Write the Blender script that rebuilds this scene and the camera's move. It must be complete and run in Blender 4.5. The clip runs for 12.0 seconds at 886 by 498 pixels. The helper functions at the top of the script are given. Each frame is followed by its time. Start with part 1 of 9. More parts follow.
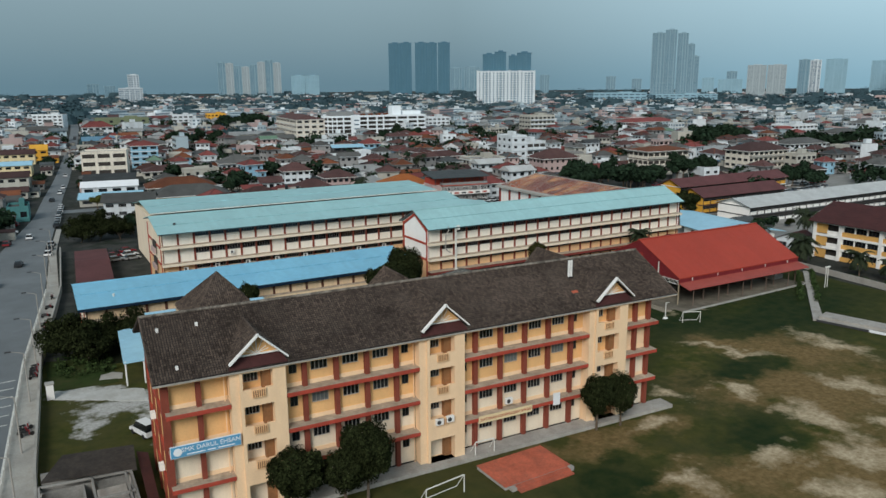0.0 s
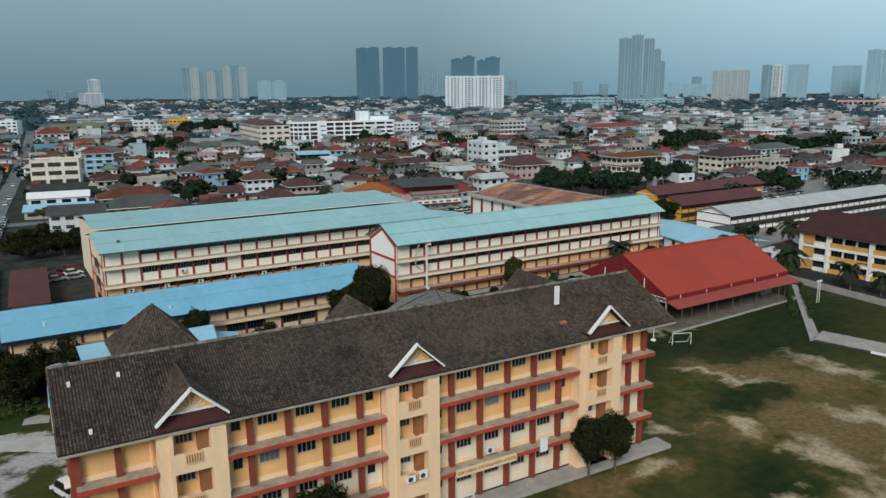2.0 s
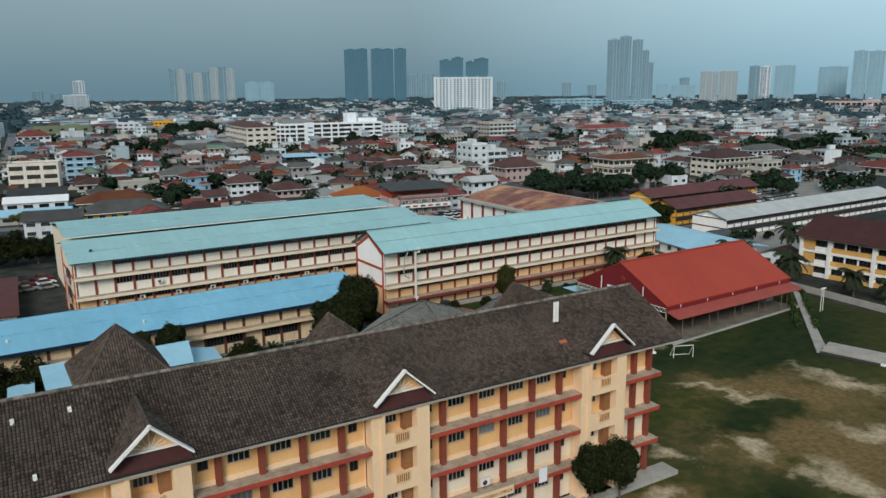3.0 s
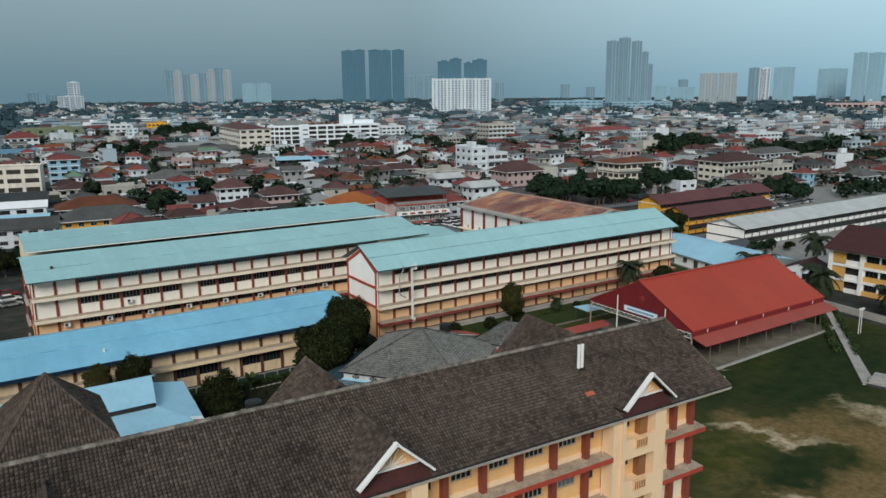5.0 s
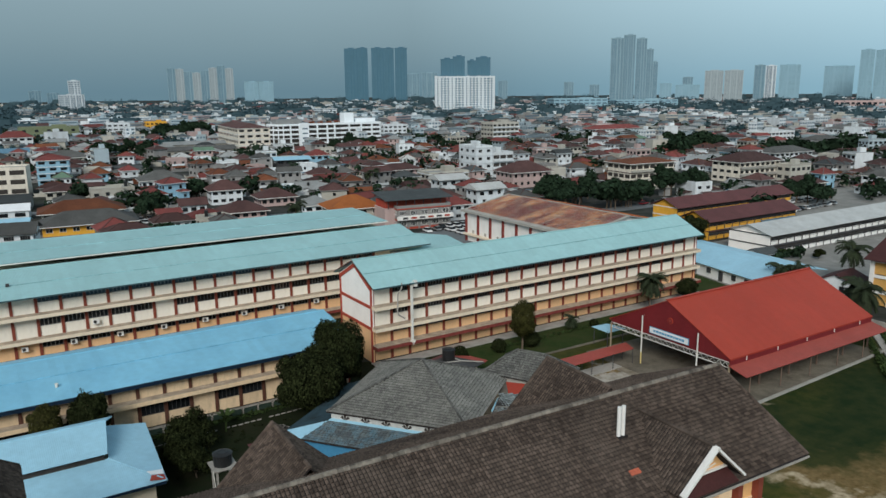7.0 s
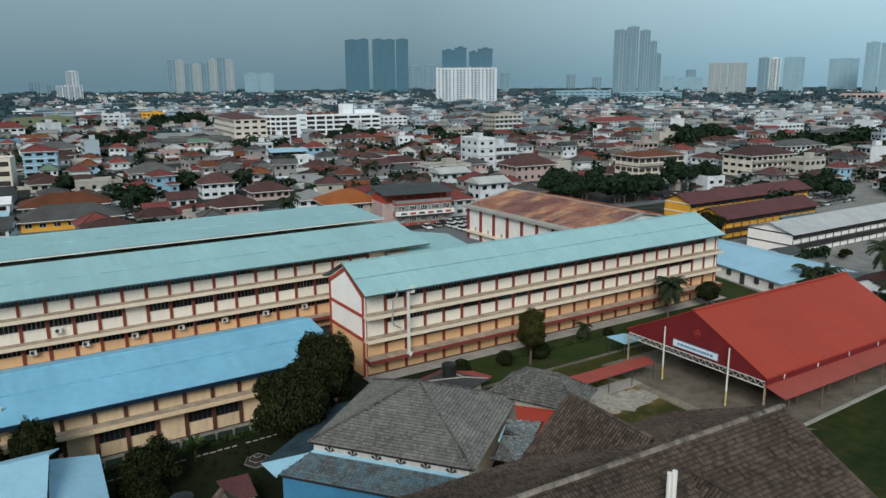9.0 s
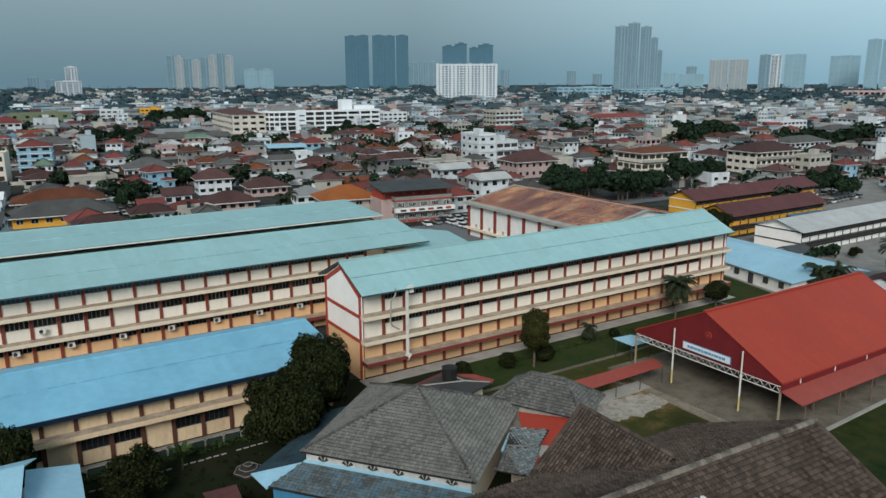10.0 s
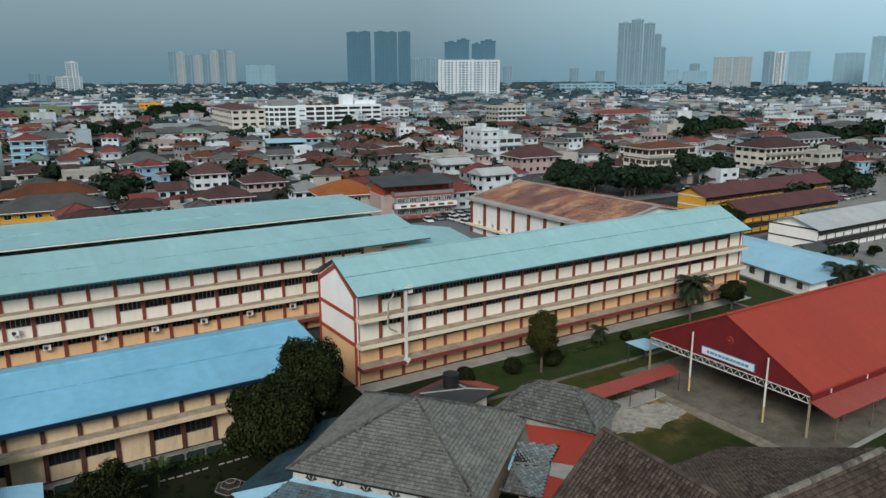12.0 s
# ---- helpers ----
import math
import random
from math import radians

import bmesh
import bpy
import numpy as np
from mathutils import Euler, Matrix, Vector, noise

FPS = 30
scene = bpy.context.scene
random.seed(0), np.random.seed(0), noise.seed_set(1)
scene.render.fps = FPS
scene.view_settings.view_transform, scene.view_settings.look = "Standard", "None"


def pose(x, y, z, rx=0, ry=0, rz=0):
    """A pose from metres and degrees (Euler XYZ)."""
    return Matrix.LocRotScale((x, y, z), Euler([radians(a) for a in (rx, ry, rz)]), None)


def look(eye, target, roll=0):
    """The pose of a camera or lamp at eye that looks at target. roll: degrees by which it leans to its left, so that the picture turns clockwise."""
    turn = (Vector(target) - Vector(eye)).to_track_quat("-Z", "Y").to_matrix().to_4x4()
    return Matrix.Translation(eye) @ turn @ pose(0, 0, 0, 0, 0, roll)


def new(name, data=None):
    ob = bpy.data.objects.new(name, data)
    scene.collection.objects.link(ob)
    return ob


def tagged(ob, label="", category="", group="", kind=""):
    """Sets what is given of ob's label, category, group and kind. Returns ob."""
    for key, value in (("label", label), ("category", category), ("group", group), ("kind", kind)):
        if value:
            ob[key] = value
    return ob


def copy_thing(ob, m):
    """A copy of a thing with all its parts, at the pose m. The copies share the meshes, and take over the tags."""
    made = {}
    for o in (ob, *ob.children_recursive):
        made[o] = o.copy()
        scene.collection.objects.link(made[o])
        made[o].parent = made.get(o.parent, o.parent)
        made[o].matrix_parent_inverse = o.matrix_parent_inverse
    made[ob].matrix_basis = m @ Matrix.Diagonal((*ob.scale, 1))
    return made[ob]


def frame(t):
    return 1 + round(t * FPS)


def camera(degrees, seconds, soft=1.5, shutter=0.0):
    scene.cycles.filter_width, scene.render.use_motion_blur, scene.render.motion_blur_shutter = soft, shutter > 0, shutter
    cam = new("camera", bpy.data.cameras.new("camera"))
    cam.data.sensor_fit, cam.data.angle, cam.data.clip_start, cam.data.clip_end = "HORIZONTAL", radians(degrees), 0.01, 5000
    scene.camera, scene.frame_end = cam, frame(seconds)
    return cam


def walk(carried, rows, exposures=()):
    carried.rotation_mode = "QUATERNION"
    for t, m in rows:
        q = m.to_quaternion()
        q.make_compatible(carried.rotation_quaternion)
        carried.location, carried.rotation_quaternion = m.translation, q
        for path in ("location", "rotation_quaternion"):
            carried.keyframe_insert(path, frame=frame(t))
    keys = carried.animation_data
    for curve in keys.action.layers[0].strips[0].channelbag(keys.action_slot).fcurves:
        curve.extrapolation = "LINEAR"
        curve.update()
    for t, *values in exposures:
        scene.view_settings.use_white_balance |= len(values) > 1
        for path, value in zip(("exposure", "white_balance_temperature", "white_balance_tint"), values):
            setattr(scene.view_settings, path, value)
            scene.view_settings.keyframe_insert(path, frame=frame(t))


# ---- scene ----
import collections
cam = camera(61.5, 12.0)
PATH = [
    (0, (0.00, -0.00, 44.24), (9.552, 17.032, 39.916), -0.41),
    (0.5, (1.35, 2.75, 44.09), (11.131, 19.671, 39.828), -0.37),
    (1, (2.77, 5.39, 44.07), (12.733, 22.211, 39.836), -0.38),
    (1.5, (4.27, 7.89, 44.09), (14.384, 24.622, 39.864), -0.40),
    (2, (5.90, 10.54, 44.05), (16.167, 27.182, 39.852), -0.43),
    (2.5, (7.61, 13.34, 43.99), (18.008, 29.904, 39.809), -0.48),
    (3, (9.40, 16.31, 43.96), (19.914, 32.801, 39.794), -0.49),
    (5, (16.83, 28.48, 43.66), (27.400, 44.950, 39.533), -0.43),
    (5.5, (18.66, 31.34, 43.65), (29.206, 47.824, 39.519), -0.49),
    (6, (20.52, 34.33, 43.64), (31.051, 50.819, 39.509), -0.51),
    (6.5, (22.49, 37.41, 43.54), (33.000, 53.920, 39.400), -0.52),
    (7, (24.72, 40.75, 43.32), (35.212, 57.259, 39.145), -0.51),
    (9, (31.30, 50.89, 42.19), (41.747, 67.376, 37.824), -0.35),
    (9.5, (32.47, 52.80, 41.80), (42.925, 69.265, 37.387), -0.28),
    (10, (33.53, 54.54, 41.39), (43.972, 71.010, 36.940), -0.24),
    (10.5, (34.56, 56.11, 41.02), (44.997, 72.575, 36.550), -0.20),
    (11, (35.52, 57.50, 40.66), (45.925, 73.974, 36.159), -0.17),
    (11.5, (36.42, 58.85, 40.29), (46.821, 75.329, 35.782), -0.14),
    (12, (37.22, 60.27, 39.86), (47.612, 76.747, 35.337), -0.11),
]
walk(cam, [(t, look(eye, target, roll)) for t, eye, target, roll in PATH])

# ---- sky, sun ----
SUN_AZ, SUN_EL = radians(222), radians(34)   # from behind the first view, over its shoulder
SUN_DIR = Vector((math.sin(SUN_AZ) * math.cos(SUN_EL), math.cos(SUN_AZ) * math.cos(SUN_EL), math.sin(SUN_EL)))


def make_world():
    w = bpy.data.worlds.new("hazy_sky")
    scene.world = w
    w.use_nodes = True
    nt = w.node_tree
    bg = nt.nodes["Background"]
    sky = nt.nodes.new("ShaderNodeTexSky")
    sky.sky_type, sky.sun_disc = "NISHITA", False
    sky.sun_elevation, sky.sun_rotation = SUN_EL, SUN_AZ
    sky.air_density, sky.dust_density, sky.ozone_density = 1.5, 4.0, 2.0
    coord = nt.nodes.new("ShaderNodeTexCoord")
    sep = nt.nodes.new("ShaderNodeSeparateXYZ")
    nt.links.new(coord.outputs["Generated"], sep.inputs[0])
    ramp = nt.nodes.new("ShaderNodeValToRGB")
    nt.links.new(sep.outputs["Z"], ramp.inputs[0])
    el = ramp.color_ramp.elements
    el[0].position, el[0].color = 0.0, (1.7, 3.0, 3.75, 1)
    el[1].position, el[1].color = 0.75, (2.1, 2.8, 3.25, 1)
    mid = el.new(0.11)
    mid.color = (2.9, 4.3, 5.05, 1)
    # the haze is brighter towards the open east side
    side = nt.nodes.new("ShaderNodeVectorMath")
    side.operation = "DOT_PRODUCT"
    side.inputs[1].default_value = (0.95, -0.25, 0.1)
    nt.links.new(coord.outputs["Generated"], side.inputs[0])
    lift = nt.nodes.new("ShaderNodeMapRange")
    for k, v in zip(("From Min", "From Max", "To Min", "To Max"), (0.27, 0.80, 0.90, 1.85)):
        lift.inputs[k].default_value = v
    nt.links.new(side.outputs["Value"], lift.inputs[0])
    cloud = nt.nodes.new("ShaderNodeTexNoise")
    cloud.inputs["Scale"].default_value, cloud.inputs["Detail"].default_value = 2.2, 5
    nt.links.new(coord.outputs["Generated"], cloud.inputs["Vector"])
    soft = nt.nodes.new("ShaderNodeMapRange")
    soft.inputs["To Min"].default_value, soft.inputs["To Max"].default_value = 0.9, 1.1
    nt.links.new(cloud.outputs["Fac"], soft.inputs[0])
    mul = nt.nodes.new("ShaderNodeMath")
    mul.operation = "MULTIPLY"
    nt.links.new(lift.outputs[0], mul.inputs[0])
    nt.links.new(soft.outputs[0], mul.inputs[1])
    tint = nt.nodes.new("ShaderNodeVectorMath")
    tint.operation = "SCALE"
    nt.links.new(ramp.outputs["Color"], tint.inputs[0])
    nt.links.new(mul.outputs[0], tint.inputs["Scale"])
    mix = nt.nodes.new("ShaderNodeMix")
    mix.data_type = "RGBA"
    mix.inputs["Factor"].default_value = 0.88
    nt.links.new(sky.outputs[0], mix.inputs["A"])
    nt.links.new(tint.outputs[0], mix.inputs["B"])
    nt.links.new(mix.outputs["Result"], bg.inputs["Color"])
    bg.inputs["Strength"].default_value = 0.097


make_world()
sun = new("sun", bpy.data.lights.new("sun", "SUN"))
sun.data.energy, sun.data.angle, sun.data.color = 2.52, radians(26), (0.97, 0.95, 0.91)
sun.matrix_world = look(tuple(SUN_DIR * 300), (0, 0, 0))
scene.view_settings.exposure = 0.0


# ---- materials ----
def mat(name, col, rough=0.7, var=0.14, scale=0.35, fine=9.0, bump=0.15, metal=0.0, spec=0.3, rand=0.0, dirt=None, dirt_amount=0.0,
        streak=False, ribs=0.0, rib_axis="X", sheets=0.0):
    """A painted or natural surface: broad stains, fine grain, its own colour for each piece, streaks or ribs where it has them."""
    m = bpy.data.materials.new(name)
    m.use_nodes = True
    nt = m.node_tree
    b = nt.nodes["Principled BSDF"]
    b.inputs["Roughness"].default_value, b.inputs["Metallic"].default_value = rough, metal
    b.inputs["Specular IOR Level"].default_value = spec
    tc = nt.nodes.new("ShaderNodeTexCoord")
    vec = tc.outputs["Object"]
    big = nt.nodes.new("ShaderNodeTexNoise")
    big.inputs["Scale"].default_value, big.inputs["Detail"].default_value, big.inputs["Roughness"].default_value = scale, 6, 0.62
    if streak:
        mp = nt.nodes.new("ShaderNodeMapping")
        mp.inputs["Scale"].default_value = (1.1, 1.1, 0.4)
        nt.links.new(vec, mp.inputs[0])
        nt.links.new(mp.outputs[0], big.inputs["Vector"])
    else:
        nt.links.new(vec, big.inputs["Vector"])
    small = nt.nodes.new("ShaderNodeTexNoise")
    small.inputs["Scale"].default_value, small.inputs["Detail"].default_value = fine, 4
    nt.links.new(vec, small.inputs["Vector"])
    ramp = nt.nodes.new("ShaderNodeMapRange")
    for k, v in zip(("From Min", "From Max", "To Min", "To Max"), (0.3, 0.7, 1 - var, 1 + var)):
        ramp.inputs[k].default_value = v
    nt.links.new(big.outputs["Fac"], ramp.inputs[0])
    fr = nt.nodes.new("ShaderNodeMapRange")
    for k, v in zip(("From Min", "From Max", "To Min", "To Max"), (0.3, 0.7, 1 - var * 0.6, 1 + var * 0.6)):
        fr.inputs[k].default_value = v
    nt.links.new(small.outputs["Fac"], fr.inputs[0])
    k = nt.nodes.new("ShaderNodeMath")
    k.operation = "MULTIPLY"
    nt.links.new(ramp.outputs[0], k.inputs[0])
    nt.links.new(fr.outputs[0], k.inputs[1])
    last = k.outputs[0]
    if rand:
        info = nt.nodes.new("ShaderNodeObjectInfo")
        geo = nt.nodes.new("ShaderNodeNewGeometry")
        add = nt.nodes.new("ShaderNodeMath")
        nt.links.new(info.outputs["Random"], add.inputs[0])
        nt.links.new(geo.outputs["Random Per Island"], add.inputs[1])
        fra = nt.nodes.new("ShaderNodeMath")
        fra.operation = "FRACT"
        nt.links.new(add.outputs[0], fra.inputs[0])
        rr = nt.nodes.new("ShaderNodeMapRange")
        rr.inputs["To Min"].default_value, rr.inputs["To Max"].default_value = 1 - rand, 1 + rand
        nt.links.new(fra.outputs[0], rr.inputs[0])
        k2 = nt.nodes.new("ShaderNodeMath")
        k2.operation = "MULTIPLY"
        nt.links.new(last, k2.inputs[0])
        nt.links.new(rr.outputs[0], k2.inputs[1])
        last = k2.outputs[0]
    if sheets:
        # each metal sheet has faded a little differently
        cut = nt.nodes.new("ShaderNodeVectorMath")
        cut.operation = "SNAP"
        cut.inputs[1].default_value = (sheets, 6.0, 50.0)
        nt.links.new(vec, cut.inputs[0])
        wn = nt.nodes.new("ShaderNodeTexWhiteNoise")
        nt.links.new(cut.outputs[0], wn.inputs["Vector"])
        sr = nt.nodes.new("ShaderNodeMapRange")
        sr.inputs["To Min"].default_value, sr.inputs["To Max"].default_value = 0.965, 1.035
        nt.links.new(wn.outputs["Value"], sr.inputs[0])
        k3 = nt.nodes.new("ShaderNodeMath")
        k3.operation = "MULTIPLY"
        nt.links.new(last, k3.inputs[0])
        nt.links.new(sr.outputs[0], k3.inputs[1])
        last = k3.outputs[0]
    base = nt.nodes.new("ShaderNodeVectorMath")
    base.operation = "SCALE"
    base.inputs[0].default_value = col
    nt.links.new(last, base.inputs["Scale"])
    out = base.outputs[0]
    if dirt is not None:
        st = nt.nodes.new("ShaderNodeTexNoise")
        st.inputs["Scale"].default_value, st.inputs["Detail"].default_value, st.inputs["Roughness"].default_value = scale * 2.3, 8, 0.7
        if streak:
            nt.links.new(mp.outputs[0], st.inputs["Vector"])
        else:
            nt.links.new(vec, st.inputs["Vector"])
        edge = nt.nodes.new("ShaderNodeMapRange")
        for kk, v in zip(("From Min", "From Max", "To Min", "To Max"), (0.45, 0.72, 0.0, dirt_amount)):
            edge.inputs[kk].default_value = v
        nt.links.new(st.outputs["Fac"], edge.inputs[0])
        mx = nt.nodes.new("ShaderNodeMix")
        mx.data_type = "RGBA"
        nt.links.new(edge.outputs[0], mx.inputs["Factor"])
        nt.links.new(out, mx.inputs["A"])
        mx.inputs["B"].default_value = (*dirt, 1)
        out = mx.outputs["Result"]
    nt.links.new(out, b.inputs["Base Color"])
    height = small.outputs["Fac"]
    if ribs:
        wv = nt.nodes.new("ShaderNodeTexWave")
        wv.bands_direction, wv.wave_profile = rib_axis, "SIN"
        wv.inputs["Scale"].default_value = ribs
        nt.links.new(vec, wv.inputs["Vector"])
        ad = nt.nodes.new("ShaderNodeMath")
        nt.links.new(wv.outputs["Fac"], ad.inputs[0])
        nt.links.new(small.outputs["Fac"], ad.inputs[1])
        height = ad.outputs[0]
    bp = nt.nodes.new("ShaderNodeBump")
    bp.inputs["Strength"].default_value, bp.inputs["Distance"].default_value = bump, 0.05
    nt.links.new(height, bp.inputs["Height"])
    nt.links.new(bp.outputs[0], b.inputs["Normal"])
    return m


M = {
    "orange_wall": mat("orange_wall", (0.78, 0.46, 0.20), 0.8, 0.08, 0.3, 6, 0.1, dirt=(0.40, 0.25, 0.13), dirt_amount=0.16, streak=True),
    "peach_wall": mat("peach_wall", (0.84, 0.60, 0.38), 0.8, 0.06, 0.3, 6, 0.1, dirt=(0.45, 0.33, 0.22), dirt_amount=0.16, streak=True),
    "cream_wall": mat("cream_wall", (0.80, 0.685, 0.53), 0.8, 0.07, 0.3, 6, 0.1, dirt=(0.40, 0.35, 0.26), dirt_amount=0.16, streak=True),
    "white_panel": mat("white_panel", (0.86, 0.81, 0.71), 0.8, 0.06, 0.3, 6, 0.1, rand=0.06, dirt=(0.42, 0.36, 0.28), dirt_amount=0.16, streak=True),
    "orange_panel": mat("orange_panel", (0.78, 0.50, 0.275), 0.8, 0.08, 0.3, 6, 0.1, rand=0.08, dirt=(0.40, 0.26, 0.15), dirt_amount=0.16, streak=True),
    "red_trim": mat("red_trim", (0.40, 0.060, 0.036), 0.75, 0.15, 0.5, 7, 0.1, dirt=(0.12, 0.05, 0.035), dirt_amount=0.4),
    "maroon_trim": mat("maroon_trim", (0.21, 0.042, 0.034), 0.75, 0.15, 0.5, 7, 0.1, dirt=(0.10, 0.04, 0.03), dirt_amount=0.4),
    "end_white": mat("end_white", (0.92, 0.89, 0.85), 0.8, 0.04, 0.15, 4, 0.05, dirt=(0.55, 0.52, 0.47), dirt_amount=0.2),
    "brown_pilaster": mat("brown_pilaster", (0.215, 0.052, 0.032), 0.75, 0.15, 0.5, 7, 0.1),
    "dark_pilaster": mat("dark_pilaster", (0.095, 0.040, 0.026), 0.8, 0.2, 0.5, 7, 0.1),
    "ledge_top": mat("ledge_top", (0.42, 0.34, 0.26), 0.9, 0.25, 0.5, 5, 0.2, dirt=(0.16, 0.13, 0.10), dirt_amount=0.7),
    "brown_tile": mat("brown_tile", (0.078, 0.059, 0.048), 0.88, 0.42, 0.11, 2.2, 0.3, spec=0.15, rand=0.42, dirt=(0.135, 0.108, 0.09), dirt_amount=0.6),
    "tile_bed": mat("tile_bed", (0.022, 0.018, 0.017), 0.9, 0.2, 0.4, 5, 0.2),
    "ridge_tile": mat("ridge_tile", (0.14, 0.12, 0.10), 0.85, 0.4, 0.5, 5, 0.3, rand=0.45, dirt=(0.33, 0.30, 0.25), dirt_amount=0.8),
    "grey_tile": mat("grey_tile", (0.150, 0.150, 0.138), 0.85, 0.25, 0.2, 3, 0.3, rand=0.26, dirt=(0.25, 0.245, 0.22), dirt_amount=0.6),
    "vent_grey": mat("vent_grey", (0.52, 0.52, 0.50), 0.8, 0.15, 0.6, 5, 0.1, dirt=(0.22, 0.22, 0.21), dirt_amount=0.5, streak=True),
    "hip_tile": mat("hip_tile", (0.085, 0.085, 0.080), 0.85, 0.3, 0.5, 4, 0.3, rand=0.4),
    "link_tile": mat("pale_grey_tile", (0.20, 0.225, 0.225), 0.85, 0.25, 0.3, 3, 0.3, rand=0.35, dirt=(0.11, 0.12, 0.115), dirt_amount=0.6),
    "skirt_tile": mat("blue_stained_tile", (0.115, 0.135, 0.14), 0.85, 0.2, 0.3, 3, 0.3, rand=0.3, dirt=(0.10, 0.24, 0.33), dirt_amount=0.8),
    # dirt and the tree's shade are both put into this dark blue
    "shaded_stained_blue": mat("shaded_stained_sheet", (0.030, 0.062, 0.080), 0.85, 0.35, 0.16, 2, 0.2, dirt=(0.012, 0.017, 0.018), dirt_amount=1.0, ribs=2.0),
    "fence_green": mat("fence_green", (0.022, 0.042, 0.032), 0.7, 0.2, 1, 6, 0.1),
    # navy taken down further to paint in the shade under the eave
    "navy_fascia": mat("navy_fascia", (0.010, 0.024, 0.046), 0.75, 0.2, 0.5, 4, 0.1, spec=0.1),
    "teal_gutter": mat("teal_gutter", (0.045, 0.085, 0.095), 0.6, 0.3, 0.5, 4, 0.1),
    "blue_seam": mat("blue_seam", (0.18, 0.43, 0.59), 0.7, 0.3, 0.4, 3, 0.1),
    "roof_seam": mat("roof_seam", (0.27, 0.47, 0.51), 0.8, 0.4, 0.3, 3, 0.1),
    "faded_red": mat("faded_red_sheet", (0.33, 0.070, 0.055), 0.65, 0.12, 0.2, 2, 0.2, 0.0, 0.2, dirt=(0.26, 0.07, 0.055), dirt_amount=0.5, ribs=1.6),
    "tan_wall": mat("tan_wall", (0.72, 0.55, 0.36), 0.85, 0.1, 0.3, 6, 0.1, rand=0.08, dirt=(0.26, 0.20, 0.14), dirt_amount=0.4, streak=True),
    "sash_grey": mat("sash_grey", (0.22, 0.21, 0.20), 0.6, 0.3, 1, 6, 0.1, rand=0.4),
    "dry_soil": mat("dry_soil", (0.27, 0.235, 0.18), 0.95, 0.3, 0.35, 5, 0.3, dirt=(0.13, 0.11, 0.075), dirt_amount=0.8),
    "slate_tile": mat("slate_tile", (0.118, 0.120, 0.112), 0.85, 0.25, 0.2, 3, 0.3, rand=0.35, dirt=(0.20, 0.19, 0.17), dirt_amount=0.4),
    "teal_roof": mat("teal_roof", (0.325, 0.55, 0.565), 0.5, 0.06, 0.09, 1.3, 0.25, 0.0, 0.4, dirt=(0.27, 0.43, 0.44), dirt_amount=0.4, ribs=1.6, sheets=0.9),
    "blue_roof": mat("blue_roof", (0.215, 0.50, 0.67), 0.42, 0.10, 0.05, 0.9, 0.08, 0.0, 0.5, dirt=(0.13, 0.36, 0.54), dirt_amount=0.45, ribs=1.6, sheets=0.9),
    "pale_blue_roof": mat("pale_blue_roof", (0.33, 0.58, 0.72), 0.5, 0.08, 0.15, 1.5, 0.2, 0.0, 0.4, dirt=(0.22, 0.38, 0.5), dirt_amount=0.3, ribs=1.6),
    "deep_blue": mat("deep_blue", (0.06, 0.24, 0.42), 0.55, 0.1, 0.3, 3, 0.15),
    "red_roof": mat("red_roof", (0.365, 0.050, 0.030), 0.6, 0.07, 0.1, 1.2, 0.25, 0.0, 0.2, dirt=(0.29, 0.05, 0.03), dirt_amount=0.4, ribs=1.6, sheets=0.9),
    "maroon_sheet": mat("maroon_sheet", (0.17, 0.016, 0.020), 0.6, 0.12, 0.3, 3, 0.3, ribs=2.4, rib_axis="Y"),
    "maroon_roof": mat("maroon_roof", (0.115, 0.042, 0.042), 0.75, 0.18, 0.2, 2, 0.2, rand=0.1),
    "dark_maroon": mat("dark_maroon", (0.060, 0.019, 0.018), 0.8, 0.2, 0.3, 3, 0.2, ribs=3.0),
    # base lowered for the shade under the hall roof, besides its stains
    "hall_floor": mat("hall_floor", (0.175, 0.157, 0.125), 0.95, 0.25, 0.16, 4, 0.2, spec=0.1, dirt=(0.085, 0.073, 0.054), dirt_amount=0.85),
    "steel_white": mat("steel_white", (0.72, 0.72, 0.68), 0.5, 0.1, 0.6, 6, 0.1, dirt=(0.4, 0.33, 0.22), dirt_amount=0.4),
    "steel_tan": mat("steel_tan", (0.36, 0.30, 0.21), 0.6, 0.2, 0.6, 6, 0.1, dirt=(0.2, 0.12, 0.07), dirt_amount=0.5),
    "steel_brown": mat("steel_brown", (0.16, 0.11, 0.085), 0.6, 0.15, 0.6, 6, 0.1),
    "steel_yellow": mat("steel_yellow", (0.6, 0.48, 0.2), 0.55, 0.12, 0.6, 6, 0.1),
    "dark_metal": mat("dark_metal", (0.05, 0.05, 0.052), 0.5, 0.2, 1, 8, 0.1),
    "glass": mat("dark_glass", (0.016, 0.019, 0.022), 0.12, 0.2, 0.6, 4, 0.02, 0.0, 0.6, rand=0.35),
    "curtain": mat("curtained_glass", (0.18, 0.20, 0.20), 0.3, 0.2, 0.9, 4, 0.02, 0.0, 0.5, rand=0.3),
    # brown of the balcony slats, and of the shade painted in the landings
    "brown_slat_shade": mat("brown_slat_shade", (0.25, 0.12, 0.052), 0.75, 0.2, 0.8, 6, 0.1),
    # near-black paint that stands for the shade in rooms, openings and gaps
    "shadow_room": mat("painted_dark", (0.045, 0.04, 0.036), 0.9, 0.3, 0.6, 4, 0.1),
    "concrete": mat("concrete", (0.36, 0.34, 0.31), 0.9, 0.18, 0.25, 5, 0.2, dirt=(0.2, 0.18, 0.15), dirt_amount=0.5),
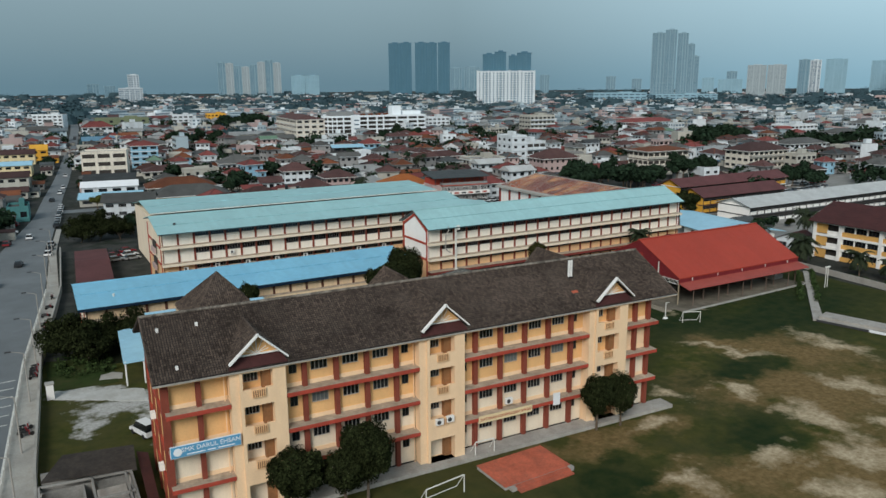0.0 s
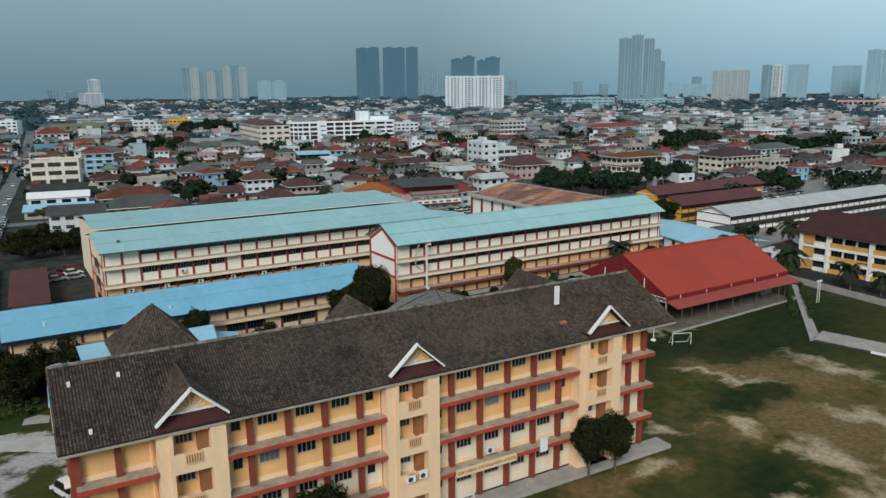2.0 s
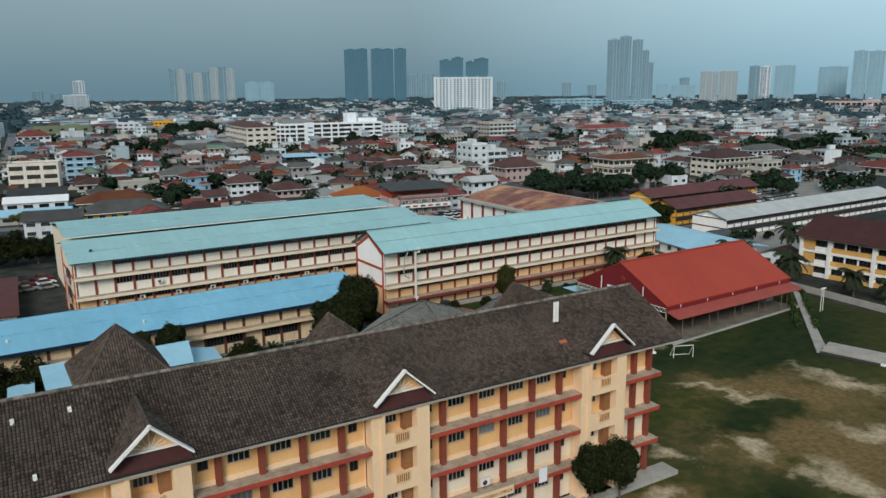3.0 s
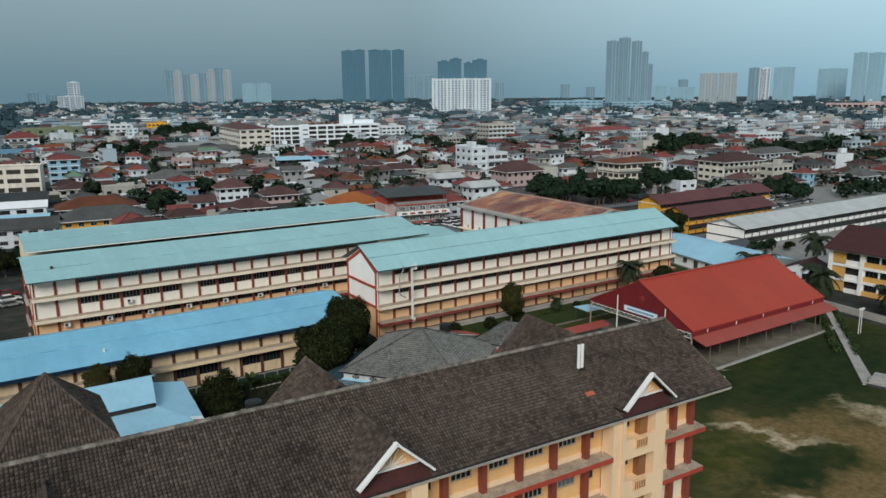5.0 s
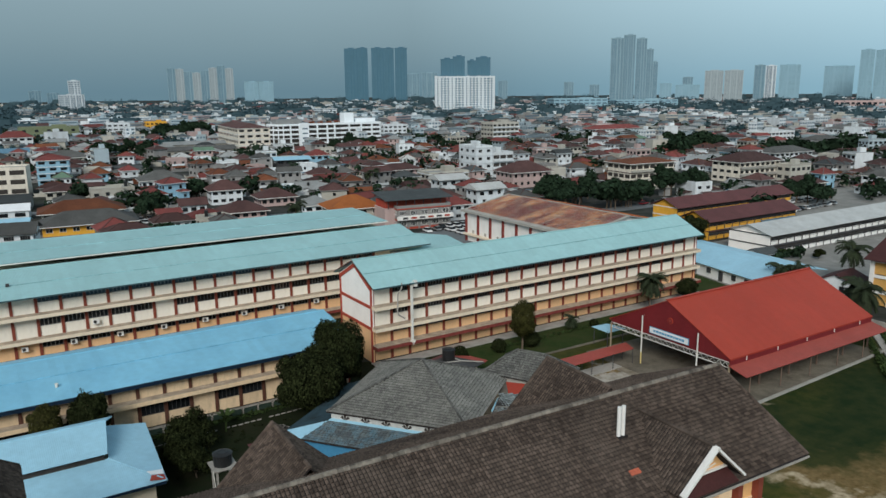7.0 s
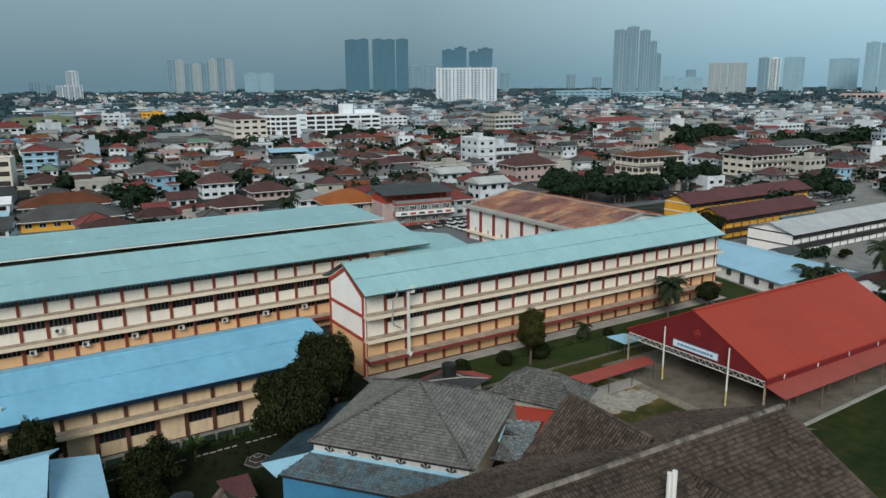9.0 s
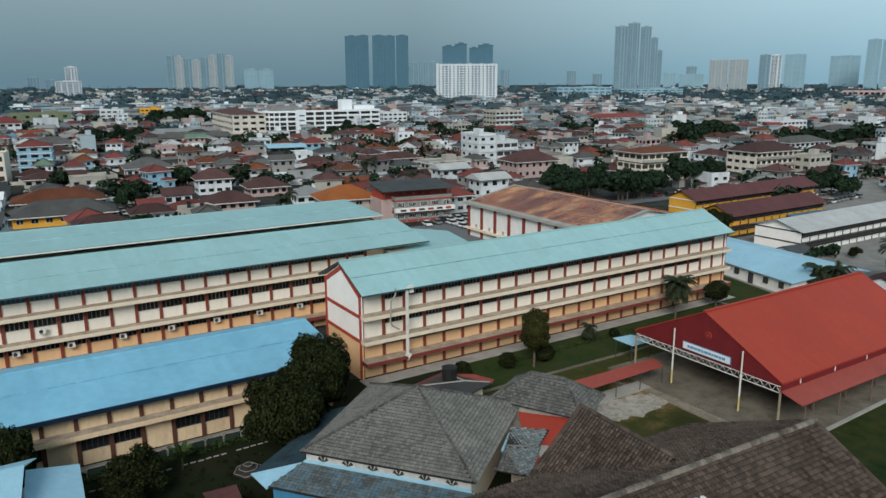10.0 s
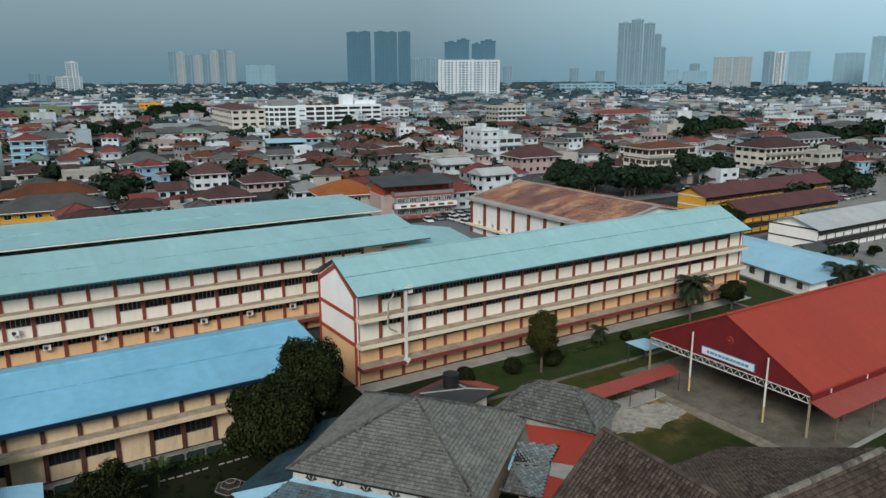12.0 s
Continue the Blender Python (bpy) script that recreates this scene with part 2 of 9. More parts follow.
    "pale_concrete": mat("pale_concrete", (0.37, 0.36, 0.33), 0.9, 0.16, 0.2, 5, 0.2, dirt=(0.26, 0.24, 0.2), dirt_amount=0.55),
    "worn_pad": mat("worn_pad", (0.40, 0.37, 0.32), 0.95, 0.25, 0.5, 5, 0.3, dirt=(0.16, 0.135, 0.09), dirt_amount=0.9),
    "asphalt": mat("asphalt", (0.16, 0.175, 0.183), 0.65, 0.16, 0.08, 6, 0.15, dirt=(0.115, 0.122, 0.128), dirt_amount=0.6),
    "road_paint": mat("road_paint", (0.7, 0.7, 0.66), 0.7, 0.2, 1, 6, 0.1),
    "brick_red": mat("red_paving", (0.46, 0.115, 0.065), 0.85, 0.22, 0.4, 5, 0.2, rand=0.12, dirt=(0.20, 0.085, 0.06), dirt_amount=0.6),
    "white_paint": mat("white_paint", (0.82, 0.81, 0.78), 0.7, 0.05, 0.4, 6, 0.08, dirt=(0.45, 0.43, 0.40), dirt_amount=0.25, streak=True),
    "bright_render": mat("bright_render", (0.80, 0.85, 0.88), 0.8, 0.06, 0.08, 1, 0.05, dirt=(0.5, 0.52, 0.53), dirt_amount=0.2, streak=True),
    "white_city": mat("white_render", (0.66, 0.71, 0.74), 0.8, 0.1, 0.12, 2, 0.1, rand=0.12, dirt=(0.3, 0.29, 0.27), dirt_amount=0.4, streak=True),
    "felt_brown": mat("felt_brown", (0.040, 0.034, 0.030), 0.9, 0.35, 0.5, 3, 0.3, dirt=(0.075, 0.062, 0.05), dirt_amount=0.6),
    "teal_city": mat("teal_render", (0.06, 0.19, 0.19), 0.7, 0.15, 0.3, 3, 0.1, dirt=(0.05, 0.14, 0.14), dirt_amount=0.5, streak=True),
    "aged_cream": mat("aged_cream", (0.70, 0.65, 0.56), 0.85, 0.16, 0.3, 3, 0.1, dirt=(0.42, 0.37, 0.30), dirt_amount=0.5, streak=True),
    # yellow taken out of this cream to suggest the haze over the town
    "cream_city": mat("cream_render", (0.42, 0.41, 0.365), 0.8, 0.1, 0.12, 2, 0.1, rand=0.15, dirt=(0.3, 0.26, 0.2), dirt_amount=0.4, streak=True),
    "grey_city": mat("grey_render", (0.25, 0.25, 0.245), 0.85, 0.14, 0.12, 2, 0.1, rand=0.2, dirt=(0.2, 0.18, 0.16), dirt_amount=0.5, streak=True),
    "pink_city": mat("pink_render", (0.44, 0.33, 0.315), 0.8, 0.1, 0.12, 2, 0.1, rand=0.1, dirt=(0.3, 0.24, 0.2), dirt_amount=0.3, streak=True),
    "blue_city": mat("light_blue_render", (0.27, 0.47, 0.60), 0.8, 0.1, 0.12, 2, 0.1, rand=0.1),
    "yellow_city": mat("yellow_render", (0.70, 0.36, 0.045), 0.8, 0.1, 0.2, 2, 0.1, rand=0.08),
    "roof_brown": mat("roof_brown", (0.078, 0.039, 0.036), 0.85, 0.22, 0.2, 2.5, 0.3, rand=0.35, ribs=2.5),
    "roof_red": mat("roof_red", (0.17, 0.045, 0.040), 0.85, 0.2, 0.2, 2.5, 0.3, rand=0.3, ribs=2.5),
    "roof_orange": mat("roof_orange", (0.30, 0.095, 0.026), 0.85, 0.18, 0.2, 2.5, 0.3, rand=0.2, ribs=2.5),
    "roof_grey": mat("roof_grey", (0.098, 0.098, 0.094), 0.8, 0.22, 0.2, 2.5, 0.3, rand=0.35, ribs=2.5),
    "roof_rust": mat("roof_rust", (0.158, 0.053, 0.024), 0.85, 0.22, 0.2, 2.5, 0.3, rand=0.25, ribs=2.5),
    "roof_slate": mat("roof_slate", (0.055, 0.062, 0.064), 0.8, 0.22, 0.2, 2.5, 0.3, rand=0.35, ribs=2.5),
    "roof_white": mat("roof_white", (0.47, 0.485, 0.48), 0.65, 0.12, 0.2, 2, 0.2, dirt=(0.3, 0.27, 0.24), dirt_amount=0.3, ribs=2.0),
    "olive_city": mat("olive_render", (0.17, 0.20, 0.12), 0.85, 0.14, 0.12, 2, 0.1),
    "roof_pale": mat("roof_pale", (0.27, 0.285, 0.285), 0.65, 0.18, 0.12, 2, 0.2, rand=0.2, dirt=(0.22, 0.18, 0.15), dirt_amount=0.4, ribs=2.0),
    "roof_blue": mat("roof_blue", (0.10, 0.20, 0.28), 0.65, 0.15, 0.2, 2, 0.2, rand=0.2, ribs=2.0),
    "roof_green": mat("roof_green", (0.12, 0.20, 0.14), 0.7, 0.15, 0.2, 2, 0.2, rand=0.2, ribs=2.0),
    "bark": mat("bark", (0.12, 0.09, 0.065), 0.95, 0.3, 2, 14, 0.5),
    "leaf_dark": mat("leaf_dark", (0.018, 0.023, 0.009), 0.85, 0.35, 0.8, 3, 0.1, spec=0.02, rand=0.7),
    "leaf_town": mat("leaf_town", (0.018, 0.033, 0.019), 0.85, 0.3, 0.6, 2, 0.1, spec=0.03, rand=0.4),
    # grey-blue roof and wall tones with the distance haze painted in
    "roof_hazed": mat("roof_hazed", (0.105, 0.135, 0.150), 0.8, 0.2, 0.2, 2.5, 0.1, rand=0.3),
    "dim_city": mat("hazed_render", (0.33, 0.41, 0.45), 0.8, 0.1, 0.1, 2, 0.1, rand=0.25),
    "orange_city": mat("orange_render", (0.60, 0.34, 0.10), 0.8, 0.1, 0.2, 2, 0.1, rand=0.06, dirt=(0.35, 0.2, 0.08), dirt_amount=0.2, streak=True),
    # leaf colour paled and blued: the horizon haze is in the base
    "leaf_horizon_hazed": mat("leaf_horizon_hazed", (0.048, 0.082, 0.096), 0.9, 0.1, 0.02, 0.1, 0.0, spec=0.0, rand=0.06),
    "court": mat("court", (0.25, 0.245, 0.23), 0.9, 0.22, 0.12, 5, 0.2, dirt=(0.12, 0.118, 0.105), dirt_amount=0.7),
    # leaf colour blued for the haze over the far woods
    "leaf_far_hazed": mat("leaf_far_hazed", (0.034, 0.066, 0.074), 0.9, 0.2, 0.03, 0.2, 0.0, spec=0.0, rand=0.15),
    "leaf_mid": mat("leaf_mid", (0.034, 0.056, 0.018), 0.75, 0.3, 0.8, 3, 0.1, spec=0.08, rand=0.5),
    "leaf_olive": mat("leaf_olive", (0.075, 0.080, 0.020), 0.75, 0.3, 0.8, 3, 0.1, spec=0.08, rand=0.45),
    "leaf_yard": mat("leaf_yard", (0.036, 0.036, 0.011), 0.75, 0.3, 0.5, 3, 0.1, spec=0.05, rand=0.6),
    "palm_leaf": mat("palm_leaf", (0.020, 0.030, 0.012), 0.8, 0.3, 0.8, 3, 0.1, rand=0.4),
    "tank_black": mat("tank_black", (0.02, 0.021, 0.022), 0.4, 0.2, 1, 6, 0.05),
    "rubber": mat("rubber", (0.02, 0.02, 0.02), 0.8, 0.2, 2, 8, 0.1),
    "car_white": mat("car_white", (0.75, 0.75, 0.75), 0.25, 0.04, 0.5, 4, 0.0, 0.0, 0.5),
    "car_black": mat("car_black", (0.025, 0.027, 0.03), 0.25, 0.1, 0.5, 4, 0.0, 0.0, 0.5),
    "car_silver": mat("car_silver", (0.42, 0.43, 0.44), 0.3, 0.05, 0.5, 4, 0.0, 0.5, 0.5),
    "car_red": mat("car_red", (0.22, 0.02, 0.025), 0.25, 0.06, 0.5, 4, 0.0, 0.0, 0.5),
    "sign_blue": mat("sign_blue", (0.10, 0.32, 0.52), 0.5, 0.06, 0.5, 5, 0.02),
    "sign_white": mat("sign_white", (0.78, 0.80, 0.82), 0.5, 0.05, 0.5, 5, 0.02),
    "sign_cream": mat("sign_cream", (0.72, 0.60, 0.36), 0.6, 0.06, 0.5, 5, 0.02),
    # haze is put into these skyline colours, walls and panes alike
    "hazed_blue": mat("hazed_blue", (0.060, 0.155, 0.22), 0.5, 0.08, 0.02, 0.2, 0.0),
    "hazed_grey": mat("hazed_grey", (0.23, 0.35, 0.41), 0.6, 0.08, 0.02, 0.2, 0.0),
    "hazed_cream": mat("hazed_cream", (0.36, 0.43, 0.46), 0.7, 0.06, 0.02, 0.2, 0.0),
    "hazed_pale": mat("hazed_pale", (0.26, 0.42, 0.50), 0.6, 0.08, 0.02, 0.2, 0.0),
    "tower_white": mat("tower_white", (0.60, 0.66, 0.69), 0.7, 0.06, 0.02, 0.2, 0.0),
    "hazed_blue_pane": mat("hazed_blue_pane", (0.075, 0.175, 0.235), 0.5, 0.15, 0.03, 0.3, 0.0),
    "hazed_grey_pane": mat("hazed_grey_pane", (0.10, 0.20, 0.265), 0.5, 0.2, 0.03, 0.3, 0.0),
    "hazed_cream_pane": mat("hazed_cream_pane", (0.25, 0.30, 0.32), 0.6, 0.2, 0.03, 0.3, 0.0),
    "hazed_pale_pane": mat("hazed_pale_pane", (0.225, 0.375, 0.455), 0.6, 0.15, 0.03, 0.3, 0.0),
    # window dark lifted and blued to paint in the haze
    "hazed_window": mat("hazed_window", (0.08, 0.14, 0.19), 0.6, 0.2, 0.05, 0.3, 0.0),
}


def field_material():
    """Worn playing field: grass, brown thin grass and bare sand in the places where the field is worn."""
    m = bpy.data.materials.new("worn_field")
    m.use_nodes = True
    nt = m.node_tree
    b = nt.nodes["Principled BSDF"]
    b.inputs["Roughness"].default_value, b.inputs["Specular IOR Level"].default_value = 0.95, 0.1
    tc = nt.nodes.new("ShaderNodeTexCoord")
    warp = nt.nodes.new("ShaderNodeTexNoise")
    warp.inputs["Scale"].default_value, warp.inputs["Detail"].default_value, warp.inputs["Roughness"].default_value = 0.16, 8, 0.68
    nt.links.new(tc.outputs["Object"], warp.inputs["Vector"])

    def noise_tex(scale, detail, rough=0.6):
        n = nt.nodes.new("ShaderNodeTexNoise")
        n.inputs["Scale"].default_value, n.inputs["Detail"].default_value, n.inputs["Roughness"].default_value = scale, detail, rough
        nt.links.new(tc.outputs["Object"], n.inputs["Vector"])
        return n.outputs["Fac"]

    def rng(x, a, c, d, e):
        r = nt.nodes.new("ShaderNodeMapRange")
        for k, v in zip(("From Min", "From Max", "To Min", "To Max"), (a, c, d, e)):
            r.inputs[k].default_value = v
        nt.links.new(x, r.inputs[0])
        return r.outputs[0]

    def math2(op, x, y):
        n = nt.nodes.new("ShaderNodeMath")
        n.operation = op
        for i, v in enumerate((x, y)):
            if isinstance(v, (int, float)):
                n.inputs[i].default_value = v
            else:
                nt.links.new(v, n.inputs[i])
        return n.outputs[0]

    def mix(f, x, y):
        n = nt.nodes.new("ShaderNodeMix")
        n.data_type = "RGBA"
        nt.links.new(f, n.inputs["Factor"])
        for k, v in (("A", x), ("B", y)):
            if isinstance(v, tuple):
                n.inputs[k].default_value = (*v, 1)
            else:
                nt.links.new(v, n.inputs[k])
        return n.outputs["Result"]

    shove = nt.nodes.new("ShaderNodeTexNoise")
    shove.inputs["Scale"].default_value, shove.inputs["Detail"].default_value, shove.inputs["Roughness"].default_value = 0.14, 5, 0.6
    nt.links.new(tc.outputs["Object"], shove.inputs["Vector"])
    mid = nt.nodes.new("ShaderNodeVectorMath")
    mid.operation = "MULTIPLY_ADD"
    mid.inputs[1].default_value, mid.inputs[2].default_value = (17, 17, 0), (-8.5, -8.5, 0)
    nt.links.new(shove.outputs["Color"], mid.inputs[0])
    moved = nt.nodes.new("ShaderNodeVectorMath")
    nt.links.new(tc.outputs["Object"], moved.inputs[0])
    nt.links.new(mid.outputs[0], moved.inputs[1])

    def spots(places):
        total = None
        for x, y, a, c, turn in places:
            mp = nt.nodes.new("ShaderNodeMapping")
            mp.vector_type = "TEXTURE"
            mp.inputs["Location"].default_value = (x, y, 0)
            mp.inputs["Rotation"].default_value = (0, 0, radians(turn))
            mp.inputs["Scale"].default_value = (a, c, 100)
            nt.links.new(moved.outputs[0], mp.inputs[0])
            ln = nt.nodes.new("ShaderNodeVectorMath")
            ln.operation = "LENGTH"
            nt.links.new(mp.outputs[0], ln.inputs[0])
            s = rng(ln.outputs["Value"], 0.0, 1.6, 1.0, 0.0)
            total = s if total is None else math2("MAXIMUM", total, s)
        return total

    sand = spots([(118.3, 74, 3.4, 11, 2), (88, 69.4, 3.2, 4.4, 40), (89.2, 57, 3.6, 8.5, -4), (104.3, 60.6, 3.4, 8, 8), (78.5, 73.1, 3.0, 4.0, 20), (68.4, 67.1, 4.5, 2.4, 0),
                  (100.5, 81.2, 1.8, 9, 40), (103, 117.5, 5.5, 4.0, 0), (112, 100, 6, 1.6, -10), (85.7, 47, 4.0, 7, 10), (97, 48, 3.5, 7, 0), (62.9, 54.5, 4.0, 4.5, 20), (75.7, 43, 5, 5, 0), (76, 52, 5, 4, 0)])
    bare = spots([(74, 49, 11, 9, 0), (61, 54, 7, 7, 20), (57, 65.5, 8, 4.5, 0), (97, 62, 15, 17, 10), (110, 76, 12, 16, 0), (66, 67, 8, 3.5, 0), (84, 44, 16, 12, 0), (103, 82, 6, 12, 40), (104, 117, 8, 6, 0), (90, 72, 9, 7, 0)])
    stones = spots([(5, 114.5, 9, 2.6, -28), (10.5, 107, 2.4, 7, 0), (11.5, 99, 2, 6, 0), (7, 107, 5, 3.5, 0), (3.5, 103, 3.5, 2.5, 0), (100.5, 118.6, 7, 3.6, 0)])
    w = warp.outputs["Fac"]
    grass = mix(rng(noise_tex(0.5, 6), 0.35, 0.65, 0, 1), (0.030, 0.045, 0.009), (0.070, 0.066, 0.015))
    grass = mix(rng(noise_tex(0.07, 4), 0.4, 0.6, 0, 0.6), grass, (0.060, 0.056, 0.024))
    dry = mix(rng(noise_tex(1.2, 6), 0.3, 0.7, 0, 1), (0.118, 0.077, 0.028), (0.235, 0.16, 0.075))
    pale = mix(rng(noise_tex(1.6, 6), 0.3, 0.7, 0, 1), (0.29, 0.22, 0.13), (0.55, 0.455, 0.315))
    w2 = noise_tex(0.35, 8, 0.7)
    lush = spots([(134, 91, 24, 12, 15), (106, 98, 16, 11, 0), (78.5, 58, 7, 4.5, 20), (96, 74, 9, 4.5, 0), (54, 58, 6, 6, 0), (118, 88, 14, 6, 0)])
    f1 = rng(math2("ADD", math2("ADD", math2("MULTIPLY", bare, 0.62), w), math2("MULTIPLY", lush, -0.45)), 0.66, 0.98, 0, 0.92)
    grass = mix(rng(lush, 0.1, 0.7, 0, 0.95), grass, mix(rng(noise_tex(0.5, 6), 0.35, 0.65, 0, 1), (0.009, 0.022, 0.006), (0.024, 0.034, 0.010)))
    f2 = rng(math2("ADD", math2("MULTIPLY", sand, 0.7), math2("ADD", math2("MULTIPLY", w, 0.55), math2("MULTIPLY", w2, 0.55))), 0.83, 1.17, 0, 1)
    f3 = rng(math2("ADD", math2("MULTIPLY", stones, 0.75), w2), 0.80, 1.06, 0, 1)
    col = mix(f2, mix(f1, grass, dry), pale)
    col = mix(f3, col, mix(rng(noise_tex(2.2, 6), 0.3, 0.7, 0, 1), (0.29, 0.28, 0.26), (0.50, 0.50, 0.48)))
    nt.links.new(col, b.inputs["Base Color"])
    bp = nt.nodes.new("ShaderNodeBump")
    bp.inputs["Strength"].default_value, bp.inputs["Distance"].default_value = 0.4, 0.08
    nt.links.new(noise_tex(2.5, 8, 0.7), bp.inputs["Height"])
    nt.links.new(bp.outputs[0], b.inputs["Normal"])
    return m


def patch_material(name, a, c, d, scale, lo=0.38, hi=0.62):
    """Ground that wanders between three colours."""
    m = bpy.data.materials.new(name)
    m.use_nodes = True
    nt = m.node_tree
    b = nt.nodes["Principled BSDF"]
    b.inputs["Roughness"].default_value, b.inputs["Specular IOR Level"].default_value = 0.95, 0.1
    tc = nt.nodes.new("ShaderNodeTexCoord")
    prev = (*a, 1)
    for col, sc in ((c, scale), (d, scale * 3.7)):
        n = nt.nodes.new("ShaderNodeTexNoise")
        n.inputs["Scale"].default_value, n.inputs["Detail"].default_value, n.inputs["Roughness"].default_value = sc, 8, 0.65
        nt.links.new(tc.outputs["Object"], n.inputs["Vector"])
        r = nt.nodes.new("ShaderNodeMapRange")
        r.inputs["From Min"].default_value, r.inputs["From Max"].default_value = lo, hi
        nt.links.new(n.outputs["Fac"], r.inputs[0])
        mx = nt.nodes.new("ShaderNodeMix")
        mx.data_type = "RGBA"
        nt.links.new(r.outputs[0], mx.inputs["Factor"])
        if isinstance(prev, tuple):
            mx.inputs["A"].default_value = prev
        else:
            nt.links.new(prev, mx.inputs["A"])
        mx.inputs["B"].default_value = (*col, 1)
        prev = mx.outputs["Result"]
    nt.links.new(prev, b.inputs["Base Color"])
    bp = nt.nodes.new("ShaderNodeBump")
    bp.inputs["Strength"].default_value, bp.inputs["Distance"].default_value = 0.3, 0.1
    nt.links.new(n.outputs["Fac"], bp.inputs["Height"])
    nt.links.new(bp.outputs[0], b.inputs["Normal"])
    return m


def rust_material():
    """Old clay tiles: pale terracotta, run over by maroon and rust streaks that follow the slope."""
    m = bpy.data.materials.new("rusted_tile")
    m.use_nodes = True
    nt = m.node_tree
    b = nt.nodes["Principled BSDF"]
    b.inputs["Roughness"].default_value, b.inputs["Specular IOR Level"].default_value = 0.9, 0.1
    tc = nt.nodes.new("ShaderNodeTexCoord")

    def layer(prev, col, size, lo, hi):
        mp = nt.nodes.new("ShaderNodeMapping")
        mp.inputs["Scale"].default_value = size
        nt.links.new(tc.outputs["Object"], mp.inputs[0])
        n = nt.nodes.new("ShaderNodeTexNoise")
        n.inputs["Scale"].default_value, n.inputs["Detail"].default_value, n.inputs["Roughness"].default_value = 1.0, 6, 0.62
        nt.links.new(mp.outputs[0], n.inputs["Vector"])
        r = nt.nodes.new("ShaderNodeMapRange")
        r.inputs["From Min"].default_value, r.inputs["From Max"].default_value = lo, hi
        nt.links.new(n.outputs["Fac"], r.inputs[0])
        mx = nt.nodes.new("ShaderNodeMix")
        mx.data_type = "RGBA"
        nt.links.new(r.outputs[0], mx.inputs["Factor"])
        if isinstance(prev, tuple):
            mx.inputs["A"].default_value = (*prev, 1)
        else:
            nt.links.new(prev, mx.inputs["A"])
        mx.inputs["B"].default_value = (*col, 1)
        return mx.outputs["Result"]

    c = layer((0.60, 0.28, 0.11), (0.38, 0.08, 0.03), (0.12, 0.30, 0.2), 0.42, 0.60)
    c = layer(c, (0.17, 0.014, 0.010), (0.05, 0.16, 0.2), 0.44, 0.56)
    c = layer(c, (0.56, 0.40, 0.28), (0.06, 0.8, 0.2), 0.60, 0.70)
    info = nt.nodes.new("ShaderNodeNewGeometry")
    r = nt.nodes.new("ShaderNodeMapRange")
    r.inputs["To Min"].default_value, r.inputs["To Max"].default_value = 0.5, 1.35
    nt.links.new(info.outputs["Random Per Island"], r.inputs[0])
    k = nt.nodes.new("ShaderNodeVectorMath")
    k.operation = "SCALE"
    nt.links.new(c, k.inputs[0])
    nt.links.new(r.outputs[0], k.inputs["Scale"])
    nt.links.new(k.outputs[0], b.inputs["Base Color"])
    return m


M["rust_roof"] = rust_material()
M["field"] = field_material()
M["city_ground"] = patch_material("city_ground", (0.034, 0.038, 0.038), (0.018, 0.027, 0.018), (0.060, 0.060, 0.056), 0.05)
# colours lowered to put the shade between the blocks into the grass
M["yard"] = patch_material("shaded_school_yard", (0.009, 0.015, 0.006), (0.022, 0.022, 0.012), (0.014, 0.020, 0.008), 0.12)
M["lawn"] = patch_material("lawn", (0.020, 0.040, 0.010), (0.050, 0.052, 0.020), (0.032, 0.050, 0.014), 0.2)
M["gravel"] = patch_material("gravel_yard", (0.50, 0.50, 0.48), (0.34, 0.325, 0.29), (0.42, 0.42, 0.40), 0.5, 0.42, 0.7)


# ---- making things ----
class Geo:
    """Corners and faces of one mesh."""

    def __init__(self):
        self.v, self.f = [], []

    def add(self, pts, faces):
        n = len(self.v)
        self.v += [tuple(p) for p in pts]
        self.f += [tuple(i + n for i in f) for f in faces]
        return self

    def face(self, *pts):
        return self.add(pts, [tuple(range(len(pts)))])

    def box(self, x0, x1, y0, y1, z0, z1):
        return self.add([(x, y, z) for x in (x0, x1) for y in (y0, y1) for z in (z0, z1)],
                        [(0, 1, 3, 2), (4, 6, 7, 5), (0, 4, 5, 1), (2, 3, 7, 6), (0, 2, 6, 4), (1, 5, 7, 3)])

    def slab(self, pts, thick):
        """A sheet with its top on pts and a thickness downwards."""
        n = len(pts)
        low = [(x, y, z - thick) for x, y, z in pts]
        sides = [(i, (i + 1) % n, n + (i + 1) % n, n + i) for i in range(n)]
        return self.add(list(pts) + low, [tuple(range(n)), tuple(range(2 * n - 1, n - 1, -1))] + [s[::-1] for s in sides])

    def rod(self, a, b, r0, r1=None, n=6):
        """A straight round bar from a to b."""
        a, b = Vector(a), Vector(b)
        r1 = r0 if r1 is None else r1
        q = (b - a).to_track_quat("Z", "Y")
        ring = [q @ Vector((math.cos(2 * math.pi * i / n), math.sin(2 * math.pi * i / n), 0)) for i in range(n)]
        pts = [a + p * r0 for p in ring] + [b + p * r1 for p in ring]
        return self.add(pts, [(i, (i + 1) % n, n + (i + 1) % n, n + i) for i in range(n)] + [tuple(range(n - 1, -1, -1)), tuple(range(n, 2 * n))])

    def beam(self, a, b, w, h):
        """A straight square bar."""
        a, b = Vector(a), Vector(b)
        q = (b - a).to_track_quat("Z", "Y")
        c = [q @ Vector((sx * w / 2, sy * h / 2, 0)) for sx, sy in ((-1, -1), (1, -1), (1, 1), (-1, 1))]
